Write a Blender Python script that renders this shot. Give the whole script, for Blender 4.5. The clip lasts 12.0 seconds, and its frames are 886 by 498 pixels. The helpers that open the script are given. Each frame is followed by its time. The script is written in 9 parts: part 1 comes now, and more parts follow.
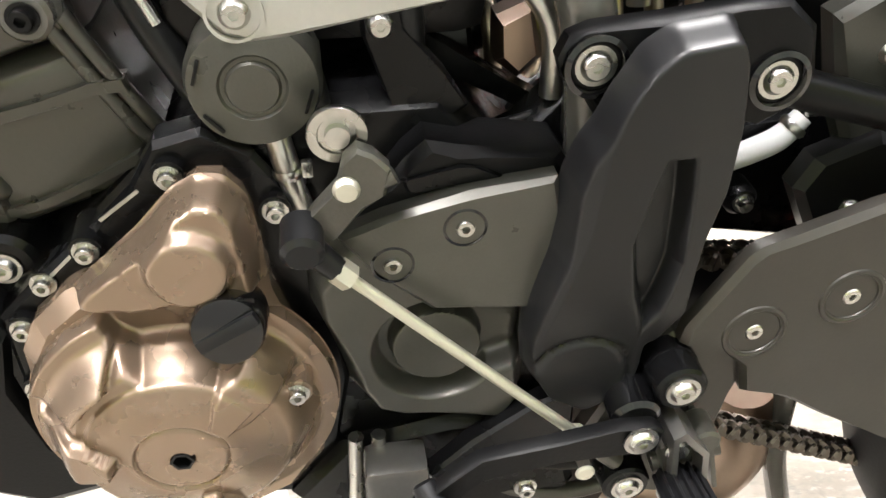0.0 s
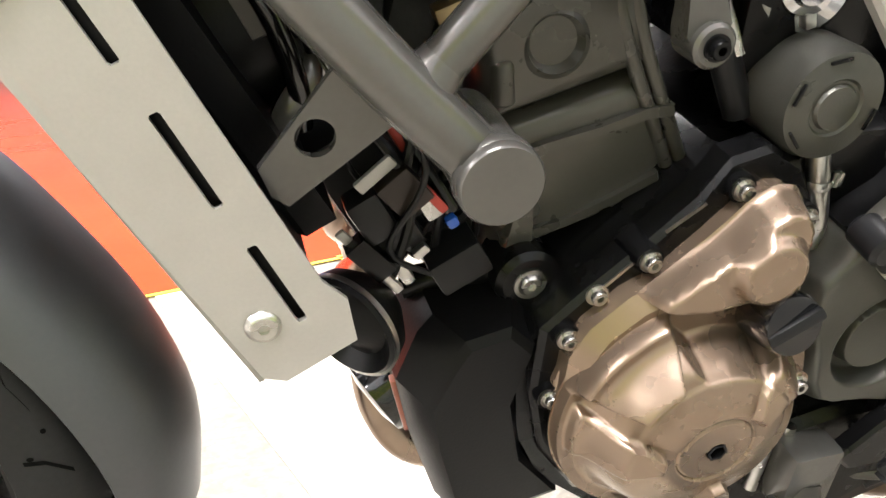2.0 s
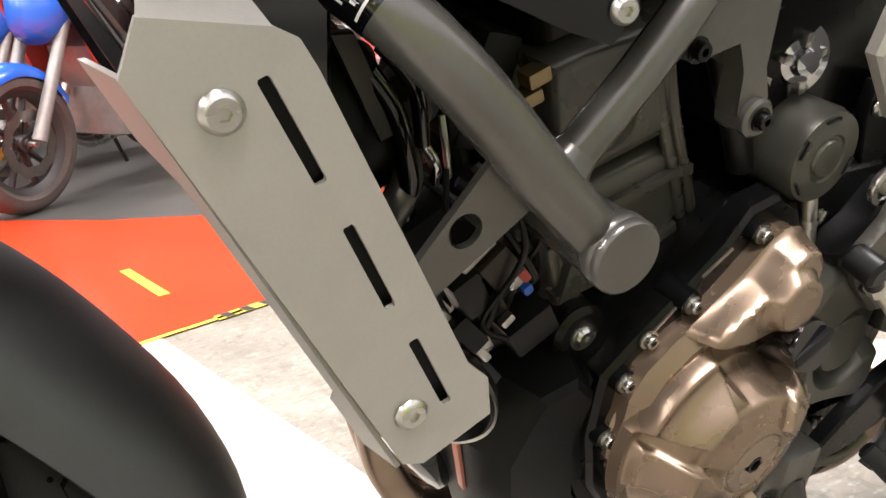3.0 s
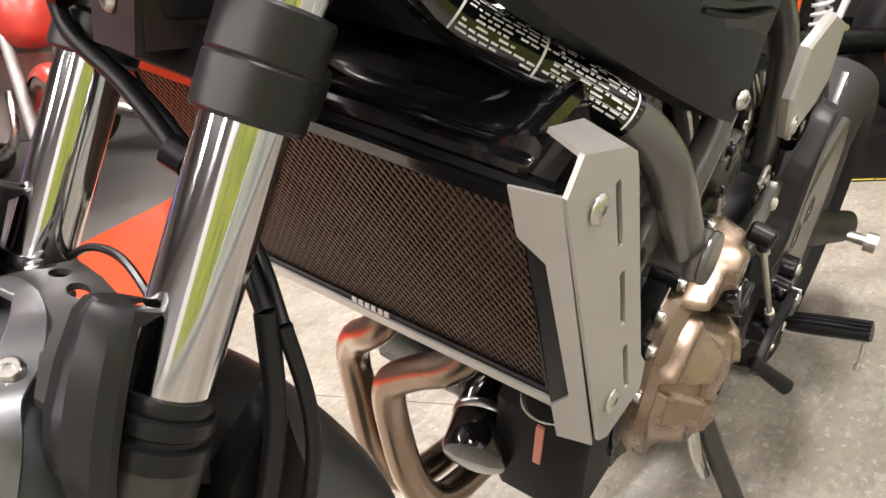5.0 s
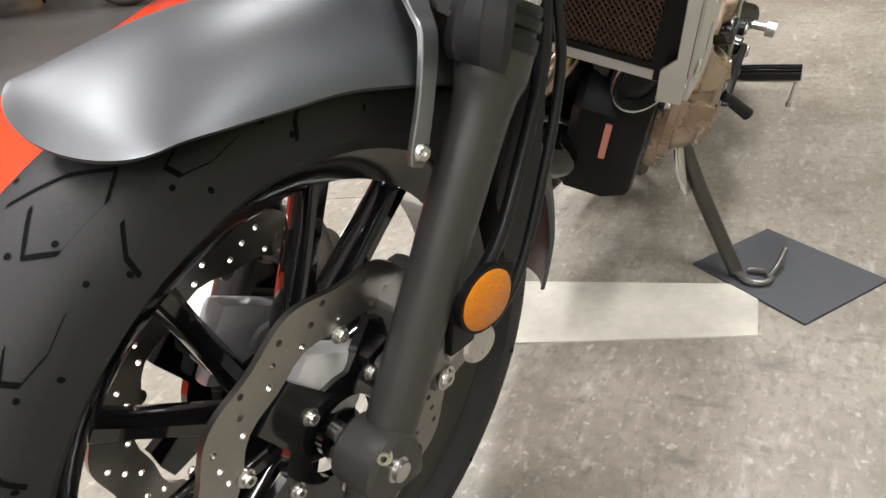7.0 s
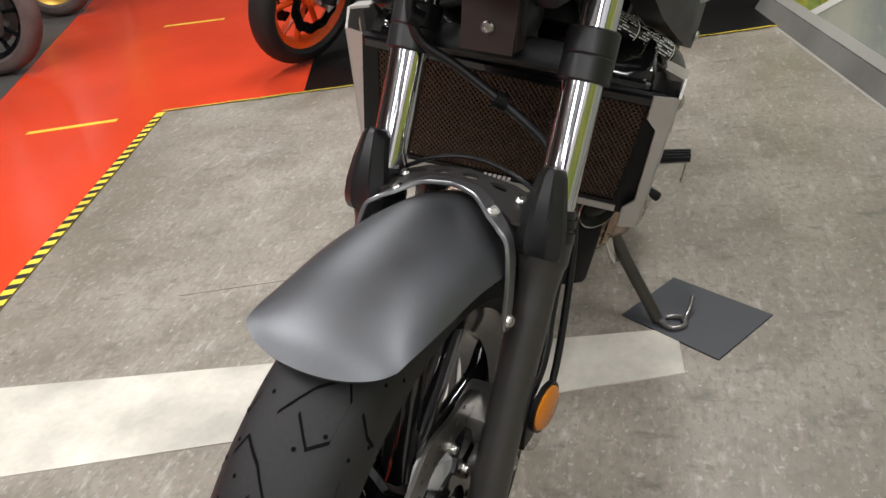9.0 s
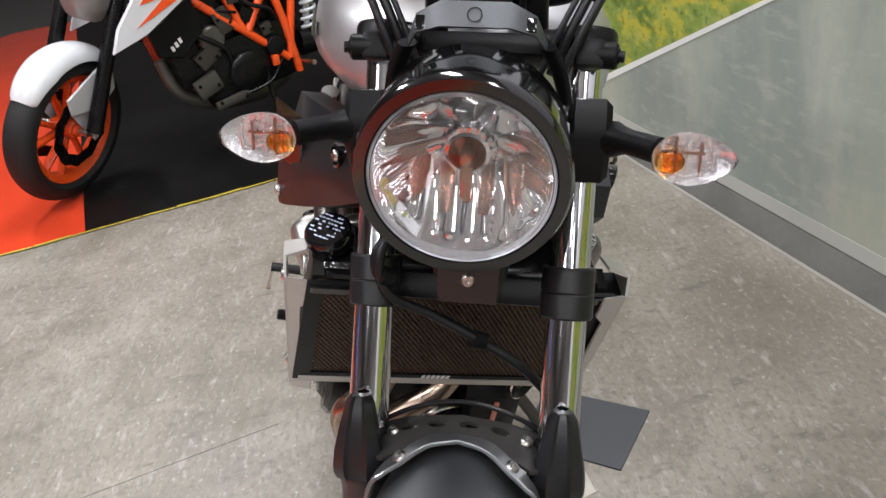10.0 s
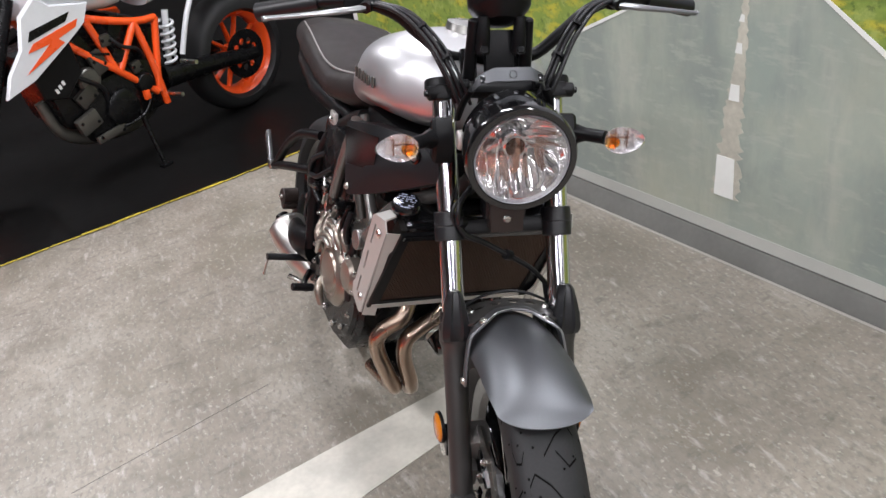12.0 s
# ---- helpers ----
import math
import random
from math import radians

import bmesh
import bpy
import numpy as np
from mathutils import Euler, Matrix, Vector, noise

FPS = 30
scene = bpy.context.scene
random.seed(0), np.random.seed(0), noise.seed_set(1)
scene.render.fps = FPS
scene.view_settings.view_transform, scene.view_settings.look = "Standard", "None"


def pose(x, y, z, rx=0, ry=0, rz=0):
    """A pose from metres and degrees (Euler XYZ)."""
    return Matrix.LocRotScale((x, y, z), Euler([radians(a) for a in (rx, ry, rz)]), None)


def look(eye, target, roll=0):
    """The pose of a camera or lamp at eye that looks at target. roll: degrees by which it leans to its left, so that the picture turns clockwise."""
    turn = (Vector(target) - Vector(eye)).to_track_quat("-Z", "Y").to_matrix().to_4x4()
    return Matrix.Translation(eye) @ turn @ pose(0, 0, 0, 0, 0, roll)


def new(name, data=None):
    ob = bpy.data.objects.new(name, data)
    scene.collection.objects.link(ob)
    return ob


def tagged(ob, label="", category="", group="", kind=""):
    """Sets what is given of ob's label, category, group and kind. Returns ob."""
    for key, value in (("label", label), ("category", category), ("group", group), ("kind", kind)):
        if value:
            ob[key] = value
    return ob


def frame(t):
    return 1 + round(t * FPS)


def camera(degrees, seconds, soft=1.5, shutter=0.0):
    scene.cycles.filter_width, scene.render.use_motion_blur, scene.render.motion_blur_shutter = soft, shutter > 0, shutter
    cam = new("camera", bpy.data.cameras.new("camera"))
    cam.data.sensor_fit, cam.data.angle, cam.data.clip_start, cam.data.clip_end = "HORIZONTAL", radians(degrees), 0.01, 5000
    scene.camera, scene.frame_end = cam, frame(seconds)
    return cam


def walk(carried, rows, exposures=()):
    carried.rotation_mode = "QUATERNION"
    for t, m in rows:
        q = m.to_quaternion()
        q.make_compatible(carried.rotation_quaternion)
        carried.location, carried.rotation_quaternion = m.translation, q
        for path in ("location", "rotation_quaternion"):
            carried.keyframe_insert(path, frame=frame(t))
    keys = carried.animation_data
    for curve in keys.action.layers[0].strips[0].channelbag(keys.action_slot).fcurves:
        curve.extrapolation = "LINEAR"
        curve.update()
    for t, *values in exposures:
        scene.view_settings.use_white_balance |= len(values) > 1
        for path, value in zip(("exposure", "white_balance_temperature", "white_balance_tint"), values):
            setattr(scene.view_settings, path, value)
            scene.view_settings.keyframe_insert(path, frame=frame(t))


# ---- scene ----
cam = camera(57.2, 12.0)

PATH = [
    (0, (-0.46, 0.772, 0.596), (-0.687, -1.099, -0.075), -3.0),
    (0.5, (-0.39, 0.774, 0.586), (-0.683, -1.099, -0.052), -2.0),
    (1, (-0.301, 0.766, 0.579), (-0.651, -1.105, -0.034), -1.5),
    (1.5, (-0.204, 0.756, 0.601), (-0.584, -1.112, -0.005), -2.1),
    (2, (-0.072, 0.74, 0.612), (-0.575, -1.103, 0.021), -3.0),
    (2.5, (0.026, 0.714, 0.638), (-0.679, -1.076, 0.09), -4.1),
    (2.7, (0.052, 0.709, 0.645), (-0.746, -1.043, 0.103), -4.6),
    (4.3, (0.211, 0.57, 0.7), (-1.158, -0.746, 0.071), -5.7),
    (4.5, (0.255, 0.555, 0.71), (-1.158, -0.707, 0.068), -6.6),
    (5, (0.38, 0.565, 0.753), (-1.152, -0.555, 0.122), -7.8),
    (5.5, (0.445, 0.561, 0.808), (-1.167, -0.432, 0.164), -9.1),
    (6, (0.53, 0.486, 0.833), (-1.096, -0.407, 0.085), -10.4),
    (6.5, (0.622, 0.446, 0.792), (-0.965, -0.392, -0.089), -9.8),
    (6.9, (0.703, 0.445, 0.731), (-0.874, -0.347, -0.211), -8.8),
    (7, (0.728, 0.446, 0.717), (-0.852, -0.33, -0.233), -8.5),
    (7.2, (0.768, 0.454, 0.695), (-0.813, -0.291, -0.277), -8.1),
    (8.8, (0.92, 0.381, 0.919), (-0.745, -0.131, -0.062), -8.6),
    (9, (0.914, 0.341, 0.968), (-0.772, -0.126, -0.002), -9.1),
    (9.5, (0.834, 0.215, 1.076), (-0.902, -0.038, 0.114), -10.2),
    (10, (0.797, 0.139, 1.164), (-0.961, 0.26, 0.217), -10.1),
    (10.5, (0.874, 0.018, 1.279), (-0.853, 0.362, 0.332), -9.8),
    (11, (1.007, -0.054, 1.342), (-0.695, 0.317, 0.358), -9.3),
    (11.5, (1.156, -0.162, 1.38), (-0.502, 0.295, 0.358), -7.7),
    (12, (1.236, -0.348, 1.434), (-0.382, 0.273, 0.435), -8.6),
]

# ---- light: a closed hall with rows of ceiling lamps ----
EXPOSURE = [(0, 1.86, 6500, 10), (1.0, 1.88, 6500, 10), (1.5, 1.81, 6500, 10), (2.0, 1.70, 6500, 11), (2.5, 1.13, 6550, 12), (4.3, 1.02, 6900, 14), (5.5, 0.95, 6750, 13), (6, 0.82, 6720, 13), (6.5, 0.65, 6700, 13), (7, 0.65, 6500, 10), (9, -0.04, 6450, 10), (9.5, -0.15, 6400, 10), (10, 0.05, 6250, 11), (10.5, 0.22, 6200, 11), (12, 0.09, 6150, 13)]
walk(cam, [(t, look(eye, target, roll)) for t, eye, target, roll in PATH], EXPOSURE)

world = bpy.data.worlds.new("hall_air")
scene.world = world
world.use_nodes = True
world.node_tree.nodes["Background"].inputs[0].default_value = (0.95, 0.97, 1.0, 1)
world.node_tree.nodes["Background"].inputs[1].default_value = 0.02


# ---- materials ----
def material(name, base, rough=0.5, metal=0.0, var=0.12, grain=90.0, bump=0.05, coat=0.0, spec=0.5, stains=0.1):
    m = bpy.data.materials.new(name)
    m.use_nodes = True
    t = m.node_tree
    b = t.nodes["Principled BSDF"]
    b.inputs["Metallic"].default_value = metal
    b.inputs["Coat Weight"].default_value = coat
    b.inputs["Coat Roughness"].default_value = 0.08
    b.inputs["Specular IOR Level"].default_value = spec
    co = t.nodes.new("ShaderNodeTexCoord")
    fine, broad = t.nodes.new("ShaderNodeTexNoise"), t.nodes.new("ShaderNodeTexNoise")
    fine.inputs["Scale"].default_value, fine.inputs["Detail"].default_value = grain, 4
    broad.inputs["Scale"].default_value, broad.inputs["Detail"].default_value = grain / 14, 5
    for n in (fine, broad):
        t.links.new(co.outputs["Object"], n.inputs["Vector"])
    mix = t.nodes.new("ShaderNodeMix")
    mix.data_type = "RGBA"
    mix.inputs["A"].default_value = (*[c * (1 - var) for c in base], 1)
    mix.inputs["B"].default_value = (*[min(1, c * (1 + var)) for c in base], 1)
    t.links.new(fine.outputs["Fac"], mix.inputs["Factor"])
    wear = t.nodes.new("ShaderNodeMix")
    wear.data_type, wear.blend_type = "RGBA", "MULTIPLY"
    ramp = t.nodes.new("ShaderNodeValToRGB")
    ramp.color_ramp.elements[0].position, ramp.color_ramp.elements[1].position = 0.35, 0.65
    ramp.color_ramp.elements[0].color = (1 - stains, 1 - stains, 1 - stains, 1)
    t.links.new(broad.outputs["Fac"], ramp.inputs["Fac"])
    wear.inputs["Factor"].default_value = 1
    t.links.new(mix.outputs["Result"], wear.inputs["A"])
    t.links.new(ramp.outputs["Color"], wear.inputs["B"])
    t.links.new(wear.outputs["Result"], b.inputs["Base Color"])
    mr = t.nodes.new("ShaderNodeMapRange")
    mr.inputs["To Min"].default_value, mr.inputs["To Max"].default_value = max(0.02, rough * 0.8), min(1, rough * 1.2)
    t.links.new(broad.outputs["Fac"], mr.inputs["Value"])
    t.links.new(mr.outputs["Result"], b.inputs["Roughness"])
    if bump:
        bu = t.nodes.new("ShaderNodeBump")
        bu.inputs["Strength"].default_value, bu.inputs["Distance"].default_value = bump, 0.002
        t.links.new(fine.outputs["Fac"], bu.inputs["Height"])
        t.links.new(bu.outputs["Normal"], b.inputs["Normal"])
    return m


def glass_material(name, tint, rough=0.02, ior=1.45):
    m = bpy.data.materials.new(name)
    m.use_nodes = True
    b = m.node_tree.nodes["Principled BSDF"]
    b.inputs["Base Color"].default_value = (*tint, 1)
    b.inputs["Transmission Weight"].default_value = 1
    b.inputs["Roughness"].default_value = rough
    b.inputs["IOR"].default_value = ior
    return m


BLACK = material("satin_black_plastic", (0.0045, 0.0045, 0.005), 0.38, 0, 0.2, 400, 0.08, spec=0.17)
GLOSS = material("gloss_black_paint", (0.004, 0.004, 0.0045), 0.10, 0, 0.1, 60, 0.0, coat=0.4)
DARKMETAL = material("dark_grey_cast_alloy", (0.095, 0.091, 0.08), 0.30, 0.5, 0.15, 350, 0.12)
CASE = material("black_engine_paint", (0.0045, 0.0045, 0.005), 0.27, 0.04, 0.2, 300, 0.08, spec=0.24)
COVER = material("charcoal_satin_cover", (0.088, 0.086, 0.075), 0.30, 0.5, 0.08, 500, 0.06)
BRONZE = material("bronze_brown_engine_paint", (0.290, 0.212, 0.155), 0.27, 0.7, 0.03, 450, 0.0, stains=0.05)
CHROME = material("hard_chrome", (0.66, 0.66, 0.68), 0.09, 1, 0.02, 40, 0.0, stains=0.03)
STEEL = material("zinc_plated_steel", (0.58, 0.57, 0.54), 0.28, 1, 0.15, 200, 0.05)
ALU = material("brushed_aluminium", (0.46, 0.445, 0.42), 0.40, 0.45, 0.05, 500, 0.04, stains=0.05)
TANK = material("silver_brushed_tank_paint", (0.58, 0.58, 0.59), 0.40, 0.9, 0.04, 30, 0.0, coat=0.5, stains=0.06)
FENDER = material("graphite_satin_paint", (0.120, 0.125, 0.133), 0.46, 0.9, 0.05, 300, 0.02, stains=0.04)
FRAME = material("satin_charcoal_frame_paint", (0.135, 0.130, 0.122), 0.24, 0.5, 0.08, 250, 0.04)
RUBBER = material("tyre_rubber", (0.0135, 0.0135, 0.014), 0.60, 0, 0.2, 250, 0.12, spec=0.30)
GROOVE_SHADE = material("tyre_groove_shade", (0.004, 0.004, 0.004), 0.9, 0, 0.1, 200, 0.0, spec=0.05)
HOSE = material("rubber_hose", (0.008, 0.008, 0.009), 0.36, 0, 0.2, 200, 0.05, spec=0.3)
HEADER = material("heat_tinted_steel_pipe", (0.42, 0.32, 0.25), 0.28, 1, 0.15, 40, 0.03, stains=0.25)
MESHM = material("black_coated_mesh", (0.090, 0.056, 0.040), 0.50, 0.75, 0.1, 300, 0.0)
CORE = material("radiator_core", (0.012, 0.010, 0.009), 0.6, 0.3, 0.3, 500, 0.3)
INDREF = material("fluted_indicator_silver", (0.72, 0.72, 0.74), 0.12, 0.82, 0.02, 160, 1.0, stains=0.02)
CHAINM = material("oiled_chain_steel", (0.16, 0.14, 0.12), 0.32, 1, 0.15, 200, 0.05)
LEGM = material("satin_graphite_fork_paint", (0.040, 0.038, 0.036), 0.36, 0.3, 0.08, 300, 0.03)
CHARC = material("satin_charcoal_bracket", (0.050, 0.046, 0.040), 0.34, 0.35, 0.08, 300, 0.03)
GUARD = material("satin_black_moulding", (0.010, 0.010, 0.011), 0.36, 0, 0.1, 300, 0.03, spec=0.36)
CALIPER = material("grey_caliper_alloy", (0.26, 0.25, 0.24), 0.34, 0.8, 0.1, 200, 0.05)
SEAT = material("dark_brown_seat_vinyl", (0.016, 0.012, 0.011), 0.5, 0, 0.15, 500, 0.3, spec=0.3)
RED = material("red_paint", (0.42, 0.05, 0.035), 0.3, 0.2, 0.1, 60, 0.0)
BROWNPLATE = material("dark_brown_bracket", (0.030, 0.021, 0.018), 0.4, 0.3, 0.1, 200, 0.05)
REFLECTOR = material("lamp_reflector", (0.90, 0.90, 0.91), 0.055, 0.97, 0.02, 60, 0.0, stains=0.02)
AMBER = material("amber_plastic", (0.50, 0.155, 0.004), 0.14, 0, 0.3, 500, 0.5)
WHITEINK = material("white_print", (0.7, 0.7, 0.7), 0.6, 0, 0.05, 200, 0.0)
DISC = material("brake_disc_steel", (0.32, 0.31, 0.29), 0.32, 1, 0.1, 300, 0.05)
ORANGE = material("orange_frame_paint", (0.80, 0.085, 0.010), 0.28, 0.0, 0.06, 80, 0.0, coat=0.4)
WHITEP = material("white_bodywork_plastic", (0.62, 0.64, 0.66), 0.25, 0, 0.03, 80, 0.0, coat=0.3)
GREYP = material("grey_bodywork", (0.25, 0.24, 0.23), 0.4, 0.3, 0.2, 40, 0.0)
GOLD = material("gold_wheel_paint", (0.55, 0.33, 0.05), 0.35, 0.6, 0.1, 80, 0.0)
BLUEP = material("blue_bodywork", (0.02, 0.10, 0.5), 0.25, 0, 0.05, 60, 0.0, coat=0.3)
YELLOWP = material("yellow_bodywork", (0.75, 0.55, 0.02), 0.3, 0, 0.05, 60, 0.0)
GLASS = glass_material("clear_lamp_glass", (1, 1, 1))
AMBERGLASS = glass_material("amber_bulb_glass", (1.0, 0.42, 0.06), 0.08, 1.3)
CASTGREY = material("bright_cast_alloy", (0.55, 0.55, 0.56), 0.36, 0.4, 0.12, 120, 0.12)
LENS = glass_material("clear_indicator_lens", (1, 1, 1), 0.03, 1.14)
TINT = material("bulb_tinted_metal", (0.35, 0.20, 0.15), 0.2, 0.9, 0.1, 80, 0.0)


# ---- mesh tools ----
def link(name, bm, mat, parent=None, label="", sharp=38):
    bmesh.ops.recalc_face_normals(bm, faces=bm.faces)
    me = bpy.data.meshes.new(name)
    bm.to_mesh(me)
    bm.free()
    me.materials.append(mat)
    me.shade_smooth()
    me.set_sharp_from_angle(angle=radians(sharp))
    ob = new(name, me)
    if parent:
        ob.parent = parent
    if label:
        ob["label"] = label
    return ob


def part(name, bm, mat, parent, label="", sharp=38):
    return link(name, bm, mat, parent, label, sharp)


def share(name, me, m, parent):
    ob = new(name, me)
    ob.parent = parent
    ob.matrix_local = m
    return ob


def axes(n, hint=(0, 0, 1)):
    n = Vector(n).normalized()
    u = Vector(hint).cross(n)
    if u.length < 1e-4:
        u = Vector((1, 0, 0)).cross(n)
    u.normalize()
    return u, n.cross(u), n


def ring_loft(bm, rings, cap=True, close=False):
    vs = [[bm.verts.new(p) for p in r] for r in rings]
    n = len(vs[0])
    pairs = list(zip(vs, vs[1:])) + ([(vs[-1], vs[0])] if close else [])
    for a, b in pairs:
        for i in range(n):
            bm.faces.new((a[i], a[(i + 1) % n], b[(i + 1) % n], b[i]))
    if cap and not close:
        bm.faces.new(vs[0][::-1])
        bm.faces.new(vs[-1])


def cyl(bm, a, b, r, r2=None, seg=24, bevel=0.0):
    a, b = Vector(a), Vector(b)
    u, v, n = axes(b - a)
    r2 = r if r2 is None else r2
    h = (b - a).length
    prof = [(r, 0), (r2, h)] if not bevel else [(r - bevel, 0), (r, bevel), (r2, h - bevel), (r2 - bevel, h)]
    ring_loft(bm, [[a + n * z + (u * math.cos(k * math.tau / seg) + v * math.sin(k * math.tau / seg)) * q for k in range(seg)] for q, z in prof])


def lathe(bm, prof, origin, axis, seg=48, close=False, wave=None):
    """prof: (radius, height along the axis)."""
    u, v, n = axes(axis)
    o = Vector(origin)
    ring_loft(bm, [[o + n * h + (u * math.cos(k * math.tau / seg) + v * math.sin(k * math.tau / seg)) * max(r, 1e-5) for k in range(seg)] for r, h in prof], cap=not close, close=close)


def smooth_path(pts, n=6):
    pts = [Vector(p) for p in pts]
    out = []
    for i in range(len(pts) - 1):
        p0, p1, p2, p3 = pts[max(i - 1, 0)], pts[i], pts[i + 1], pts[min(i + 2, len(pts) - 1)]
        for k in range(n):
            t = k / n
            out.append(0.5 * ((2 * p1) + (p2 - p0) * t + (2 * p0 - 5 * p1 + 4 * p2 - p3) * t * t + (3 * p1 - 3 * p2 + p3 - p0) * t ** 3))
    out.append(pts[-1])
    return out


def tube(bm, pts, r, seg=14, curve=6, flat=1.0):
    """A tube along points; r one radius or one for each point given."""
    path = smooth_path(pts, curve) if curve else [Vector(p) for p in pts]
    k = len(pts) - 1
    radii = [r] * len(path) if not isinstance(r, (list, tuple)) else [float(np.interp(i / max(1, len(path) - 1) * k, range(k + 1), r)) for i in range(len(path))]
    d0 = (path[1] - path[0]).normalized()
    u, _, _ = axes(d0)
    rings = []
    for i, p in enumerate(path):
        d = (path[min(i + 1, len(path) - 1)] - path[max(i - 1, 0)]).normalized()
        u = (u - d * u.dot(d)).normalized()
        v = d.cross(u)
        rings.append([p + (u * math.cos(a * math.tau / seg) + v * math.sin(a * math.tau / seg) * flat) * radii[i] for a in range(seg)])
    ring_loft(bm, rings)


def box(bm, c, size, m=None, bevel=0.0):
    r = bmesh.ops.create_cube(bm, size=1)
    vs = r["verts"]
    bmesh.ops.scale(bm, vec=size, verts=vs)
    if bevel:
        es = list({e for v in vs for e in v.link_edges})
        r = bmesh.ops.bevel(bm, geom=es, offset=bevel, segments=2, affect="EDGES", profile=0.6)
        vs = list({v for f in r["faces"] for v in f.verts} | {v for v in vs if v.is_valid})
        seen, todo = set(vs), list(vs)
        while todo:
            for e in todo.pop().link_edges:
                for w in e.verts:
                    if w not in seen:
                        seen.add(w)
                        todo.append(w)
        vs = list(seen)
    bmesh.ops.transform(bm, matrix=Matrix.Translation(c) @ (m or Matrix()), verts=vs)


def plate(bm, poly, place, thick, holes=(), bevel=0.0):
    """A flat piece: outline poly (and holes) in 2D, put into space by place(u, v, w), from w = 0 to w = thick."""
    if not holes:
        lo = [bm.verts.new(place(u, v, 0)) for u, v in poly]
        if bevel:
            c = np.mean(poly, 0)
            def shrink(p):
                d = np.array(p) - c
                L = np.linalg.norm(d)
                return tuple(c + d * max(0.2, 1 - bevel / max(L, 1e-6)))
            mid = [bm.verts.new(place(u, v, thick - bevel if thick > 0 else thick + bevel)) for u, v in poly]
            hi = [bm.verts.new(place(*shrink(p), thick)) for p in poly]
            layers = [lo, mid, hi]
        else:
            hi = [bm.verts.new(place(u, v, thick)) for u, v in poly]
            layers = [lo, hi]
        n = len(poly)
        for a, b in zip(layers, layers[1:]):
            for i in range(n):
                bm.faces.new((a[i], a[(i + 1) % n], b[(i + 1) % n], b[i]))
        for f in (bm.faces.new(lo[::-1]), bm.faces.new(layers[-1])):
            if n > 4:
                bmesh.ops.triangulate(bm, faces=[f])
        return
    tmp = bmesh.new()
    loops = [poly, *holes]
    edges = []
    for lp in loops:
        vs = [tmp.verts.new((u, v, 0)) for u, v in lp]
        edges += [tmp.edges.new((vs[i], vs[(i + 1) % len(vs)])) for i in range(len(vs))]
    bmesh.ops.triangle_fill(tmp, use_beauty=True, use_dissolve=False, edges=edges)
    tmp.verts.index_update()
    flat = [v.co.copy() for v in tmp.verts]
    tris = [[v.index for v in f.verts] for f in tmp.faces]
    rim = [[v.index for v in e.verts] for e in tmp.edges if len(e.link_faces) == 1]
    tmp.free()
    lo = [bm.verts.new(place(p.x, p.y, 0)) for p in flat]
    hi = [bm.verts.new(place(p.x, p.y, thick)) for p in flat]
    for t in tris:
        bm.faces.new([lo[i] for i in t][::-1])
        bm.faces.new([hi[i] for i in t])
    for a, b in rim:
        bm.faces.new((lo[a], lo[b], hi[b], hi[a]))


def ease(x):
    x = min(1.0, max(0.0, x))
    return x * x * (3 - 2 * x)


def circle(c, r, n=16, start=0.0):
    return [(c[0] + r * math.cos(start + k * math.tau / n), c[1] + r * math.sin(start + k * math.tau / n)) for k in range(n)]


def side(y, sign=1):
    """Puts (x, z) outlines on the bike's flank, growing outwards."""
    return lambda u, v, w: Vector((u, sign * (y + w), v))


def pos(n, p, roll=0.0):
    """A matrix that takes +z to n at p."""
    u, v, n = axes(n)
    return Matrix((((*u, 0)), ((*v, 0)), ((*n, 0)), (0, 0, 0, 1))).transposed() @ Matrix.Rotation(roll, 4, "Z") if p is None else Matrix.Translation(p) @ Matrix((((*u, 0)), ((*v, 0)), ((*n, 0)), (0, 0, 0, 1))).transposed() @ Matrix.Rotation(roll, 4, "Z")


def bolt_mesh(name, r, h, mat, flange=0.0, dome=False):
    """A socket-head bolt that stands on z = 0."""
    bm = bmesh.new()
    if flange:
        cyl(bm, (0, 0, 0), (0, 0, h * 0.25), r + flange, seg=20)
    hexr = r * (0.34 if dome else 0.50)
    seg = 18
    prof = ([(r, 0), (r, h * 0.85), (r * 0.9, h)] if not dome else [(r, 0), (r * 0.95, h * 0.35), (r * 0.7, h * 0.8)])
    rings = [[Vector((q * math.cos(k * math.tau / seg), q * math.sin(k * math.tau / seg), z)) for k in range(seg)] for q, z in prof]
    for z in (prof[-1][1], h * 0.35):
        ring = []
        for k in range(seg):
            a = k * math.tau / seg
            q = hexr * math.cos(math.pi / 6) / math.cos((a % (math.pi / 3)) - math.pi / 6)
            ring.append(Vector((q * math.cos(a), q * math.sin(a), z)))
        rings.append(ring)
    ring_loft(bm, rings)
    bmesh.ops.recalc_face_normals(bm, faces=bm.faces)
    me = bpy.data.meshes.new(name)
    bm.to_mesh(me)
    bm.free()
    me.materials.append(mat)
    me.shade_smooth()
    me.set_sharp_from_angle(angle=radians(35))
    return me


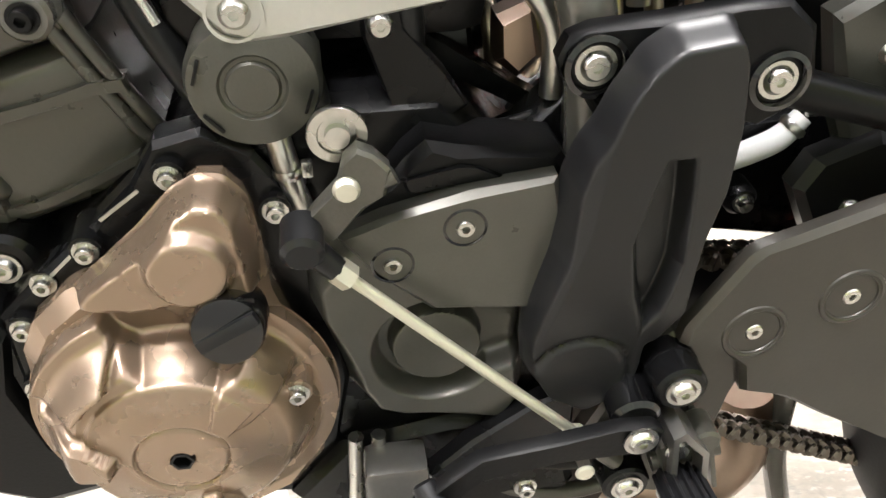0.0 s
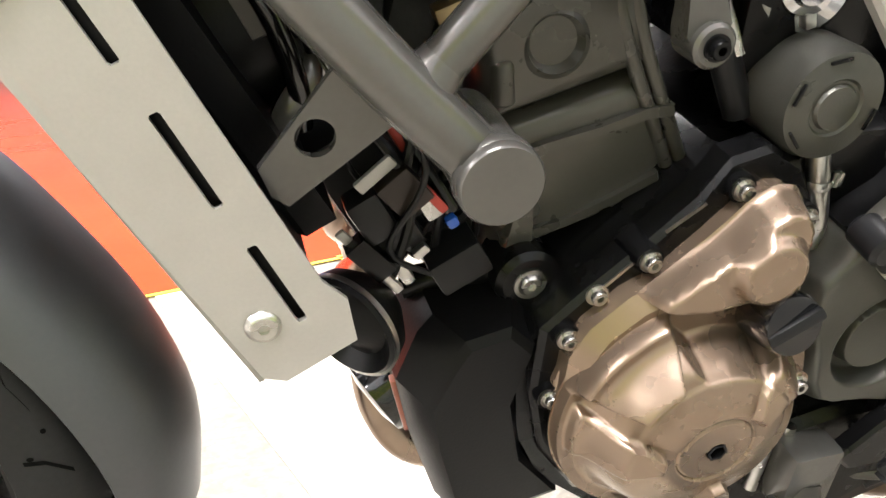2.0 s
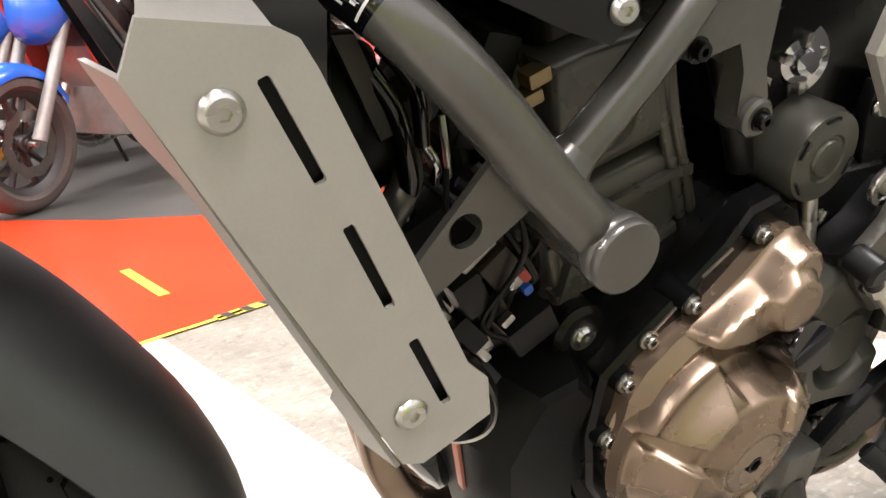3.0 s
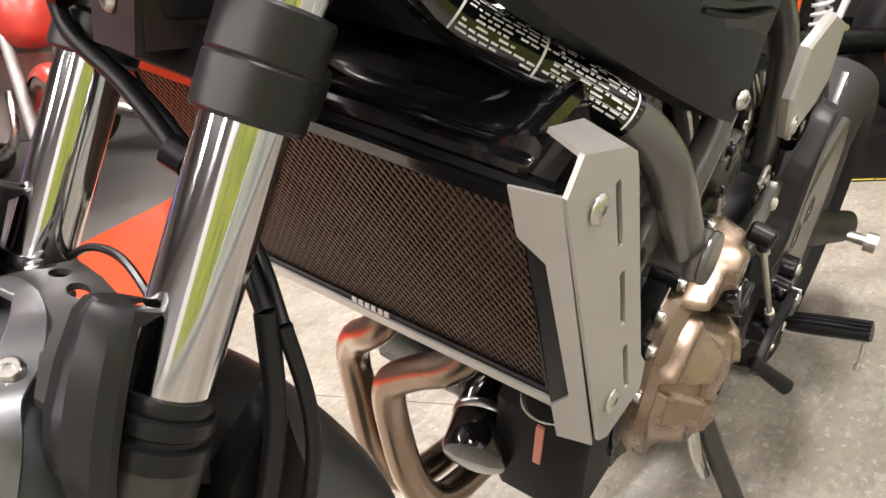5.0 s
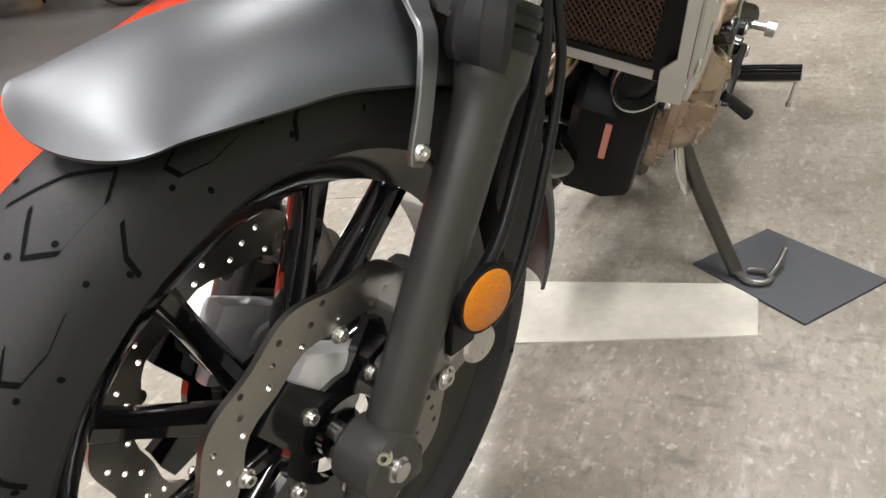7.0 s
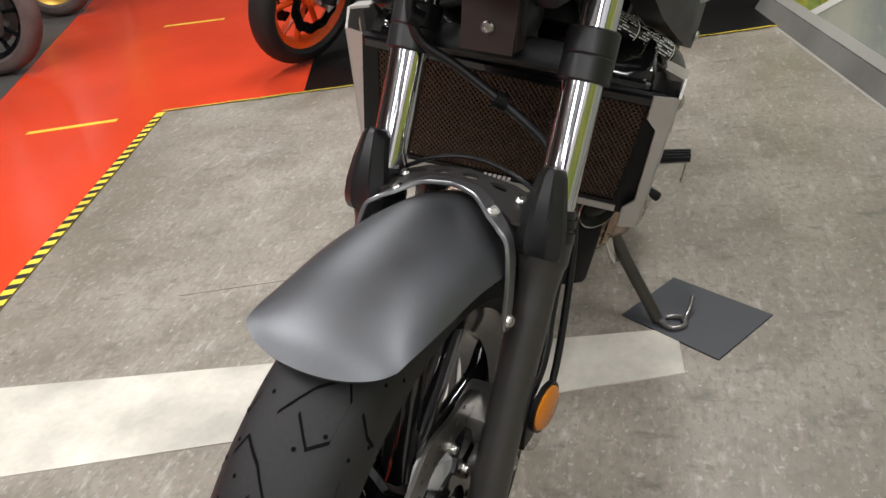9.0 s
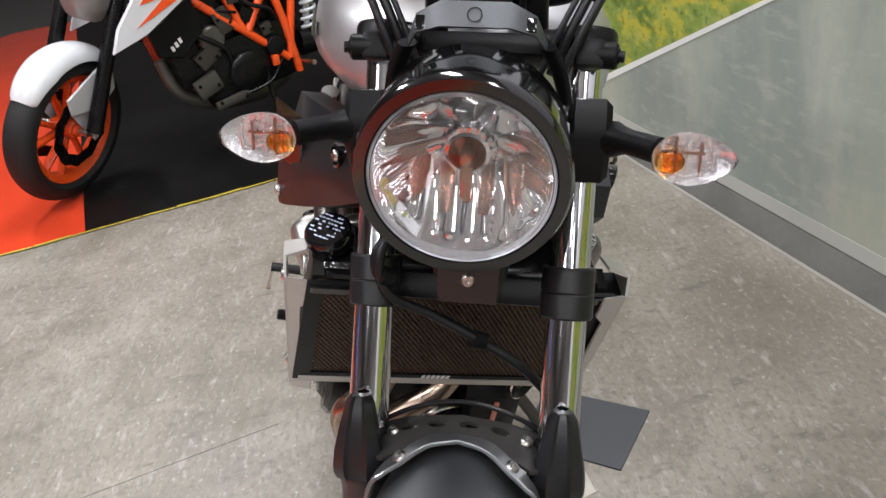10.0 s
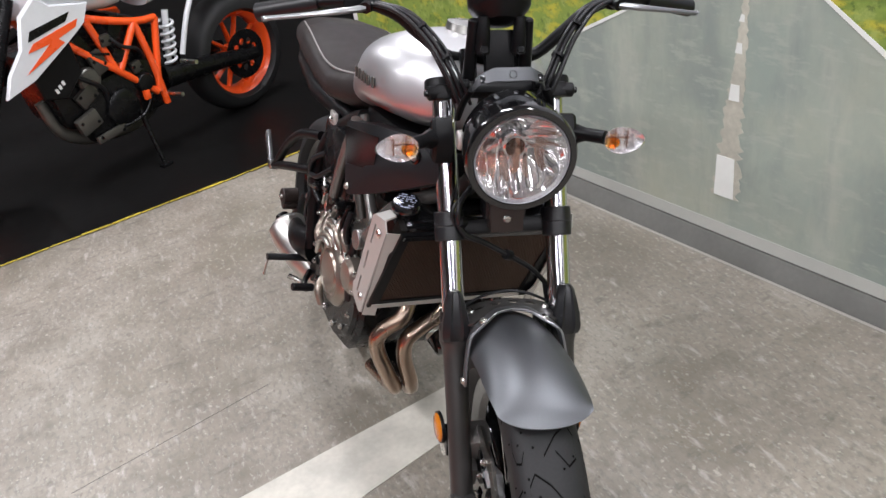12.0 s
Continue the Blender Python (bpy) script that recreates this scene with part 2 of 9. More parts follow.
BOLT = bolt_mesh("bolt", 0.0052, 0.0065, STEEL, 0.0022)
BIGBOLT = bolt_mesh("bolt", 0.0088, 0.006, STEEL, 0.0022, True)
CONEBOLT = bolt_mesh("bolt", 0.0096, 0.0045, STEEL, 0, True)
BUTTON = bolt_mesh("bolt", 0.0072, 0.0045, STEEL, 0, True)
DARKBOLT = bolt_mesh("bolt", 0.0055, 0.006, CASE, 0.002)


# ---- the hall: floor, carpet, tape, wall ----
def floor_material():
    m = material("speckled_grey_vinyl", (0.250, 0.222, 0.185), 0.42, 0, 0.25, 60, 0.08, stains=0.22)
    t = m.node_tree
    b = t.nodes["Principled BSDF"]
    last = b.inputs["Base Color"].links[0].from_socket
    co = t.nodes["Texture Coordinate"]

    def noise(scale, stretch, shift, detail, turn=0.0):
        mp = t.nodes.new("ShaderNodeMapping")
        mp.inputs["Scale"].default_value = stretch
        mp.inputs["Location"].default_value = shift
        mp.inputs["Rotation"].default_value = (0, 0, turn)
        t.links.new(co.outputs["Object"], mp.inputs["Vector"])
        no = t.nodes.new("ShaderNodeTexNoise")
        no.inputs["Scale"].default_value, no.inputs["Detail"].default_value, no.inputs["Roughness"].default_value = scale, detail, 0.62
        t.links.new(mp.outputs["Vector"], no.inputs["Vector"])
        return no.outputs["Fac"]

    def lay(last, fac, lo, hi, most, col):
        mr = t.nodes.new("ShaderNodeMapRange")
        mr.inputs["From Min"].default_value, mr.inputs["From Max"].default_value = lo, hi
        mr.inputs["To Max"].default_value = most
        t.links.new(fac, mr.inputs["Value"])
        mx = t.nodes.new("ShaderNodeMix")
        mx.data_type = "RGBA"
        mx.inputs["B"].default_value = (*col, 1)
        t.links.new(mr.outputs["Result"], mx.inputs["Factor"])
        t.links.new(last, mx.inputs["A"])
        return mx.outputs["Result"]

    # broad dirt and pale worn areas, then flecks, then thin scuffs
    last = lay(last, noise(1.6, (1, 1, 1), (3, 1, 0), 5), 0.46, 0.62, 0.75, (0.15, 0.132, 0.10))
    last = lay(last, noise(2.3, (1, 1, 1), (7, 4, 0), 6), 0.50, 0.64, 0.42, (0.34, 0.315, 0.275))
    last = lay(last, noise(42, (1, 1.8, 1), (1, 9, 0), 3), 0.50, 0.64, 0.55, (0.130, 0.127, 0.108))
    last = lay(last, noise(48, (1, 1.6, 1), (5, 2, 0), 3), 0.57, 0.70, 0.48, (0.42, 0.41, 0.37))
    last = lay(last, noise(120, (1, 1, 1), (2, 8, 0), 2), 0.66, 0.78, 0.28, (0.48, 0.48, 0.45))
    last = lay(last, noise(20, (0.5, 1.6, 1), (4, 6, 0), 4, 0.5), 0.58, 0.72, 0.6, (0.42, 0.39, 0.36))
    last = lay(last, noise(15, (1.5, 0.6, 1), (8, 3, 0), 5, 0.9), 0.58, 0.70, 0.65, (0.09, 0.083, 0.07))
    last = lay(last, noise(7, (1, 1.3, 1), (2, 5, 0), 6), 0.54, 0.66, 0.5, (0.13, 0.115, 0.09))
    last = lay(last, noise(34, (1, 1.2, 1), (11, 4, 0), 2, 0.3), 0.675, 0.72, 0.50, (0.46, 0.43, 0.37))
    last = lay(last, noise(30, (1, 1.5, 1), (6, 13, 0), 2, 1.1), 0.66, 0.72, 0.50, (0.10, 0.082, 0.06))
    t.links.new(last, b.inputs["Base Color"])
    return m


FLOOR = floor_material()
CARPET = material("red_painted_floor", (0.63, 0.055, 0.019), 0.22, 0, 0.05, 30, 0.03, stains=0.12)
DARKFLOOR = material("dark_grey_floor", (0.0065, 0.0063, 0.0063), 0.40, 0, 0.5, 20, 0.08, spec=0.16, stains=0.4)
DARKFLOOR2 = material("mid_grey_hall_floor", (0.085, 0.082, 0.078), 0.34, 0, 0.25, 20, 0.06, spec=0.3, stains=0.35)
TAPEY = material("yellow_tape", (0.75, 0.58, 0.06), 0.4, 0, 0.12, 60, 0.03, stains=0.25)
TAPEW = material("worn_yellow_tape", (0.46, 0.37, 0.04), 0.5, 0, 0.35, 60, 0.03, stains=0.5)
TAPEB = material("black_tape", (0.02, 0.02, 0.02), 0.4, 0, 0.2, 60, 0.03)
STRIPE = material("worn_white_floor_paint", (0.58, 0.555, 0.485), 0.55, 0, 0.12, 70, 0.12, stains=0.38)
WALLM = material("off_white_wall", (0.66, 0.655, 0.64), 0.7, 0, 0.05, 40, 0.05)
CEILM = material("grey_ceiling_paint", (0.26, 0.26, 0.255), 0.8, 0, 0.08, 20, 0.05)
MATM = material("slate_rubber_mat", (0.045, 0.048, 0.056), 0.55, 0, 0.12, 300, 0.1)


def sheet(name, poly, z, mat, thick=0.004, parent=None, label=""):
    bm = bmesh.new()
    plate(bm, poly, lambda u, v, w: Vector((u, v, z - thick + w)), thick)
    return link(name, bm, mat, parent, label)


ground = sheet("floor", [(-14, -14), (14, -14), (14, 14), (-14, 14)], 0.0, FLOOR, 0.2)
tagged(ground, "grey speckled vinyl showroom floor with light scuffs", "floor", kind="structure")
# the strips laid on the floor
L1 = lambda x: -1.128 + (x + 0.0) * 0.2075          # the near edge of the red strip
L2 = [(-1.95, -1.535), (-2.245, 0.0), (-2.47, 1.0)]  # the edge of the dark stand
carpet = sheet("carpet", [(2.6, L1(2.6)), (-1.95, L1(-1.95)), (-2.068, -0.955), (-7.0, -2.20), (-6.95, -2.75), (-6.19, -3.295), (-5.38, -3.87), (-2.26, -2.56), (-0.98, -2.128), (-0.298, -2.665), (0.062, -3.068), (0.246, -4.20), (0.40, -5.515), (0.80, -9.0), (2.9, -9.0)], 0.004, CARPET)
tagged(carpet, "glossy orange-red walkway strip laid across the floor", "floor marking", kind="structure")
dark = sheet("dark_floor", [(-2.070, -0.957), (-2.245, 0.0), (-2.62, 1.6), (-13, 1.6), (-13, -3.75), (-7.0, -2.20)], 0.0045, DARKFLOOR)
tagged(dark, "dark grey stand floor under the orange motorcycle", "floor", kind="structure")
dark2 = sheet("dark_floor", [(-6.19, -3.299), (-5.38, -3.874), (-2.26, -2.563), (-0.98, -2.131), (-0.300, -2.668), (0.059, -3.071), (0.243, -4.203), (0.397, -5.518), (0.797, -9.0), (0.7, -13), (-13, -13), (-13, -3.79), (-7.0, -2.24), (-6.954, -2.754)], 0.0042, DARKFLOOR2)
tagged(dark2, "dark grey floor beyond the red walkway", "floor", kind="structure")


def strip(bm, a, b, w, z, h=0.0012):
    a, b = Vector((*a, z)), Vector((*b, z))
    d = (b - a).normalized()
    s = Vector((-d.y, d.x, 0)) * w / 2
    up = Vector((0, 0, h))
    lo = [bm.verts.new(p) for p in (a - s, b - s, b + s, a + s)]
    hi = [bm.verts.new(p + up) for p in (a - s, b - s, b + s, a + s)]
    bm.faces.new(hi)
    for i in range(4):
        bm.faces.new((lo[i], lo[(i + 1) % 4], hi[(i + 1) % 4], hi[i]))


bm = bmesh.new()
strip(bm, (-0.33, L1(-0.33)), (-1.93, L1(-1.93)), 0.035, 0.004)
x = 2.5
while x > -0.30:
    strip(bm, (x, L1(x) + 0.004), (x - 0.142, L1(x - 0.142) + 0.002), 0.015, 0.004)
    x -= 0.145
tape = link("hazard_tape", bm, TAPEY)
tagged(tape, "yellow and black hazard tape along the red walkway edge", "floor tape", kind="structure")
bm = bmesh.new()
x = -0.34
while x > -1.9:
    a, b = Vector((x, L1(x) - 0.018, 0.0054)), Vector((x - 0.012, L1(x - 0.012) + 0.018, 0.0054))
    e = Vector((-0.024, -0.005, 0))
    f = [bm.verts.new(p) for p in (a, a + e, b + e, b)]
    bm.faces.new(f)
    x -= 0.052
part("black_stripes", bm, TAPEB, tape)
bm = bmesh.new()
random.seed(4)
pts = [(-1.95, -1.535), (-2.05, -1.0), (-2.245, 0.0), (-2.36, 0.5), (-2.47, 1.0)]
for a, b in zip(pts, pts[1:]):
    n = max(2, int((Vector(b) - Vector(a)).length / 0.12))
    for k in range(n):
        p, q = Vector(a).lerp(Vector(b), k / n), Vector(a).lerp(Vector(b), (k + 0.97) / n)
        o = random.uniform(-0.004, 0.004)
        strip(bm, (p.x + o, p.y), (q.x - o, q.y), random.uniform(0.009, 0.018), 0.0045)
tape2 = link("yellow_tape", bm, TAPEW)
tagged(tape2, "worn thin yellow tape along the dark stand floor", "floor tape", kind="structure")
for a, b in (((-1.79, -2.066), (-1.877, -1.70)), ((-3.48, -2.345), (-3.522, -1.975)), ((-0.223, -1.837), (-0.268, -1.489)), ((-4.995, -2.616), (-5.055, -2.264))):
    bm = bmesh.new()
    strip(bm, a, b, 0.03, 0.004)
    tagged(link("lane_mark", bm, TAPEY), "short yellow tape dash on the red walkway", "floor marking", "lane dashes", "structure")
stripe = sheet("floor_stripe", [(-0.432, 0.41), (-0.294, 0.418), (0.028, -0.803), (0.105, -1.10), (-0.19, -1.165), (-0.31, -0.40)], 0.0025, STRIPE)
tagged(stripe, "worn white painted stripe across the grey floor", "floor marking", kind="structure")

bm = bmesh.new()
strip(bm, (-0.572, -0.748), (-0.706, -0.198), 0.0016, 0.0, 0.0006)
tagged(link("floor_seam", bm, DARKFLOOR2), "thin dark welded seam in the vinyl floor", "floor seam", kind="structure")
mat_ob = sheet("rubber_mat", [(-0.478, 0.306), (-0.332, 0.479), (-0.474, 0.592), (-0.615, 0.414)], 0.004, MATM, 0.0038)
tagged(mat_ob, "small slate grey square mat under the side stand", "mat")

# the wall with the printed road
WD = Vector((-1, -0.175, 0)).normalized()
WP = Vector((0.03, 1.368, 0))
WN = Vector((-WD.y, WD.x, 0)) * -1
if WN.y > 0:
    WN = -WN


def wallpiece(name, poly, out, mat, thick=0.003, parent=None, label=""):
    bm = bmesh.new()
    plate(bm, poly, lambda u, v, w: WP + WD * u + Vector((0, 0, v)) + WN * (out - thick + w), thick)
    return link(name, bm, mat, parent, label)


wall = wallpiece("wall_poster", [(-6, 0), (2.8, 0), (2.8, 2.25), (-6, 2.25)], 0.0, WALLM, 0.12)
tagged(wall, "white partition wall carrying a road photo print", "wall", kind="structure")
bm = bmesh.new()
SKIRT = [(0.0, 0.0), (0.046, 0.0), (0.043, 0.008), (0.022, 0.040), (0.012, 0.060), (0.0, 0.060)]
ring_loft(bm, [[WP + WD * u + WN * out + Vector((0, 0, h)) for out, h in SKIRT] for u in (-6, 2.8)])
base = link("baseboard", bm, material("dark_grey_skirting", (0.135, 0.134, 0.122), 0.5, 0, 0.12, 60, 0.05, stains=0.25))
bm = bmesh.new()
joint0, joint1 = WP + WD * -6 + WN * 0.053, WP + WD * 2.8 + WN * 0.053
strip(bm, joint0.xy, joint1.xy, 0.012, 0.0, 0.0016)
tagged(link("trim", bm, material("pale_sealant", (0.29, 0.275, 0.245), 0.5, 0, 0.1, 60, 0.02)), "pale sealant line on the floor along the wall", "floor trim", kind="structure")
def printed(name, base, rough, layers):
    """A matt photo print: patches of colour laid over one another, each (scale, stretch, shift, low, high, most, colour)."""
    m = material(name, base, rough, 0, 0.06, 40, 0.0, stains=0.08)
    t = m.node_tree
    b = t.nodes["Principled BSDF"]
    last = b.inputs["Base Color"].links[0].from_socket
    for scale, stretch, shift, lo, hi, most, col in layers:
        mp, no, mr, mx = (t.nodes.new("ShaderNode" + k) for k in ("Mapping", "TexNoise", "MapRange", "Mix"))
        mp.inputs["Scale"].default_value, mp.inputs["Location"].default_value = stretch, shift
        no.inputs["Scale"].default_value, no.inputs["Detail"].default_value, no.inputs["Roughness"].default_value = scale, 6, 0.6
        mr.inputs["From Min"].default_value, mr.inputs["From Max"].default_value, mr.inputs["To Max"].default_value = lo, hi, most
        mx.data_type = "RGBA"
        mx.inputs["B"].default_value = (*col, 1)
        t.links.new(t.nodes["Texture Coordinate"].outputs["Object"], mp.inputs["Vector"])
        t.links.new(mp.outputs["Vector"], no.inputs["Vector"])
        t.links.new(no.outputs["Fac"], mr.inputs["Value"])
        t.links.new(mr.outputs["Result"], mx.inputs["Factor"])
        t.links.new(last, mx.inputs["A"])
        last = mx.outputs["Result"]
    t.links.new(last, b.inputs["Base Color"])
    return m


ASPH = printed("printed_grey_green_road", (0.35, 0.385, 0.325), 0.36, [(1.1, (1, 1, 1), (3, 0, 1), 0.45, 0.62, 0.65, (0.46, 0.455, 0.345)), (1.6, (1, 1, 0.5), (8, 0, 2), 0.50, 0.64, 0.6, (0.26, 0.315, 0.285)), (7, (1, 1, 0.25), (1, 0, 4), 0.52, 0.68, 0.35, (0.50, 0.50, 0.43)), (9, (1.6, 1, 0.3), (5, 0, 7), 0.55, 0.70, 0.4, (0.235, 0.27, 0.25)), (2.2, (1, 1, 0.6), (12, 0, 5), 0.50, 0.60, 0.55, (0.20, 0.235, 0.225)), (22, (0.5, 1, 1.6), (3, 0, 8), 0.54, 0.66, 0.4, (0.44, 0.45, 0.39))])
VERGE = printed("printed_yellow_green_meadow", (0.22, 0.30, 0.06), 0.45, [(5, (1, 1, 1.6), (2, 0, 1), 0.48, 0.58, 0.8, (0.09, 0.16, 0.03)), (9, (1, 1, 1.8), (6, 0, 3), 0.50, 0.60, 0.85, (0.50, 0.44, 0.05)), (26, (1, 1, 1), (4, 0, 9), 0.52, 0.62, 0.6, (0.34, 0.40, 0.12)), (40, (1, 1, 1), (1, 0, 2), 0.56, 0.66, 0.6, (0.05, 0.09, 0.02))])
EDGE = material("printed_white_line", (0.78, 0.79, 0.75), 0.4, 0, 0.06, 30, 0.0)
WORN = material("printed_worn_centre_patch", (0.52, 0.50, 0.42), 0.4, 0, 0.22, 55, 0.0, stains=0.3)
poster = wallpiece("road_poster", [(-2.9, 0.062), (2.75, 0.062), (2.75, 2.2), (-2.9, 2.2)], 0.004, VERGE, 0.004)
tagged(poster, "large wall print of a country road between meadows", "poster")
part_w = lambda name, poly, out, mat, label="": wallpiece(name, poly, out, mat, 0.0012, poster, label)
part_w("road", [(2.74, 0.064), (2.36, 0.070), (0.56, 0.905), (0.375, 0.905), (-0.90, 0.070), (-0.92, 0.064)], 0.0055, ASPH, "grey-green printed asphalt")
part_w("edge_line", [(2.36, 0.08), (2.30, 0.08), (0.555, 0.905), (0.565, 0.905)], 0.007, EDGE)
part_w("edge_line", [(-0.77, 0.12), (-0.83, 0.12), (0.360, 0.905), (0.374, 0.905)], 0.007, EDGE)
part_w("kerb_line", [(2.75, 0.064), (-2.9, 0.064), (-2.9, 0.106), (2.75, 0.106)], 0.0075, material("printed_light_border", (0.47, 0.475, 0.44), 0.45, 0, 0.05, 30, 0.0), "light grey printed border")
# unseen pale upper part, added so that the chrome reflects something bright
part_w("printed_sky", [(2.75, 1.06), (-2.9, 1.06), (-2.9, 2.2), (2.75, 2.2)], 0.0055, material("printed_pale_sky", (0.62, 0.66, 0.70), 0.4, 0, 0.05, 4, 0.0), "pale printed sky added above the view")
random.seed(5)
tops = [(2.75 - 5.65 * k / 60, 1.03 + random.uniform(0.0, 0.045)) for k in range(61)]
part_w("printed_trees", tops + [(-2.9, 0.985), (2.75, 0.985)], 0.0066, material("printed_dark_trees", (0.06, 0.085, 0.035), 0.4, 0, 0.6, 60, 0.0, stains=0.5), "dark printed tree line")
random.seed(12)
zz = 0.20
leftside, rightside = [], []
while zz < 0.86:
    w = 0.055 * (0.95 - zz) / 0.75
    mid = 0.535 - (zz - 0.2) * 0.06
    leftside.append((mid + w * random.uniform(0.7, 1.25), zz))
    rightside.append((mid - w * random.uniform(0.5, 1.1), zz))
    zz += 0.012
part_w("worn_patch", leftside + rightside[::-1], 0.0066, WORN, "worn beige centre strip")
for (u0, u1, z0, z1) in ((0.507, 0.572, 0.20, 0.335), (0.503, 0.534, 0.518, 0.567), (0.502, 0.520, 0.66, 0.69), (0.500, 0.512, 0.75, 0.77)):
    part_w("centre_dash", [(u1 + 0.006, z0), (u0, z0), (u0 + 0.002, z1), (u1, z1)], 0.008, EDGE)

# the shell of the hall: unseen, added to enclose it and shape the bounced light
for name, c, s in (("wall_north", (0, 14.1, 2.4), (28.4, 0.2, 4.8)), ("wall_south", (0, -14.1, 2.4), (28.4, 0.2, 4.8)), ("wall_east", (14.1, 0, 2.4), (0.2, 28, 4.8)), ("wall_west", (-14.1, 0, 2.4), (0.2, 28, 4.8)), ("ceiling", (0, 0, 4.9), (28.4, 28.4, 0.2))):
    bm = bmesh.new()
    box(bm, c, s)
    tagged(link(name, bm, CEILM if name == "ceiling" else WALLM), "grey hall ceiling added out of view" if name == "ceiling" else "plain off-white hall wall added out of view", "ceiling" if name == "ceiling" else "wall", kind="structure")


def lamp(x, y, turn, power):
    """An unseen hanging light box that shines down; a weaker upward light is added to brighten the ceiling."""
    bm = bmesh.new()
    box(bm, (0, 0, 0.04), (1.56, 0.41, 0.06), bevel=0.008)
    for sx in (-0.6, 0.6):
        cyl(bm, (sx, 0, 0.07), (sx, 0, 1.08), 0.006, seg=8)
    h = link("ceiling_light", bm, WALLM)
    h.matrix_world = pose(x, y, 3.73, 0, 0, turn)
    tagged(h, "unseen white hanging ceiling light box, lit", "ceiling light", "ceiling lights")
    # the second, upward light is an added fill for the ceiling's reflections
    for z, flip, share_ in ((3.72, 0, 1.08), (3.84, 180, 0.2)):
        d = bpy.data.lights.new("ceiling_lamp", "AREA")
        d.shape, d.size, d.size_y, d.energy, d.color = "RECTANGLE", 1.5, 0.35, power * share_, (1.0, 0.98, 0.968)
        o = new("ceiling_lamp", d)
        o.matrix_world = pose(x, y, z, flip, 0, turn)


# all out of view; rows beyond the wall and ahead added for flank and chrome
for x, y, turn, power in ((0.4, 1.9, 8, 66), (-1.9, 0.5, 8, 88), (2.4, 0.3, 8, 52), (0.3, -2.0, 8, 92), (-3.6, -1.6, 8, 92), (-0.9, 4.6, 8, 110), (2.6, -3.4, 8, 75), (-1.4, -5.0, 8, 80), (5.0, 1.4, 8, 80), (5.4, -1.4, 8, 80), (4.6, 4.2, 8, 80), (5.6, -4.2, 8, 80), (8.2, 0.2, 8, 90), (8.0, 3.4, 8, 90)):
    lamp(x, y, turn, power)

# ---- the motorcycle: built upright in its own frame, leaned on its side stand ----
bike = tagged(new("motorcycle"), "silver and black roadster motorcycle leaning on its side stand, bars turned", "motorcycle")
bike.matrix_world = pose(0, 0, 0, -16.9, 0, 0)
bike.empty_display_size = 0.1
RAKE, STEER = radians(24.53), radians(18.02)
HEAD = Vector((-0.0615, 0, 1.0))
ST = Matrix.Translation(HEAD) @ Matrix.Rotation(-STEER, 4, Vector((-math.sin(RAKE), 0, math.cos(RAKE)))) @ Matrix.Translation(-HEAD)
AXLE = Vector((0.306, 0, 0.314))
DOWN = Vector((0.4227, 0, -1)).normalized()
FRONT = Vector((1, 0, 0.4227)).normalized()
LEGY = 0.0967


def leg(z, y=LEGY):
    """A place on the fork tube's axis at a height."""
    return Vector((0.181 + (0.588 - z) * 0.4227, y, z))


def turned(name, bm, mat, parent, label="", sharp=38):
    """A part that turns with the bars."""
    bmesh.ops.transform(bm, matrix=ST, verts=bm.verts)
    return link(name, bm, mat, parent, label, sharp)


def bolts(parent, me, *rows):
    for p, n in rows:
        share("bolt", me, pos(n, p), parent)


def tbolts(parent, me, *rows):
    for p, n in rows:
        share("bolt", me, ST @ pos(n, p), parent)


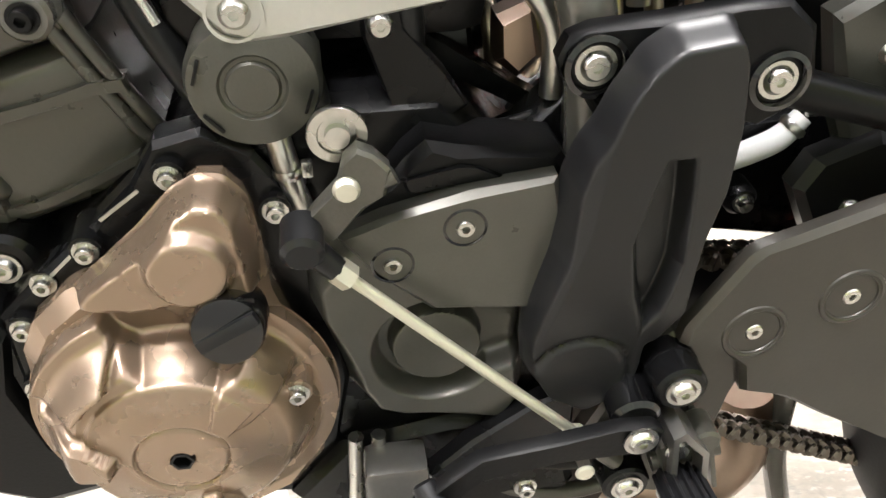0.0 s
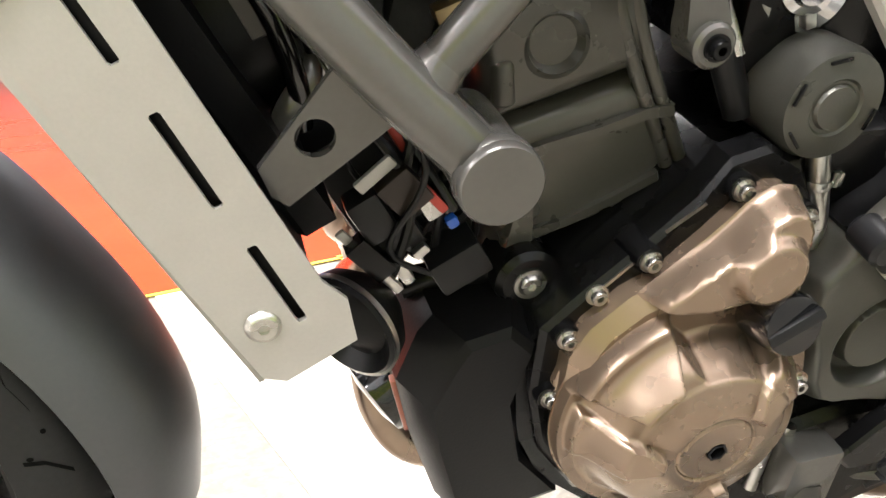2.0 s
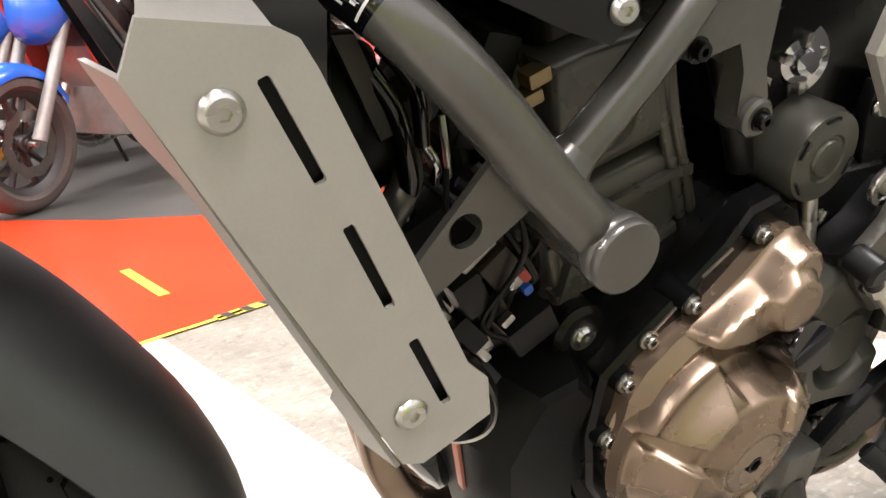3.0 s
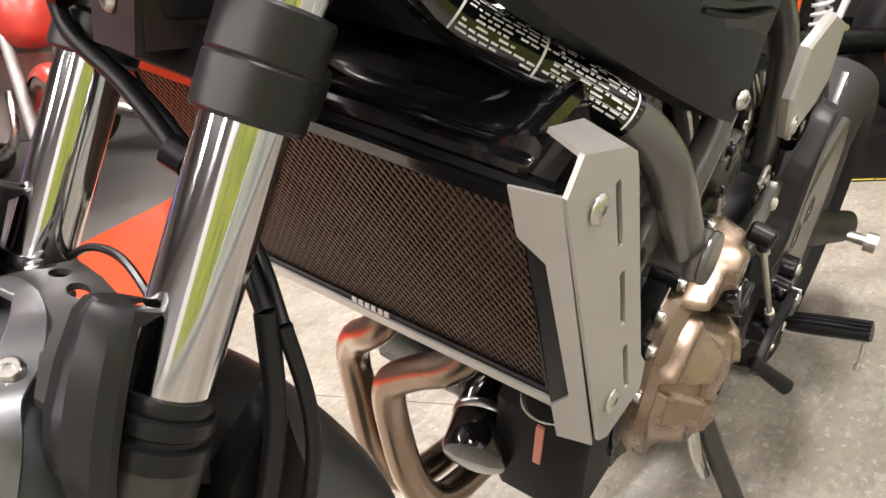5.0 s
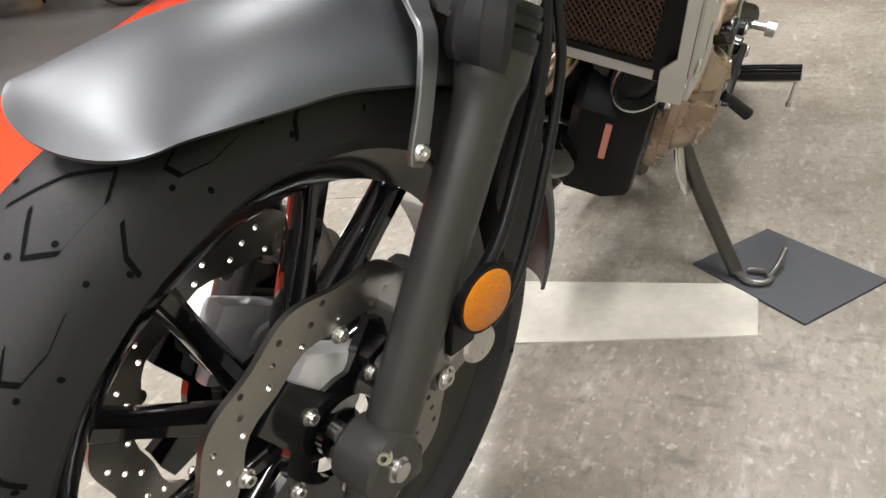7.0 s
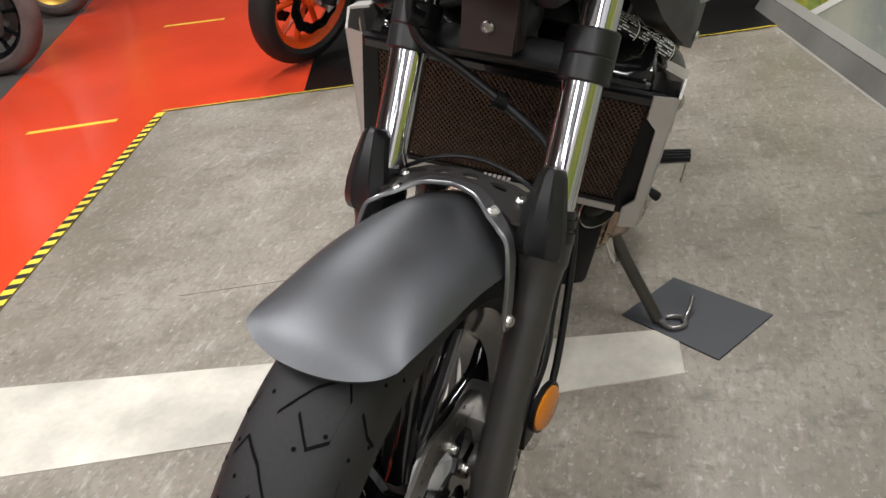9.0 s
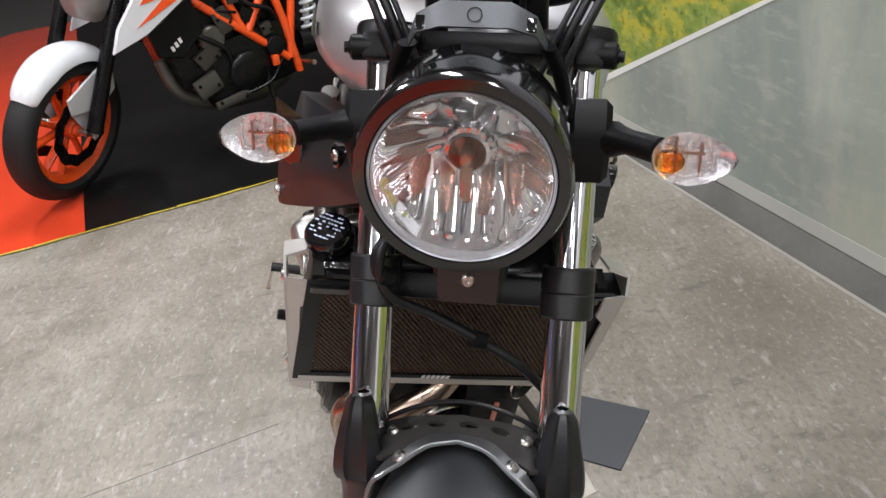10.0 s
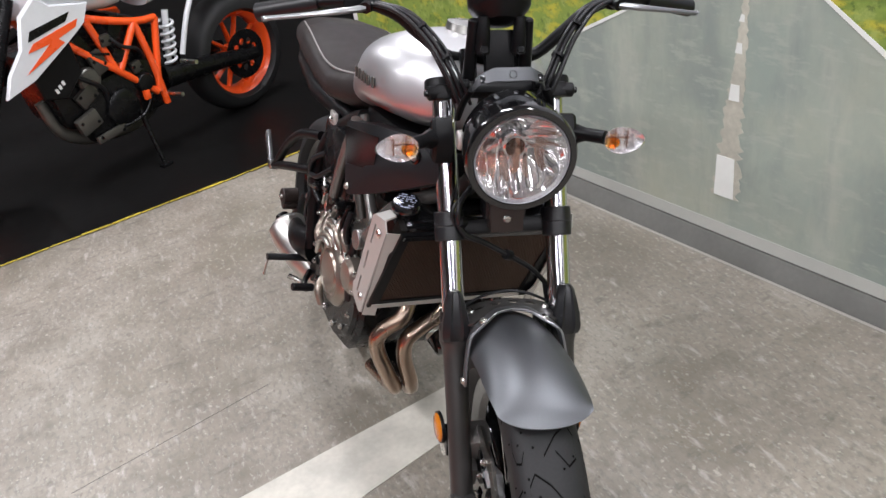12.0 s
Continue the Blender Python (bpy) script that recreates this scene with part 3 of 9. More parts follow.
# front wheel
def wheel_parts(parent, c, put, R=0.293, W=0.114, rim=0.222, rimmat=None, spokes=10, phase=(0.35, 0.13, 0.35, 0.27), thick=0.013, rubber=None):
    rimmat = rimmat or GLOSS
    h = W / 2
    y = (0, 1, 0)
    bm = bmesh.new()
    prof = []
    for k in range(17):
        a = -math.pi / 2 + math.pi * k / 16
        prof.append((rim + 0.012 + (R - rim - 0.012) * max(0.0, math.cos(a)) ** 0.62, h * math.sin(a)))
    prof = [(rim - 0.004, -h * 0.72)] + prof + [(rim - 0.004, h * 0.72)]
    lathe(bm, prof, c, y, 96, close=True)
    tyre = put("tyre", bm, rubber or RUBBER, parent, "dusty road tyre" if rubber else "black road tyre")
    bm = bmesh.new()
    lathe(bm, [(rim, -h * 0.74), (rim + 0.006, -h * 0.70), (rim - 0.006, -h * 0.6), (rim - 0.022, -h * 0.3), (rim - 0.026, 0), (rim - 0.022, h * 0.3), (rim - 0.006, h * 0.6), (rim + 0.006, h * 0.70), (rim, h * 0.74), (rim - 0.014, h * 0.62), (rim - 0.034, h * 0.34), (rim - 0.034, -h * 0.34), (rim - 0.014, -h * 0.62)], c, y, 72, close=True)
    put("rim", bm, rimmat, parent, "")
    bm = bmesh.new()
    cyl(bm, Vector(c) + Vector((0, -0.045, 0)), Vector(c) + Vector((0, 0.045, 0)), 0.036, seg=32, bevel=0.004)
    cyl(bm, Vector(c) + Vector((0, -0.06, 0)), Vector(c) + Vector((0, 0.06, 0)), 0.022, seg=24)
    put("hub", bm, rimmat, parent)
    for k in range(spokes):
        bm = bmesh.new()
        turn, way = (k // 2) * math.tau / (spokes / 2), (-1 if k % 2 else 1)
        a, b = turn + phase[0] + way * phase[1], turn + phase[2] + way * phase[3]
        p0 = Vector(c) + Vector((math.cos(a) * 0.03, 0, math.sin(a) * 0.03))
        p1 = Vector(c) + Vector((math.cos(b) * (rim - 0.03), 0, math.sin(b) * (rim - 0.03)))
        d = (p1 - p0).normalized()
        s = d.cross(Vector((0, 1, 0)))
        rings = []
        for q in np.linspace(0, 1, 5):
            p = p0.lerp(p1, q)
            w, t = thick - 0.003 * q + 0.004 * max(0, q - 0.75) * 4, 0.020 - 0.004 * q
            rings.append([p + s * w * math.cos(e) + Vector((0, 1, 0)) * t * math.sin(e) for e in [i * math.tau / 8 + 0.39 for i in range(8)]])
        ring_loft(bm, rings)
        put("spoke", bm, rimmat, parent)
    return tyre


def wave_disc(c, y, rout, rin, thick=0.005, waves=10, holes=3):
    bm = bmesh.new()
    outer = [(c[0] + (rout + 0.004 * math.cos(waves * a)) * math.cos(a), c[2] + (rout + 0.004 * math.cos(waves * a)) * math.sin(a)) for a in [k * math.tau / 120 for k in range(120)]]
    inner = [(c[0] + (rin + 0.003 * math.cos(waves * a)) * math.cos(a), c[2] + (rin + 0.003 * math.cos(waves * a)) * math.sin(a)) for a in [k * math.tau / 60 for k in range(60)]]
    hs = []
    for k in range(waves * 2):
        for j in range(holes):
            a = (k + j * 0.33) * math.tau / (waves * 2)
            r = rin + 0.009 + (rout - rin - 0.017) * j / max(1, holes - 1)
            hs.append(circle((c[0] + r * math.cos(a), c[2] + r * math.sin(a)), 0.0029, 8))
    plate(bm, outer, lambda u, v, w: Vector((u, y - thick / 2 + w, v)), thick, [inner] + hs)
    return bm


bm = bmesh.new()
cyl(bm, AXLE + Vector((0, -0.125, 0)), AXLE + Vector((0, 0.125, 0)), 0.0085, seg=16)
wheel = turned("front_wheel", bm, STEEL, bike, "black cast front wheel with twin brake discs")
wheel_parts(wheel, AXLE, turned, R=0.300, W=0.116, rim=0.232, phase=(0.30, 0.14, 0.76, 0.25), thick=0.0125)
# tread cuts: dark strips laid on the rubber, their shade put into the colour
TY = []
for k in range(13):
    for sgn in (-1, 1):
        a0 = k * math.tau / 13 + (0.0 if sgn > 0 else math.tau / 26)
        TY.append([(a0, -sgn * 0.14), (a0 + 0.10, sgn * 0.10), (a0 + 0.16, sgn * 0.34), (a0 + 0.10, sgn * 0.46), (a0 - 0.02, sgn * 0.44), (a0 - 0.06, sgn * 0.26), (a0 + 0.02, sgn * 0.06)])
        TY.append([(a0 + 0.28, sgn * 0.48), (a0 + 0.22, sgn * 0.56), (a0 + 0.23, sgn * 0.68), (a0 + 0.30, sgn * 0.74), (a0 + 0.38, sgn * 0.70)])
        TY.append([(a0 + 0.09, sgn * 0.62), (a0 + 0.04, sgn * 0.80), (a0 + 0.03, sgn * 0.93)])


def on_tyre(a, s, lift=0.0004):
    e = s * math.pi / 2
    r = 0.244 + 0.056 * max(0.0, math.cos(e)) ** 0.62 + lift
    return AXLE + Vector((r * math.cos(a), 0.058 * math.sin(e) * (1 + lift * 8), r * math.sin(a)))


bm = bmesh.new()
for pl in TY:
    pts = []
    for (a, s), (b, t) in zip(pl, pl[1:]):
        pts += [(a + (b - a) * q, s + (t - s) * q) for q in np.linspace(0, 1, 4)[:-1]]
    pts.append(pl[-1])
    w = 0.0066
    ring = [(on_tyre(a - w, s), on_tyre(a + w, s)) for a, s in pts]
    vs = [(bm.verts.new(p), bm.verts.new(q)) for p, q in ring]
    for (p, q), (r, t) in zip(vs, vs[1:]):
        bm.faces.new((p, q, t, r))
for k in range(208):
    a0, s0 = k * math.tau / 208 + 0.05, (0.30, 0.58, 0.80, 0.46, 0.16, 0.70, 0.38, 0.88)[k % 8] * (1 if (k // 4) % 2 else -1)
    c = [bm.verts.new(on_tyre(a0 + 0.0072 * math.cos(i * math.tau / 8), s0 + 0.024 * math.sin(i * math.tau / 8))) for i in range(8)]
    bm.faces.new(c)
tagged(turned("tread_groove", bm, GROOVE_SHADE, wheel), kind="stuff")
for y in (0.0595, -0.0595):
    disc = turned("brake_disc", wave_disc(AXLE, y, 0.143, 0.105), DISC, wheel, "drilled wavy steel brake disc")
    bm = bmesh.new()
    inner = circle((AXLE.x, AXLE.z), 0.036, 30)
    star = [(AXLE.x + (0.101 if (k // 3) % 2 else 0.060) * math.cos(k * math.tau / 30), AXLE.z + (0.101 if (k // 3) % 2 else 0.060) * math.sin(k * math.tau / 30)) for k in range(30)]
    plate(bm, star, lambda u, v, w: Vector((u, y - 0.004 + w, v)), 0.008, [inner])
    turned("disc_carrier", bm, GLOSS, wheel)
    for k in range(5):
        a = k * math.tau / 5 + 0.31
        n = Vector((0, 1 if y > 0 else -1, 0))
        tbolts(disc, BOLT, (AXLE + Vector((0.100 * math.cos(a), y, 0.100 * math.sin(a))) + n * 0.003, n))
        tbolts(disc, BOLT, (AXLE + Vector((0.055 * math.cos(a + 0.6), y, 0.055 * math.sin(a + 0.6))) + n * 0.003, n))

# fork
fork = None
for s in (1, -1):
    y = LEGY * s
    bm = bmesh.new()
    tube(bm, [leg(0.612, y), leg(0.585, y), leg(0.56, y), leg(0.45, y), leg(0.30, y), leg(0.262, y)], [0.0262, 0.0270, 0.0222, 0.0208, 0.0208, 0.020], 28, 4)
    lower = turned("fork_leg", bm, LEGM, bike, "satin black lower fork leg")
    bm = bmesh.new()
    cyl(bm, leg(1.0, y), leg(0.59, y), 0.0205, seg=32)
    turned("fork_tube", bm, CHROME, lower, "chrome fork tube")
    bm = bmesh.new()
    lathe(bm, [(0.0206, 0.032), (0.0225, 0.032), (0.0238, 0.028), (0.0226, 0.024), (0.0254, 0.023), (0.0258, 0.016), (0.0236, 0.014), (0.0236, 0.011), (0.0266, 0.010), (0.0272, 0.0), (0.0206, 0.0)], leg(0.604, y), -DOWN, 36, close=True)
    turned("dust_seal", bm, HOSE, lower)
    # slim guard in front of the seal
    bm = bmesh.new()
    rings = []
    for z, out, wid in ((0.669, 0.046, 0.009), (0.668, 0.047, 0.0105), (0.662, 0.0495, 0.0145), (0.64, 0.050, 0.020), (0.618, 0.048, 0.0245), (0.602, 0.044, 0.026), (0.594, 0.040, 0.0255), (0.588, 0.034, 0.023)):
        c0 = leg(z, y)
        prof = [(-1, 0.66), (-0.92, 0.82), (-0.45, 1.0), (-0.28, 0.95), (0.28, 0.95), (0.45, 1.0), (0.92, 0.82), (1, 0.66)]
        ring = [c0 + FRONT * out * f + Vector((0, s * 0.002 + wid * e, 0)) for e, f in prof]
        ring += [c0 + FRONT * (out * f - 0.005 - 0.010 * (wid < 0.011)) + Vector((0, s * 0.002 + max(0.001, wid - 0.003) * e, 0)) for e, f in prof[::-1]]
        rings.append(ring)
    ring_loft(bm, rings)
    turned("fork_guard", bm, GUARD, lower, "ribbed black plastic fork guard", 25)
    # axle clamp at the foot
    bm = bmesh.new()
    cyl(bm, AXLE + Vector((0, y - 0.022, 0)), AXLE + Vector((0, y + 0.022, 0)), 0.030, seg=28, bevel=0.004)
    box(bm, AXLE + Vector((-0.022, y, -0.02)), (0.03, 0.036, 0.03), bevel=0.004)
    turned("axle_clamp", bm, LEGM, lower)
    tbolts(lower, BIGBOLT, (AXLE + Vector((0, y + s * 0.022, 0)), (0, s, 0)))
    tbolts(lower, BOLT, (AXLE + Vector((0.012, y + s * 0.018, 0.02)), (0.6, s * 0.7, 0.4)))
    # caliper behind the leg
    cc = AXLE + Vector((-0.080, s * 0.070, 0.068))
    bm = bmesh.new()
    box(bm, cc, (0.052, 0.062, 0.105), Matrix.Rotation(radians(18), 4, "Y"), 0.012)
    box(bm, cc + Vector((0.028, s * 0.01, -0.03)), (0.03, 0.03, 0.05), Matrix.Rotation(radians(18), 4, "Y"), 0.006)
    caliper = turned("brake_caliper", bm, CALIPER, bike, "four-piston grey alloy brake caliper")
    tbolts(caliper, BIGBOLT, (cc + Vector((0.012, s * 0.031, 0.035)), (0, s, 0)), (cc + Vector((0.0, s * 0.031, -0.04)), (0, s, 0)))
    tbolts(caliper, BOLT, (cc + Vector((0.04, s * 0.028, 0.01)), (0, s, 0)))
    bm = bmesh.new()
    box(bm, cc + Vector((0, s * 0.033, 0)), (0.012, 0.003, 0.045), Matrix.Rotation(radians(18), 4, "Y"), 0.001)
    turned("badge", bm, ALU, caliper, "plain light bar in place of lettering")
    # its inner half, between the disc and the spokes
    ci = Vector((0.310, s * 0.046, 0.362))
    tip = Matrix.Rotation(radians(-28), 4, "Y")
    bm = bmesh.new()
    box(bm, ci + Vector((0, 0, 0.004)), (0.084, 0.026, 0.056), tip, 0.009)
    box(bm, ci + Vector((-0.036, 0, -0.002)), (0.034, 0.020, 0.034), tip, 0.006)
    box(bm, ci + Vector((0.034, 0, -0.018)), (0.022, 0.018, 0.022), tip, 0.006)
    cyl(bm, ci + Vector((-0.012, 0, -0.006)), ci + Vector((-0.012, -s * 0.016, -0.006)), 0.017, seg=24, bevel=0.003)
    inner_half = turned("caliper_inner_half", bm, CASTGREY, caliper, "bright cast alloy inner half")
    bm = bmesh.new()
    cyl(bm, ci + Vector((-0.012, -s * 0.0155, -0.006)), ci + Vector((-0.012, -s * 0.0175, -0.006)), 0.006, seg=16)
    turned("piston_cap", bm, BLACK, caliper)
    # side reflector
    rp = Vector((0.215, s * 0.128, 0.426))
    bm = bmesh.new()
    lathe(bm, [(0.001, 0.006), (0.022, 0.005), (0.026, 0.002), (0.026, 0)], rp, (0.12, s, 0), 32)
    refl = turned("reflector", bm, AMBER, bike, "round amber side reflector")
    bm = bmesh.new()
    lathe(bm, [(0.029, 0.001), (0.029, -0.005), (0.02, -0.006)], rp, (0.12, s, 0), 32)
    box(bm, rp + Vector((0.012, -s * 0.014, -0.02)), (0.03, 0.008, 0.05), bevel=0.002)
    turned("backing", bm, BLACK, refl)
    bm = bmesh.new()
    lathe(bm, [(0.001, 0.004), (0.016, 0.003), (0.018, 0)], rp + Vector((-0.012, -s * 0.012, -0.055)), (0.12, s, 0), 24)
    turned("banjo_cover", bm, STEEL, refl)

# clamps
bm = bmesh.new()
box(bm, leg(0.768, 0) - FRONT * 0.020, (0.045, 0.18, 0.028), Matrix.Rotation(-RAKE, 4, "Y"), 0.006)
yoke = turned("lower_yoke", bm, BLACK, bike, "black lower fork yoke")
for s in (1, -1):
    bm = bmesh.new()
    lathe(bm, [(0.0207, 0.0), (0.0250, 0.0), (0.0262, 0.002), (0.0262, 0.024), (0.0252, 0.0255), (0.0262, 0.027), (0.0262, 0.049), (0.0250, 0.051), (0.0207, 0.051)], leg(0.748, LEGY * s), -DOWN, 36)
    clamp = turned("clamp_ring", bm, GUARD, yoke, "", 12)
bm = bmesh.new()
box(bm, leg(0.99, 0) - FRONT * 0.02, (0.075, 0.20, 0.022), Matrix.Rotation(-RAKE, 4, "Y"), 0.008)
for s in (1, -1):
    lathe(bm, [(0.021, 0.0), (0.031, 0.0), (0.032, 0.003), (0.032, 0.022), (0.030, 0.026), (0.012, 0.027)], leg(0.982, LEGY * s), -DOWN, 32)
top = turned("upper_yoke", bm, BLACK, bike, "black upper fork yoke")
for s in (1, -1):
    bm = bmesh.new()
    p = Vector((0.040, 0.1015 * s, 0.992))
    cyl(bm, p - FRONT * 0.03 - Vector((0, s * 0.025, 0)), p + FRONT * 0.012 - Vector((0, s * 0.025, 0)), 0.008, seg=16)
    box(bm, p, (0.026, 0.028, 0.026), Matrix.Rotation(-RAKE, 4, "Y"), 0.006)
    cyl(bm, p, p + Vector((0.004, s * 0.026, 0.0)), 0.0125, seg=22, bevel=0.002)
    cyl(bm, p + Vector((0, -s * 0.02, 0.012)), p + Vector((0, -s * 0.045, 0.012)), 0.010, seg=18, bevel=0.002)
    cap = turned("stay_clamp", bm, BLACK, top)
    tbolts(cap, DARKBOLT, (p + Vector((0.004, s * 0.026, 0.0)), (0.15, s, 0)))
# headlamp stays round the tubes
for s in (1, -1):
    bm = bmesh.new()
    prof = [(0.068, 0.958), (0.080, 0.960), (0.094, 0.940), (0.096, 0.905), (0.082, 0.880), (0.056, 0.882), (0.046, 0.925), (0.055, 0.950)]
    plate(bm, prof, lambda u, v, w: Vector((u, s * (0.091 + w), v)), 0.034, bevel=0.006)
    stay = turned("lamp_stay", bm, BLACK, bike, "black plastic headlamp stay")
    bm = bmesh.new()
    cyl(bm, (0.105, 0.086 * s, 0.928), (0.105, 0.066 * s, 0.928), 0.017, seg=28, bevel=0.002)
    turned("lamp_pivot", bm, ALU, stay)
    # indicator
    bm = bmesh.new()
    tube(bm, [(0.085, 0.128 * s, 0.925), (0.100, 0.140 * s, 0.928), (0.126, 0.164 * s, 0.930)], [0.017, 0.0115, 0.012], 16, 4)
    ind = turned("indicator", bm, BLACK, bike, "teardrop turn indicator on a short black stalk")
    bm = bmesh.new()
    rings = []
    ctr = Vector((0.147, 0.186 * s, 0.931))
    for q, ry, rz in ((-0.022, 0.018, 0.014), (-0.012, 0.031, 0.0205), (0.0, 0.0365, 0.0230), (0.008, 0.033, 0.0210), (0.014, 0.024, 0.0145), (0.0165, 0.009, 0.0055)):
        ring = []
        for k in range(28):
            a = k * math.tau / 28
            yy = math.cos(a)
            ring.append(ctr + Vector((q, s * (ry * yy * (1.12 if yy > 0 else 0.85)), rz * math.sin(a) * (1 - 0.28 * max(0, yy) ** 2))))
        rings.append(ring)
    ring_loft(bm, rings)
    lens = turned("indicator_lens", bm, LENS, ind, "clear faceted indicator lens")
    lens.visible_shadow = False
    bm = bmesh.new()
    bmesh.ops.create_uvsphere(bm, u_segments=16, v_segments=10, radius=0.0095)
    bmesh.ops.transform(bm, matrix=Matrix.Translation(ctr + Vector((-0.004, -0.014 * s, -0.004))) @ Matrix.Diagonal((0.75, 1.25, 1.0, 1)), verts=bm.verts)
    turned("amber_bulb", bm, AMBERGLASS, ind).visible_shadow = False
    bm = bmesh.new()
    rings = []
    for q, ry, rz in ((-0.0235, 0.016, 0.0130), (-0.0125, 0.0305, 0.0200), (-0.004, 0.0338, 0.0216), (-0.0045, 0.0325, 0.0205), (-0.011, 0.024, 0.016)):
        rings.append([ctr + Vector((q, s * (ry * math.cos(k * math.tau / 28) * (1.12 if math.cos(k * math.tau / 28) > 0 else 0.85)), rz * math.sin(k * math.tau / 28) * (1 - 0.28 * max(0, math.cos(k * math.tau / 28)) ** 2))) * 1.0 for k in range(28)])
    ring_loft(bm, rings)
    turned("indicator_shell", bm, INDREF, ind, "silvered back of the indicator lens")
    for k in range(5):
        bm = bmesh.new()
        box(bm, ctr + Vector((-0.006, s * (-0.020 + 0.010 * k), 0.0)), (0.003, 0.0022, 0.030 - 0.003 * abs(k - 1)), bevel=0.0008)
        turned("lens_flute", bm, TINT if k % 2 else INDREF, ind)
    bm = bmesh.new()
    box(bm, ctr + Vector((-0.004, -0.004 * s, 0.004)), (0.003, 0.034, 0.0022), bevel=0.0008)
    turned("lens_flute", bm, TINT, ind)

# headlamp
LC = Vector((0.203, 0, 0.925))
LA = Vector((1, 0, -0.14)).normalized()
bm = bmesh.new()
lathe(bm, [(0.012, -0.135), (0.045, -0.128), (0.072, -0.108), (0.085, -0.075), (0.0885, -0.03), (0.0905, -0.006), (0.0910, 0.003), (0.088, 0.009), (0.079, 0.009), (0.0765, 0.002), (0.0765, -0.02), (0.079, -0.03), (0.07, -0.09), (0.01, -0.12)], LC, LA, 64, close=True)
lamp_ob = turned("headlamp", bm, GLOSS, bike, "round gloss black headlamp with clear glass")
def bowl(x, y):
    """Depth of the lamp's mirror: upright flutes below, fanned blades beside and above the bulb."""
    r = math.hypot(x, y)
    h = -0.066 + 0.064 * (r / 0.0745) ** 2
    edge = ease((0.071 - r) / 0.006) * ease((r - 0.020) / 0.006)
    if y < -0.006 and abs(x) < 0.048:
        q = (x + 0.048) / 0.024
        h += edge * (0.0070 * ((q % 1) - 0.5) ** 2 * 2 - 0.0012 * (int(q) % 2))
    else:
        q = (math.atan2(y, x) % math.tau) / math.tau * 13
        h += edge * (0.0060 * ((q % 1) - 0.5) ** 2 * 2 + 0.0012 * (int(q) % 2)) * (r / 0.06)
    return h


bm = bmesh.new()
u, v, n = axes(LA)
rings = []
for i in range(41):
    r = 0.0745 - (0.0745 - 0.0185) * i / 40
    rings.append([LC + n * bowl(r * math.cos(k * math.tau / 216), r * math.sin(k * math.tau / 216)) + u * (r * math.cos(k * math.tau / 216)) + v * (r * math.sin(k * math.tau / 216)) for k in range(216)])
ring_loft(bm, rings, cap=False)
turned("lamp_reflector", bm, REFLECTOR, lamp_ob, "faceted chrome reflector", 12)
bm = bmesh.new()
lathe(bm, [(0.0775, 0.004), (0.074, 0.010), (0.06, 0.017), (0.04, 0.021), (0.02, 0.0225), (0.0003, 0.023), (0.0003, 0.020), (0.02, 0.0195), (0.04, 0.018), (0.06, 0.014), (0.073, 0.007), (0.075, 0.002)], LC, LA, 64, close=True)
gl = turned("lamp_glass", bm, GLASS, lamp_ob, "clear domed headlamp glass")
gl.visible_shadow = False
bm = bmesh.new()
lathe(bm, [(0.0728, 0.004), (0.0775, 0.008), (0.0765, 0.001), (0.0712, -0.001)], LC, LA, 64, close=True)
turned("lamp_rim", bm, material("frosted_lamp_rim", (0.24, 0.24, 0.25), 0.3, 0.5, 0.05, 200, 0.1), lamp_ob, "pale frosted rim inside the lamp glass")
bm = bmesh.new()
lathe(bm, [(0.0185, -0.070), (0.0185, -0.048), (0.0172, -0.044), (0.0150, -0.045), (0.0140, -0.050), (0.0128, -0.062), (0.0003, -0.064)], LC, LA, 32)
lathe(bm, [(0.0003, -0.026), (0.0045, -0.027), (0.0058, -0.032), (0.0058, -0.071)], LC, LA, 20)
bs = turned("bulb_shield", bm, TINT, lamp_ob, "coppery bulb shield")
bm = bmesh.new()
lathe(bm, [(0.0165, -0.042), (0.0195, -0.043), (0.0205, -0.046), (0.0205, -0.064), (0.0190, -0.064), (0.0185, -0.047), (0.0165, -0.045)], LC, LA, 40, close=True)
turned("shield_rim", bm, CHROME, bs)
bm = bmesh.new()
box(bm, LC + LA * -0.045 + Vector((0, 0, -0.022)), (0.03, 0.010, 0.03), bevel=0.002)
lathe(bm, [(0.001, -0.045), (0.0055, -0.044), (0.006, -0.05)], LC + Vector((0, 0, -0.040)), LA, 16)
turned("side_light", bm, TINT, lamp_ob)
# the far caliper's arm, seen through the wheel
bm = bmesh.new()
plate(bm, [(0.083, 0.387), (0.100, 0.402), (0.117, 0.403), (0.2015, 0.342), (0.196, 0.324), (0.1766, 0.316)], side(0.074, -1), 0.012, bevel=0.003)
turned("caliper_arm", bm, CALIPER, bike, "grey alloy caliper arm")
# badge bracket over the lamp
bm = bmesh.new()
rings = []
for y, x, z, w in ((-0.062, 0.098, 1.010, 0.010), (-0.052, 0.112, 1.030, 0.020), (-0.030, 0.120, 1.040, 0.026), (0.030, 0.120, 1.040, 0.026), (0.052, 0.112, 1.030, 0.020), (0.062, 0.098, 1.010, 0.010)):
    c = Vector((x, y, z))
    a, b = FRONT * 0.35 + Vector((0, 0, -0.9)), Vector((0.9, 0, 0.4))
    rings.append([c - a * w * 0.5, c + a * w * 0.5, c + a * w * 0.5 - b * 0.005, c - a * w * 0.5 - b * 0.005])
ring_loft(bm, rings)
badge = turned("badge_bracket", bm, FENDER, bike, "brushed silver bracket above the headlamp")
bm = bmesh.new()
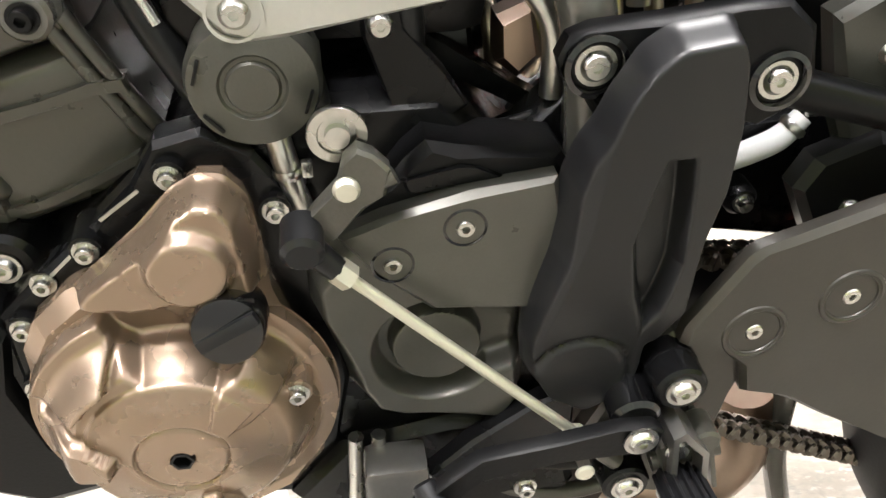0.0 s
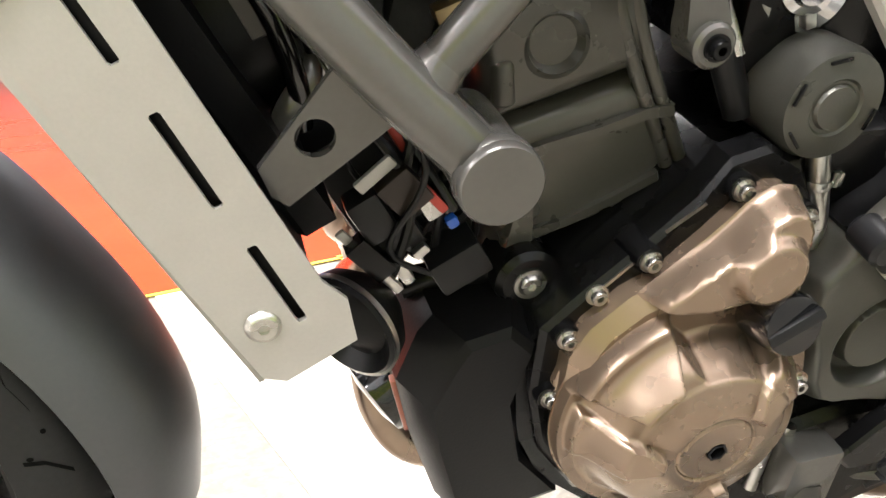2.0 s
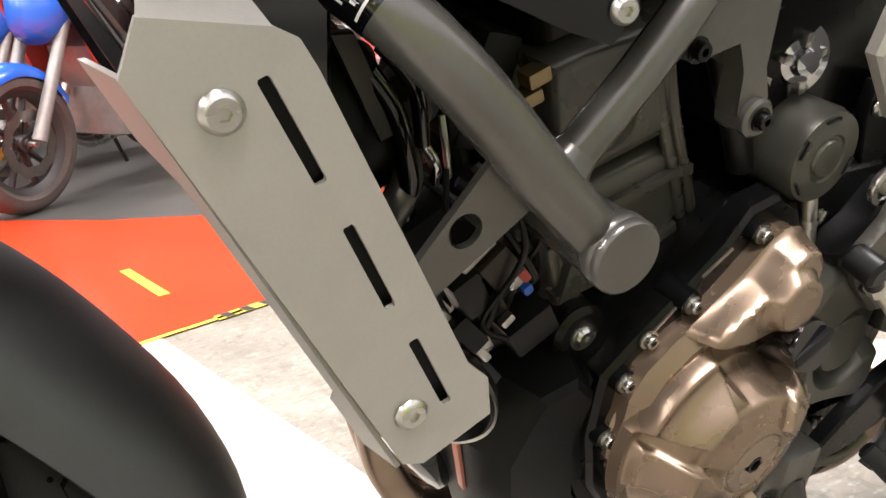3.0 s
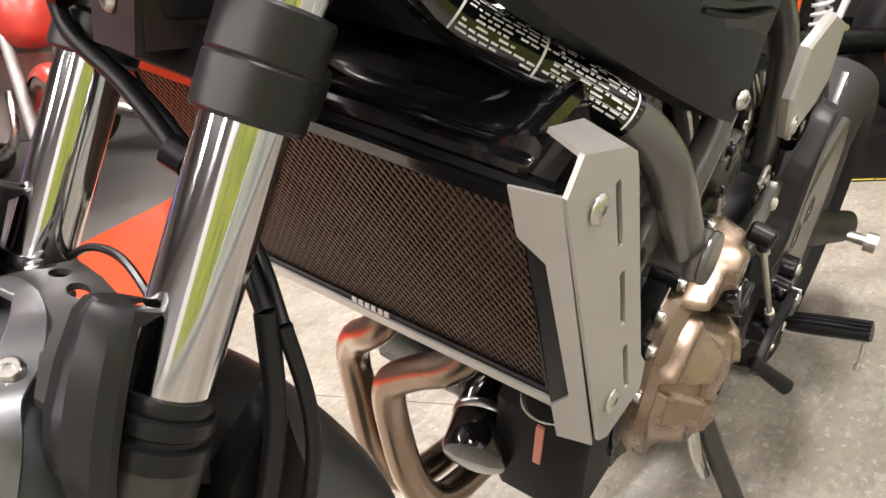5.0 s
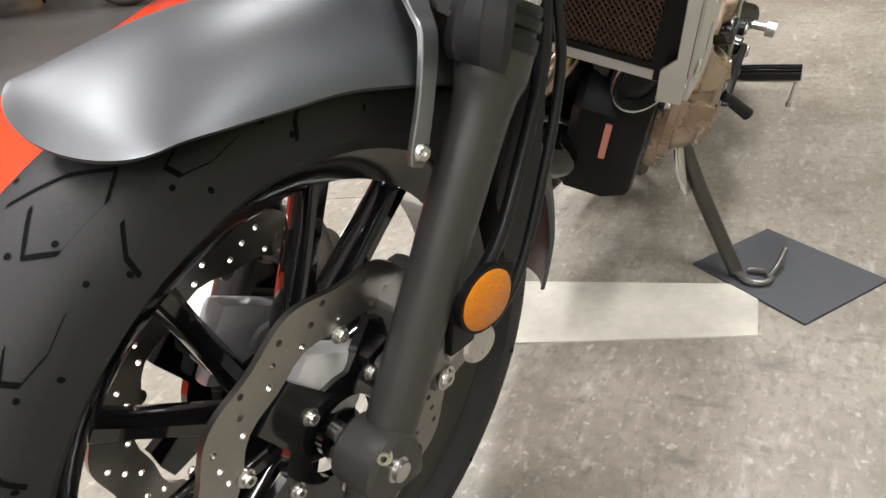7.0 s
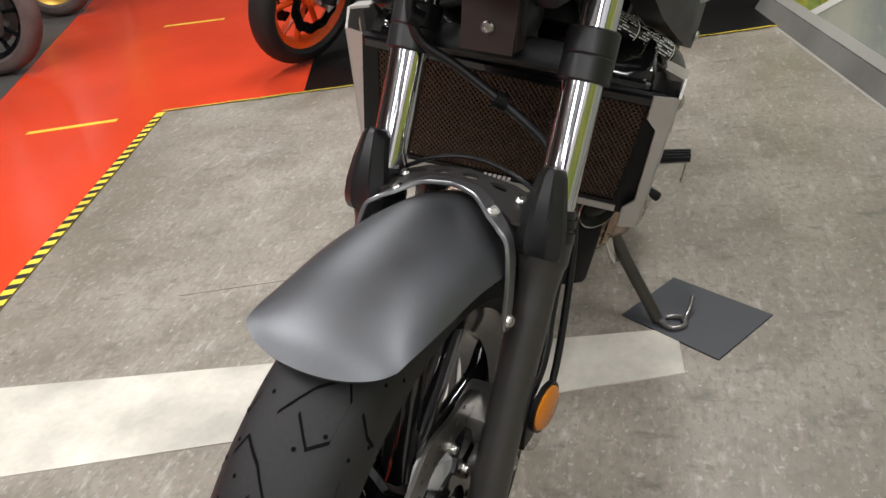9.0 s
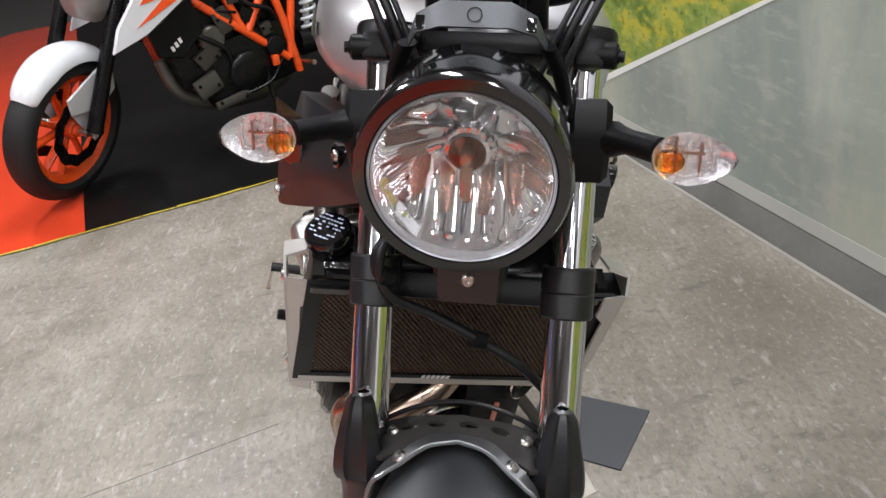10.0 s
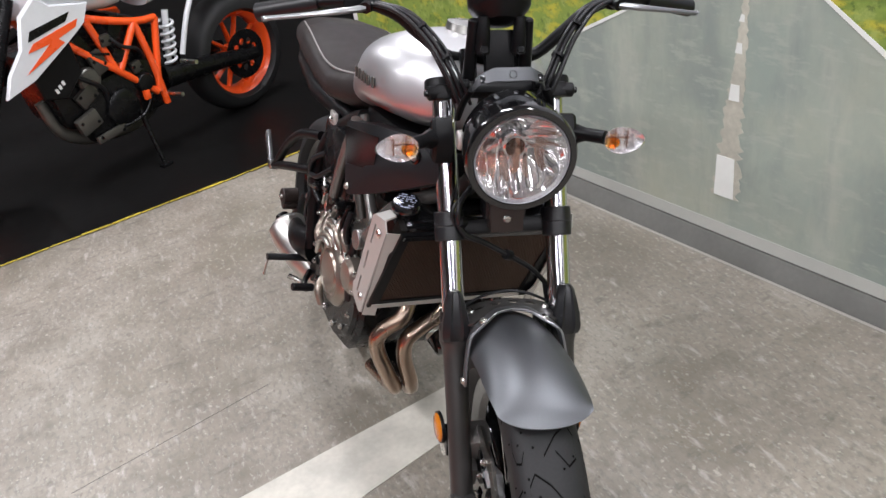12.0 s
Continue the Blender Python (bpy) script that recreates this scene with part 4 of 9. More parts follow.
lathe(bm, [(0.0065, 0.0), (0.0065, 0.001), (0.0055, 0.001), (0.0055, 0.0)], Vector((0.123, 0, 1.040)), (0.9, 0, 0.4), 24, close=True)
turned("round_emblem", bm, CASE, badge)
for s in (1, -1):
    bm = bmesh.new()
    box(bm, (0.114, 0.045 * s, 1.031), (0.004, 0.014, 0.012), Matrix.Rotation(radians(-22), 4, "Y"), 0.001)
    turned("opening", bm, GLOSS, badge)
    bm = bmesh.new()
    tube(bm, [(0.098, 0.062 * s, 1.010), (0.085, 0.074 * s, 0.985), (0.078, 0.082 * s, 0.955)], [0.010, 0.010, 0.008], 10, 4, 0.5)
    turned("bracket_arm", bm, BLACK, badge)

# brown carrier plate under the lamp
bm = bmesh.new()
plate(bm, [(-0.028, 0.768), (0.028, 0.768), (0.032, 0.85), (-0.032, 0.85)], lambda u, v, w: Vector((0.130 + (0.80 - v) * 0.1 - w, u, v)), 0.004, [circle((0, 0.826), 0.0075, 14), circle((0.0, 0.845 - 0.003), 0.004, 10)])
carrier = turned("lamp_bracket", bm, BROWNPLATE, bike, "dark brown sheet metal bracket under the headlamp")
bm = bmesh.new()
for s in (1, -1):
    plate(bm, [(0.128, 0.77), (0.07, 0.77), (0.065, 0.80), (0.09, 0.85), (0.124, 0.85)], lambda u, v, w: Vector((u, s * (0.027 + w), v)), 0.003)
turned("flange", bm, BROWNPLATE, carrier)
tbolts(carrier, BUTTON, (Vector((0.1315, 0.0, 0.792)), (1, 0, 0.1)))
bm = bmesh.new()
box(bm, (0.095, 0, 0.81), (0.05, 0.075, 0.055), bevel=0.01)
box(bm, (0.08, 0.045, 0.83), (0.05, 0.03, 0.04), bevel=0.008)
turned("connector_block", bm, HOSE, carrier)

# front mudguard: a graphite shell over the tyre, from the lip back and down behind the wheel
CREST = [(0.458, 0.594), (0.440, 0.611), (0.408, 0.627), (0.363, 0.640), (0.308, 0.646), (0.250, 0.646), (0.192, 0.637), (0.133, 0.612), (0.077, 0.572), (0.030, 0.520), (-0.016, 0.450), (-0.042, 0.370), (-0.036, 0.290)]
EDGE2 = [(0.434, 0.604), (0.420, 0.606), (0.392, 0.606), (0.352, 0.605), (0.306, 0.603), (0.254, 0.593), (0.202, 0.580), (0.150, 0.558), (0.104, 0.524), (0.062, 0.477), (0.022, 0.420), (-0.004, 0.352), (-0.008, 0.288)]
HALF = [0.073, 0.0755, 0.078, 0.080, 0.081, 0.081, 0.078, 0.072, 0.068, 0.066, 0.065, 0.062, 0.055]


def mudguard():
    bm = bmesh.new()
    crest = smooth_path([(x, 0, z) for x, z in CREST], 4)
    edge = smooth_path([(x, 0, z) for x, z in EDGE2], 4)
    n, m = len(crest), 21
    half = np.interp(np.linspace(0, 12, n), range(13), HALF)
    grid = []
    for lift in (0.0, 0.003):
        rows = []
        for i in range(n):
            row = []
            for j in range(m):
                e = -1 + 2 * j / (m - 1)
                w = (1 - math.cos(e * 1.25)) / (1 - math.cos(1.25))
                p = crest[i].lerp(edge[i], w)
                p = p + (AXLE - p).normalized() * lift * Vector((1, 0, 1)).length / 1.414
                row.append(bm.verts.new((p.x, (half[i] - lift * abs(e)) * math.sin(e * 1.25) / math.sin(1.25), p.z)))
            rows.append(row)
        grid.append(rows)
    for rows in grid:
        for i in range(n - 1):
            for j in range(m - 1):
                bm.faces.new((rows[i][j], rows[i + 1][j], rows[i + 1][j + 1], rows[i][j + 1]))
    o, u = grid
    for i in range(n - 1):
        for j in (0, m - 1):
            bm.faces.new((o[i][j], o[i + 1][j], u[i + 1][j], u[i][j]))
    for i in (0, n - 1):
        for j in range(m - 1):
            bm.faces.new((o[i][j], o[i][j + 1], u[i][j + 1], u[i][j]))
    return turned("mudguard", bm, FENDER, bike, "satin graphite front mudguard", 60)


mud = mudguard()


def ribbon(bm, pts, wide, thick, curve=6):
    """A flat band along points; wide: (direction, half width) for each point."""
    path = smooth_path(pts, curve)
    k = len(pts) - 1
    rings = []
    for i, p in enumerate(path):
        q = i / (len(path) - 1) * k
        a = min(int(q), k - 1)
        d = (Vector(wide[a][0]).lerp(Vector(wide[a + 1][0]), q - a)).normalized()
        h = wide[a][1] + (wide[a + 1][1] - wide[a][1]) * (q - a)
        tdir = (path[min(i + 1, len(path) - 1)] - path[max(i - 1, 0)]).normalized()
        nrm = tdir.cross(d).normalized()
        rings.append([p + d * h * c + nrm * thick * e for c, e in ((-1, -0.6), (-0.9, -1), (0.9, -1), (1, -0.6), (1, 0.6), (0.9, 1), (-0.9, 1), (-1, 0.6))])
    ring_loft(bm, rings)


# silver brace over the mudguard
BRACE = material("satin_silver_brace", (0.27, 0.275, 0.285), 0.34, 0.9, 0.05, 200, 0.03)
for s in (1, -1):
    bm = bmesh.new()
    X = Vector((1, 0, 0.1))
    ribbon(bm, [(0.193, 0.0, 0.650), (0.200, 0.028 * s, 0.649), (0.214, 0.052 * s, 0.639), (0.226, 0.068 * s, 0.632), (0.231, 0.079 * s, 0.618), (0.241, 0.086 * s, 0.585), (0.252, 0.0895 * s, 0.548), (0.255, 0.090 * s, 0.538)],
           [(X, 0.006), (X, 0.009), (X, 0.0125), (X, 0.010), ((1, 0, 0.5), 0.010), ((1, 0, 0.4), 0.0085), ((1, 0, 0.4), 0.0095), ((1, 0, 0.4), 0.006)], 0.0024)
    br = turned("mudguard_brace", bm, BRACE, mud, "bent silver mudguard brace")
    tbolts(br, BUTTON, (Vector((0.216, 0.054 * s, 0.641)), (0.2, 0.5 * s, 0.85)), (Vector((0.252, 0.0925 * s, 0.548)), (0.2, s, 0.1)))
# fork bridge with oval openings just behind the brace
bm = bmesh.new()
hs = []
for yc in (-0.052, -0.024, 0.008, 0.040):
    hs.append([(yc + 0.010 * math.cos(k * math.tau / 14), 0.170 + 0.0055 * math.sin(k * math.tau / 14)) for k in range(14)])
plate(bm, [(-0.088, 0.150), (-0.05, 0.153), (0, 0.155), (0.05, 0.153), (0.088, 0.150), (0.090, 0.20), (0.072, 0.212), (0.04, 0.198), (0, 0.190), (-0.04, 0.198), (-0.072, 0.212), (-0.090, 0.20)],
      lambda u, v, w: Vector((v, u, 0.646 - 3.0 * u * u + w)), 0.004, hs)
bridge = turned("fork_bridge", bm, LEGM, mud, "dark grey bridge plate with oval openings")
for y in (-0.068, 0.066):
    tbolts(bridge, BUTTON, (Vector((0.172, y, 0.650 - 3.0 * y * y)), (0, y * 3, 1)))
bm = bmesh.new()
tube(bm, [(0.150, -0.085, 0.630), (0.146, -0.045, 0.650), (0.144, 0.0, 0.658), (0.146, 0.045, 0.650), (0.148, 0.088, 0.628)], 0.0026, 8, 6)
turned("brake_line", bm, HOSE, mud, "thin black brake line over the bridge")

# hoses and cables at the fork
for pts, r in (
    ([(0.100, -0.060, 0.84), (0.128, -0.085, 0.815), (0.132, -0.078, 0.772), (0.118, -0.035, 0.742), (0.110, 0.010, 0.712), (0.105, 0.055, 0.680), (0.105, 0.085, 0.648)], 0.0050),
    ([(0.100, -0.045, 0.84), (0.118, -0.092, 0.812), (0.122, -0.082, 0.765), (0.108, -0.030, 0.735), (0.100, 0.015, 0.705), (0.095, 0.060, 0.672), (0.098, 0.090, 0.64)], 0.0038),
    ([(0.105, 0.085, 0.648), (0.110, 0.095, 0.58), (0.135, 0.098, 0.50), (0.175, 0.105, 0.44), (0.225, 0.100, 0.40)], 0.0062),
    ([(0.098, 0.090, 0.64), (0.090, 0.100, 0.57), (0.115, 0.108, 0.48), (0.150, 0.112, 0.40), (0.205, 0.108, 0.36)], 0.0045),
):
    bm = bmesh.new()
    tube(bm, pts, r, 10, 8)
    turned("brake_hose", bm, HOSE, bike, "black rubber brake hose")
for p in ((0.110, 0.010, 0.712), (0.131, -0.080, 0.790)):
    bm = bmesh.new()
    cyl(bm, Vector(p) - Vector((0.003, -0.005, 0.003)), Vector(p) + Vector((0.003, -0.005, 0.003)), 0.0095, seg=14)
    turned("hose_clip", bm, BLACK, bike)
bm = bmesh.new()
plate(bm, [(0.10, 0.60), (0.135, 0.56), (0.155, 0.47), (0.13, 0.40), (0.095, 0.385), (0.082, 0.44), (0.085, 0.54)], lambda u, v, w: Vector((u, 0.068 + w, v)), 0.02, bevel=0.005)
turned("hose_cover", bm, BLACK, bike, "black plastic cover behind the fork leg")

# handlebar, risers, levers, clocks
bm = bmesh.new()
BARP = [(-0.050, 0.045, 1.030), (-0.050, 0.085, 1.038), (-0.050, 0.128, 1.073), (-0.055, 0.18, 1.113), (-0.085, 0.26, 1.128), (-0.150, 0.40, 1.100)]
tube(bm, [(x, -y, z) for x, y, z in BARP[::-1]] + BARP, 0.0112, 16, 6)
bars = turned("handlebar", bm, BLACK, bike, "wide black tubular handlebar")
for s in (1, -1):
    bm = bmesh.new()
    box(bm, (-0.045, 0.045 * s, 1.018), (0.045, 0.030, 0.055), Matrix.Rotation(-RAKE, 4, "Y"), 0.007)
    riser = turned("riser", bm, BLACK, bars, "black handlebar riser clamp")
    tbolts(riser, DARKBOLT, (Vector((-0.022, 0.045 * s, 1.040)), (0.7, 0, 0.7)))
    bm = bmesh.new()
    tube(bm, [(-0.104, 0.30 * s, 1.121), (-0.13, 0.36 * s, 1.109), (-0.150, 0.41 * s, 1.098)], [0.0165, 0.0165, 0.0175], 16, 3)
    turned("grip", bm, HOSE, bars)
    bm = bmesh.new()
    box(bm, (-0.070, 0.235 * s, 1.128), (0.045, 0.05, 0.036), bevel=0.008)
    cyl(bm, (-0.06, 0.215 * s, 1.128), (-0.030, 0.225 * s, 1.122), 0.010, seg=16)
    turned("switch_housing", bm, BLACK, bars)
    bm = bmesh.new()
    tube(bm, [(-0.035, 0.225 * s, 1.122), (-0.030, 0.262 * s, 1.118), (-0.048, 0.32 * s, 1.110), (-0.085, 0.388 * s, 1.099), (-0.089, 0.396 * s, 1.097)], [0.008, 0.0085, 0.0065, 0.006, 0.0085], 12, 6, 0.7)
    turned("lever", bm, BRACE, bars, "polished silver hand lever")
    # cable bundles from the yoke up to the bars
    for k, (dx, dy, r) in enumerate(((0, 0, 0.0046), (0.010, 0.010, 0.0036), (-0.008, 0.014, 0.0034), (0.004, -0.010, 0.003))):
        bm = bmesh.new()
        tube(bm, [(0.055 + dx, 0.066 * s + dy * s, 0.975), (0.052 + dx, 0.086 * s + dy * s, 1.025), (0.025 + dx, 0.116 * s + dy * s, 1.077), (-0.010 + dx * 0.6, 0.160 * s + dy * s, 1.118), (-0.045, 0.205 * s + dy * s, 1.128)], r, 10, 7)
        turned("cable", bm, HOSE, bars, "black control cable")
    for q in ((0.040, 0.098, 1.050), (0.010, 0.136, 1.096)):
        bm = bmesh.new()
        p = Vector((q[0], q[1] * s, q[2]))
        d = Vector((-0.5, 0.6 * s, 0.75)).normalized()
        cyl(bm, p - d * 0.003, p + d * 0.003, 0.0125, seg=14)
        turned("cable_tie", bm, BLACK, bars)
# instrument bracket and pod between the bars
bm = bmesh.new()
box(bm, (0.010, 0, 1.052), (0.022, 0.050, 0.075), Matrix.Rotation(-RAKE * 0.5, 4, "Y"), 0.004)
pod = turned("speedometer", bm, BLACK, bike, "round black instrument pod on a bolted bracket")
for s in (1, -1):
    bm = bmesh.new()
    tube(bm, [(0.024, 0.031 * s, 1.115), (0.026, 0.031 * s, 1.085), (0.022, 0.031 * s, 1.055)], [0.010, 0.012, 0.013], 14, 3)
    cyl(bm, (0.020, 0.046 * s, 1.110), (0.000, 0.050 * s, 1.000), 0.010, 0.012, 14, 0.002)
    turned("bracket_post", bm, BLACK, pod)
    tbolts(pod, DARKBOLT, (Vector((0.036, 0.031 * s, 1.062)), (0.95, 0, 0.2)))
bm = bmesh.new()
lathe(bm, [(0.001, -0.045), (0.03, -0.042), (0.050, -0.022), (0.054, -0.015), (0.054, 0.012), (0.050, 0.016), (0.001, 0.016)], (-0.005, 0, 1.140), (-0.5, 0, 0.86), 40)
turned("pod_shell", bm, BLACK, pod)

# ---- cooling: radiator with mesh guard and silver side plates ----
RT, RB = Vector((0.020, 0, 0.722)), Vector((-0.082, 0, 0.530))
RU = (RT - RB).normalized()
RN = Vector((RU.z, 0, -RU.x))
if RN.x < 0:
    RN = -RN


def rad(u, v, w):
    """u along the bike's width, v up the radiator, w out to the front."""
    return RB + RU * v + RN * w + Vector((0, u, 0))


H = (RT - RB).length
bm = bmesh.new()
plate(bm, [(-0.170, 0.004), (0.170, 0.004), (0.170, H), (-0.170, H)], lambda u, v, w: rad(u, v, w - 0.036), 0.028)
radiator = part("radiator", bm, CORE, bike, "black radiator with a diamond mesh guard")
bm = bmesh.new()
for k in range(52):
    v = 0.012 + (H - 0.02) * k / 51
    plate(bm, [(-0.165, v - 0.0006), (0.165, v - 0.0006), (0.165, v + 0.0006), (-0.165, v + 0.0006)], lambda u, q, w: rad(u, q, w - 0.008), 0.002)
tagged(part("cooling_fin", bm, MESHM, radiator), kind="stuff")
bm = bmesh.new()
W2, pitch = 0.160, 0.0062
n = int((2 * W2 + H * 0.62) / pitch) + 2
for fam in (1, -1):
    for k in range(-40, n):
        # strands that climb steeply across the opening
        x0 = -W2 + k * pitch
        pts = []
        for v in (0.016, H - 0.012):
            pts.append((x0 + fam * (v - 0.016) * 0.62 - (0 if fam > 0 else -0.0), v))
        (xa, va), (xb, vb) = pts
        def clip(x, v, x2, v2):
            if abs(x2 - x) < 1e-9:
                return None
            lo, hi = 0.0, 1.0
            for lim, sg in ((-W2, 1), (W2, -1)):
                fa, fb = sg * (x - lim), sg * (x2 - lim)
                if fa < 0 and fb < 0:
                    return None
                if fa < 0:
                    lo = max(lo, fa / (fa - fb))
                if fb < 0:
                    hi = min(hi, fa / (fa - fb))
            if hi <= lo:
                return None
            return (x + (x2 - x) * lo, v + (v2 - v) * lo), (x + (x2 - x) * hi, v + (v2 - v) * hi)
        c = clip(xa, va, xb, vb)
        if not c:
            continue
        (xa, va), (xb, vb) = c
        d = Vector((xb - xa, vb - va)).normalized() * 0.00105
        nx, ny = -d.y, d.x
        lift = 0.0052 if fam > 0 else 0.0058
        q = [rad(xa + nx, va + ny, lift), rad(xb + nx, vb + ny, lift), rad(xb - nx, vb - ny, lift), rad(xa - nx, va - ny, lift)]
        p = [rad(xa + nx, va + ny, lift - 0.0016), rad(xb + nx, vb + ny, lift - 0.0016), rad(xb - nx, vb - ny, lift - 0.0016), rad(xa - nx, va - ny, lift - 0.0016)]
        a, b = [bm.verts.new(t) for t in q], [bm.verts.new(t) for t in p]
        bm.faces.new(a)
        for i in range(4):
            bm.faces.new((a[i], b[i], b[(i + 1) % 4], a[(i + 1) % 4]))
tagged(part("mesh_guard", bm, MESHM, radiator, "dark diamond wire mesh"), kind="stuff")
bm = bmesh.new()
plate(bm, [(-0.182, -0.002), (0.182, -0.002), (0.176, H + 0.006), (-0.176, H + 0.006)], lambda u, v, w: rad(u, v, w + 0.002), 0.006, [[(-W2, 0.016), (W2, 0.016), (W2 - 0.002, H - 0.012), (-W2 + 0.002, H - 0.012)]])
part("guard_frame", bm, BLACK, radiator, "black frame of the mesh guard")
bm = bmesh.new()
plate(bm, [(-0.172, H - 0.006), (0.172, H - 0.006), (0.172, H + 0.004), (-0.172, H + 0.004)], lambda u, v, w: rad(u, v, w + 0.0085), 0.0035, bevel=0.001)
part("top_rail", bm, GLOSS, radiator, "gloss black top rail of the mesh guard")
bm = bmesh.new()
plate(bm, [(-0.175, -0.004), (0.175, -0.004), (0.175, 0.008), (-0.175, 0.008)], lambda u, v, w: rad(u, v, w + 0.0085), 0.002)
part("lower_strip", bm, ALU, radiator, "light metal lower edge")
bm = bmesh.new()
for k in range(6):
    plate(bm, [(-0.016 + k * 0.0065, 0.0095), (-0.0118 + k * 0.0065, 0.0095), (-0.0105 + k * 0.0065, 0.0165), (-0.0147 + k * 0.0065, 0.0165)], lambda u, v, w: rad(u, v, w + 0.0085), 0.0012)
part("plain_bars", bm, WHITEINK, radiator, "small white printed bars")
TANKP = [(0.016, 0.722), (0.0225, 0.7275), (0.0215, 0.7325), (0.0165, 0.7340), (0.0125, 0.7310), (0.0090, 0.7320), (0.0075, 0.7365), (0.0040, 0.7400), (-0.010, 0.7455), (-0.045, 0.7570), (-0.058, 0.7560), (-0.062, 0.745), (-0.062, 0.700), (-0.020, 0.700)]
bm = bmesh.new()
rings = []
for y, k, up in ((-0.158, 0.90, 0.0), (-0.154, 0.97, 0.0), (-0.146, 1.0, 0.0), (0.020, 1.0, 0.0), (0.090, 1.0, 0.0), (0.126, 1.0, 0.0), (0.138, 1.0, 0.004), (0.146, 1.0, 0.0075), (0.152, 0.98, 0.0075), (0.156, 0.90, 0.004)):
    rings.append([Vector((-0.02 + (x + 0.02) * k, y, 0.72 + (z - 0.72) * k + up * (1 if -0.05 < x < 0.008 and z > 0.735 else 0))) for x, z in TANKP])
ring_loft(bm, rings)
part("header_tank", bm, GLOSS, radiator, "gloss black upper radiator tank", 32)
bm = bmesh.new()
plate(bm, [(-0.150, 0.010), (0.150, 0.010), (0.150, H - 0.004), (-0.150, H - 0.004)], lambda u, v, w: rad(u, v, w - 0.060), 0.023, bevel=0.004)
for yc in (-0.068, 0.068):
    lathe(bm, [(0.060, 0.0), (0.060, 0.030), (0.055, 0.032), (0.055, 0.0)], rad(yc, H * 0.52, -0.060), -RN, 36, close=True)
    lathe(bm, [(0.024, 0.0), (0.024, 0.042), (0.020, 0.046), (0.001, 0.046)], rad(yc, H * 0.52, -0.060), -RN, 28)
part("fan_shroud", bm, BLACK, radiator, "black plastic fan shroud behind the radiator")
bm = bmesh.new()
capc = Vector((-0.014, -0.154, 0.762))
lathe(bm, [(0.016, -0.03), (0.017, -0.012), (0.026, -0.010), (0.0275, 0.002), (0.0265, 0.007), (0.0235, 0.0110), (0.018, 0.0122), (0.001, 0.0125)], capc, (0.35, -0.25, 0.9), 32)
rc = part("radiator_cap", bm, GLOSS, radiator, "black radiator pressure cap")
bm = bmesh.new()
cu, cv, cn = axes((0.35, -0.25, 0.9))
random.seed(17)
for row in range(7):
    v0 = -0.016 + row * 0.0052
    x0 = -math.sqrt(0.020 ** 2 - v0 ** 2)
    while x0 < math.sqrt(0.020 ** 2 - v0 ** 2) - 0.003:
        w = random.uniform(0.0015, 0.005)
        if random.random() < 0.75:
            bm.faces.new([bm.verts.new(capc + cn * 0.0127 + cu * a + cv * b) for a, b in ((x0, v0), (x0 + w, v0), (x0 + w, v0 + 0.0022), (x0, v0 + 0.0022))])
        x0 += w + 0.0012
part("print_bars", bm, material("pale_blue_print", (0.35, 0.38, 0.5), 0.5, 0, 0.3, 900, 0.0), rc)

PLATE = [(0.034, 0.728), (0.026, 0.750), (-0.020, 0.745), (-0.030, 0.740), (-0.037, 0.728), (-0.113, 0.568), (-0.125, 0.556), (-0.129, 0.530), (-0.092, 0.505), (-0.080, 0.508)]


def slot(a, b, w=0.0038):
    a, b = Vector(a), Vector(b)
    d = (b - a).normalized()
    s = Vector((-d.y, d.x)) * w
    c = d * w * 0.35
    return [tuple(a - s * 0.5 - c), tuple(a + s * 0.5 - c), tuple(a + s * 0.72), tuple(b + s * 0.72), tuple(b + s * 0.5 + c), tuple(b - s * 0.5 + c), tuple(b - s * 0.72), tuple(a - s * 0.72)]


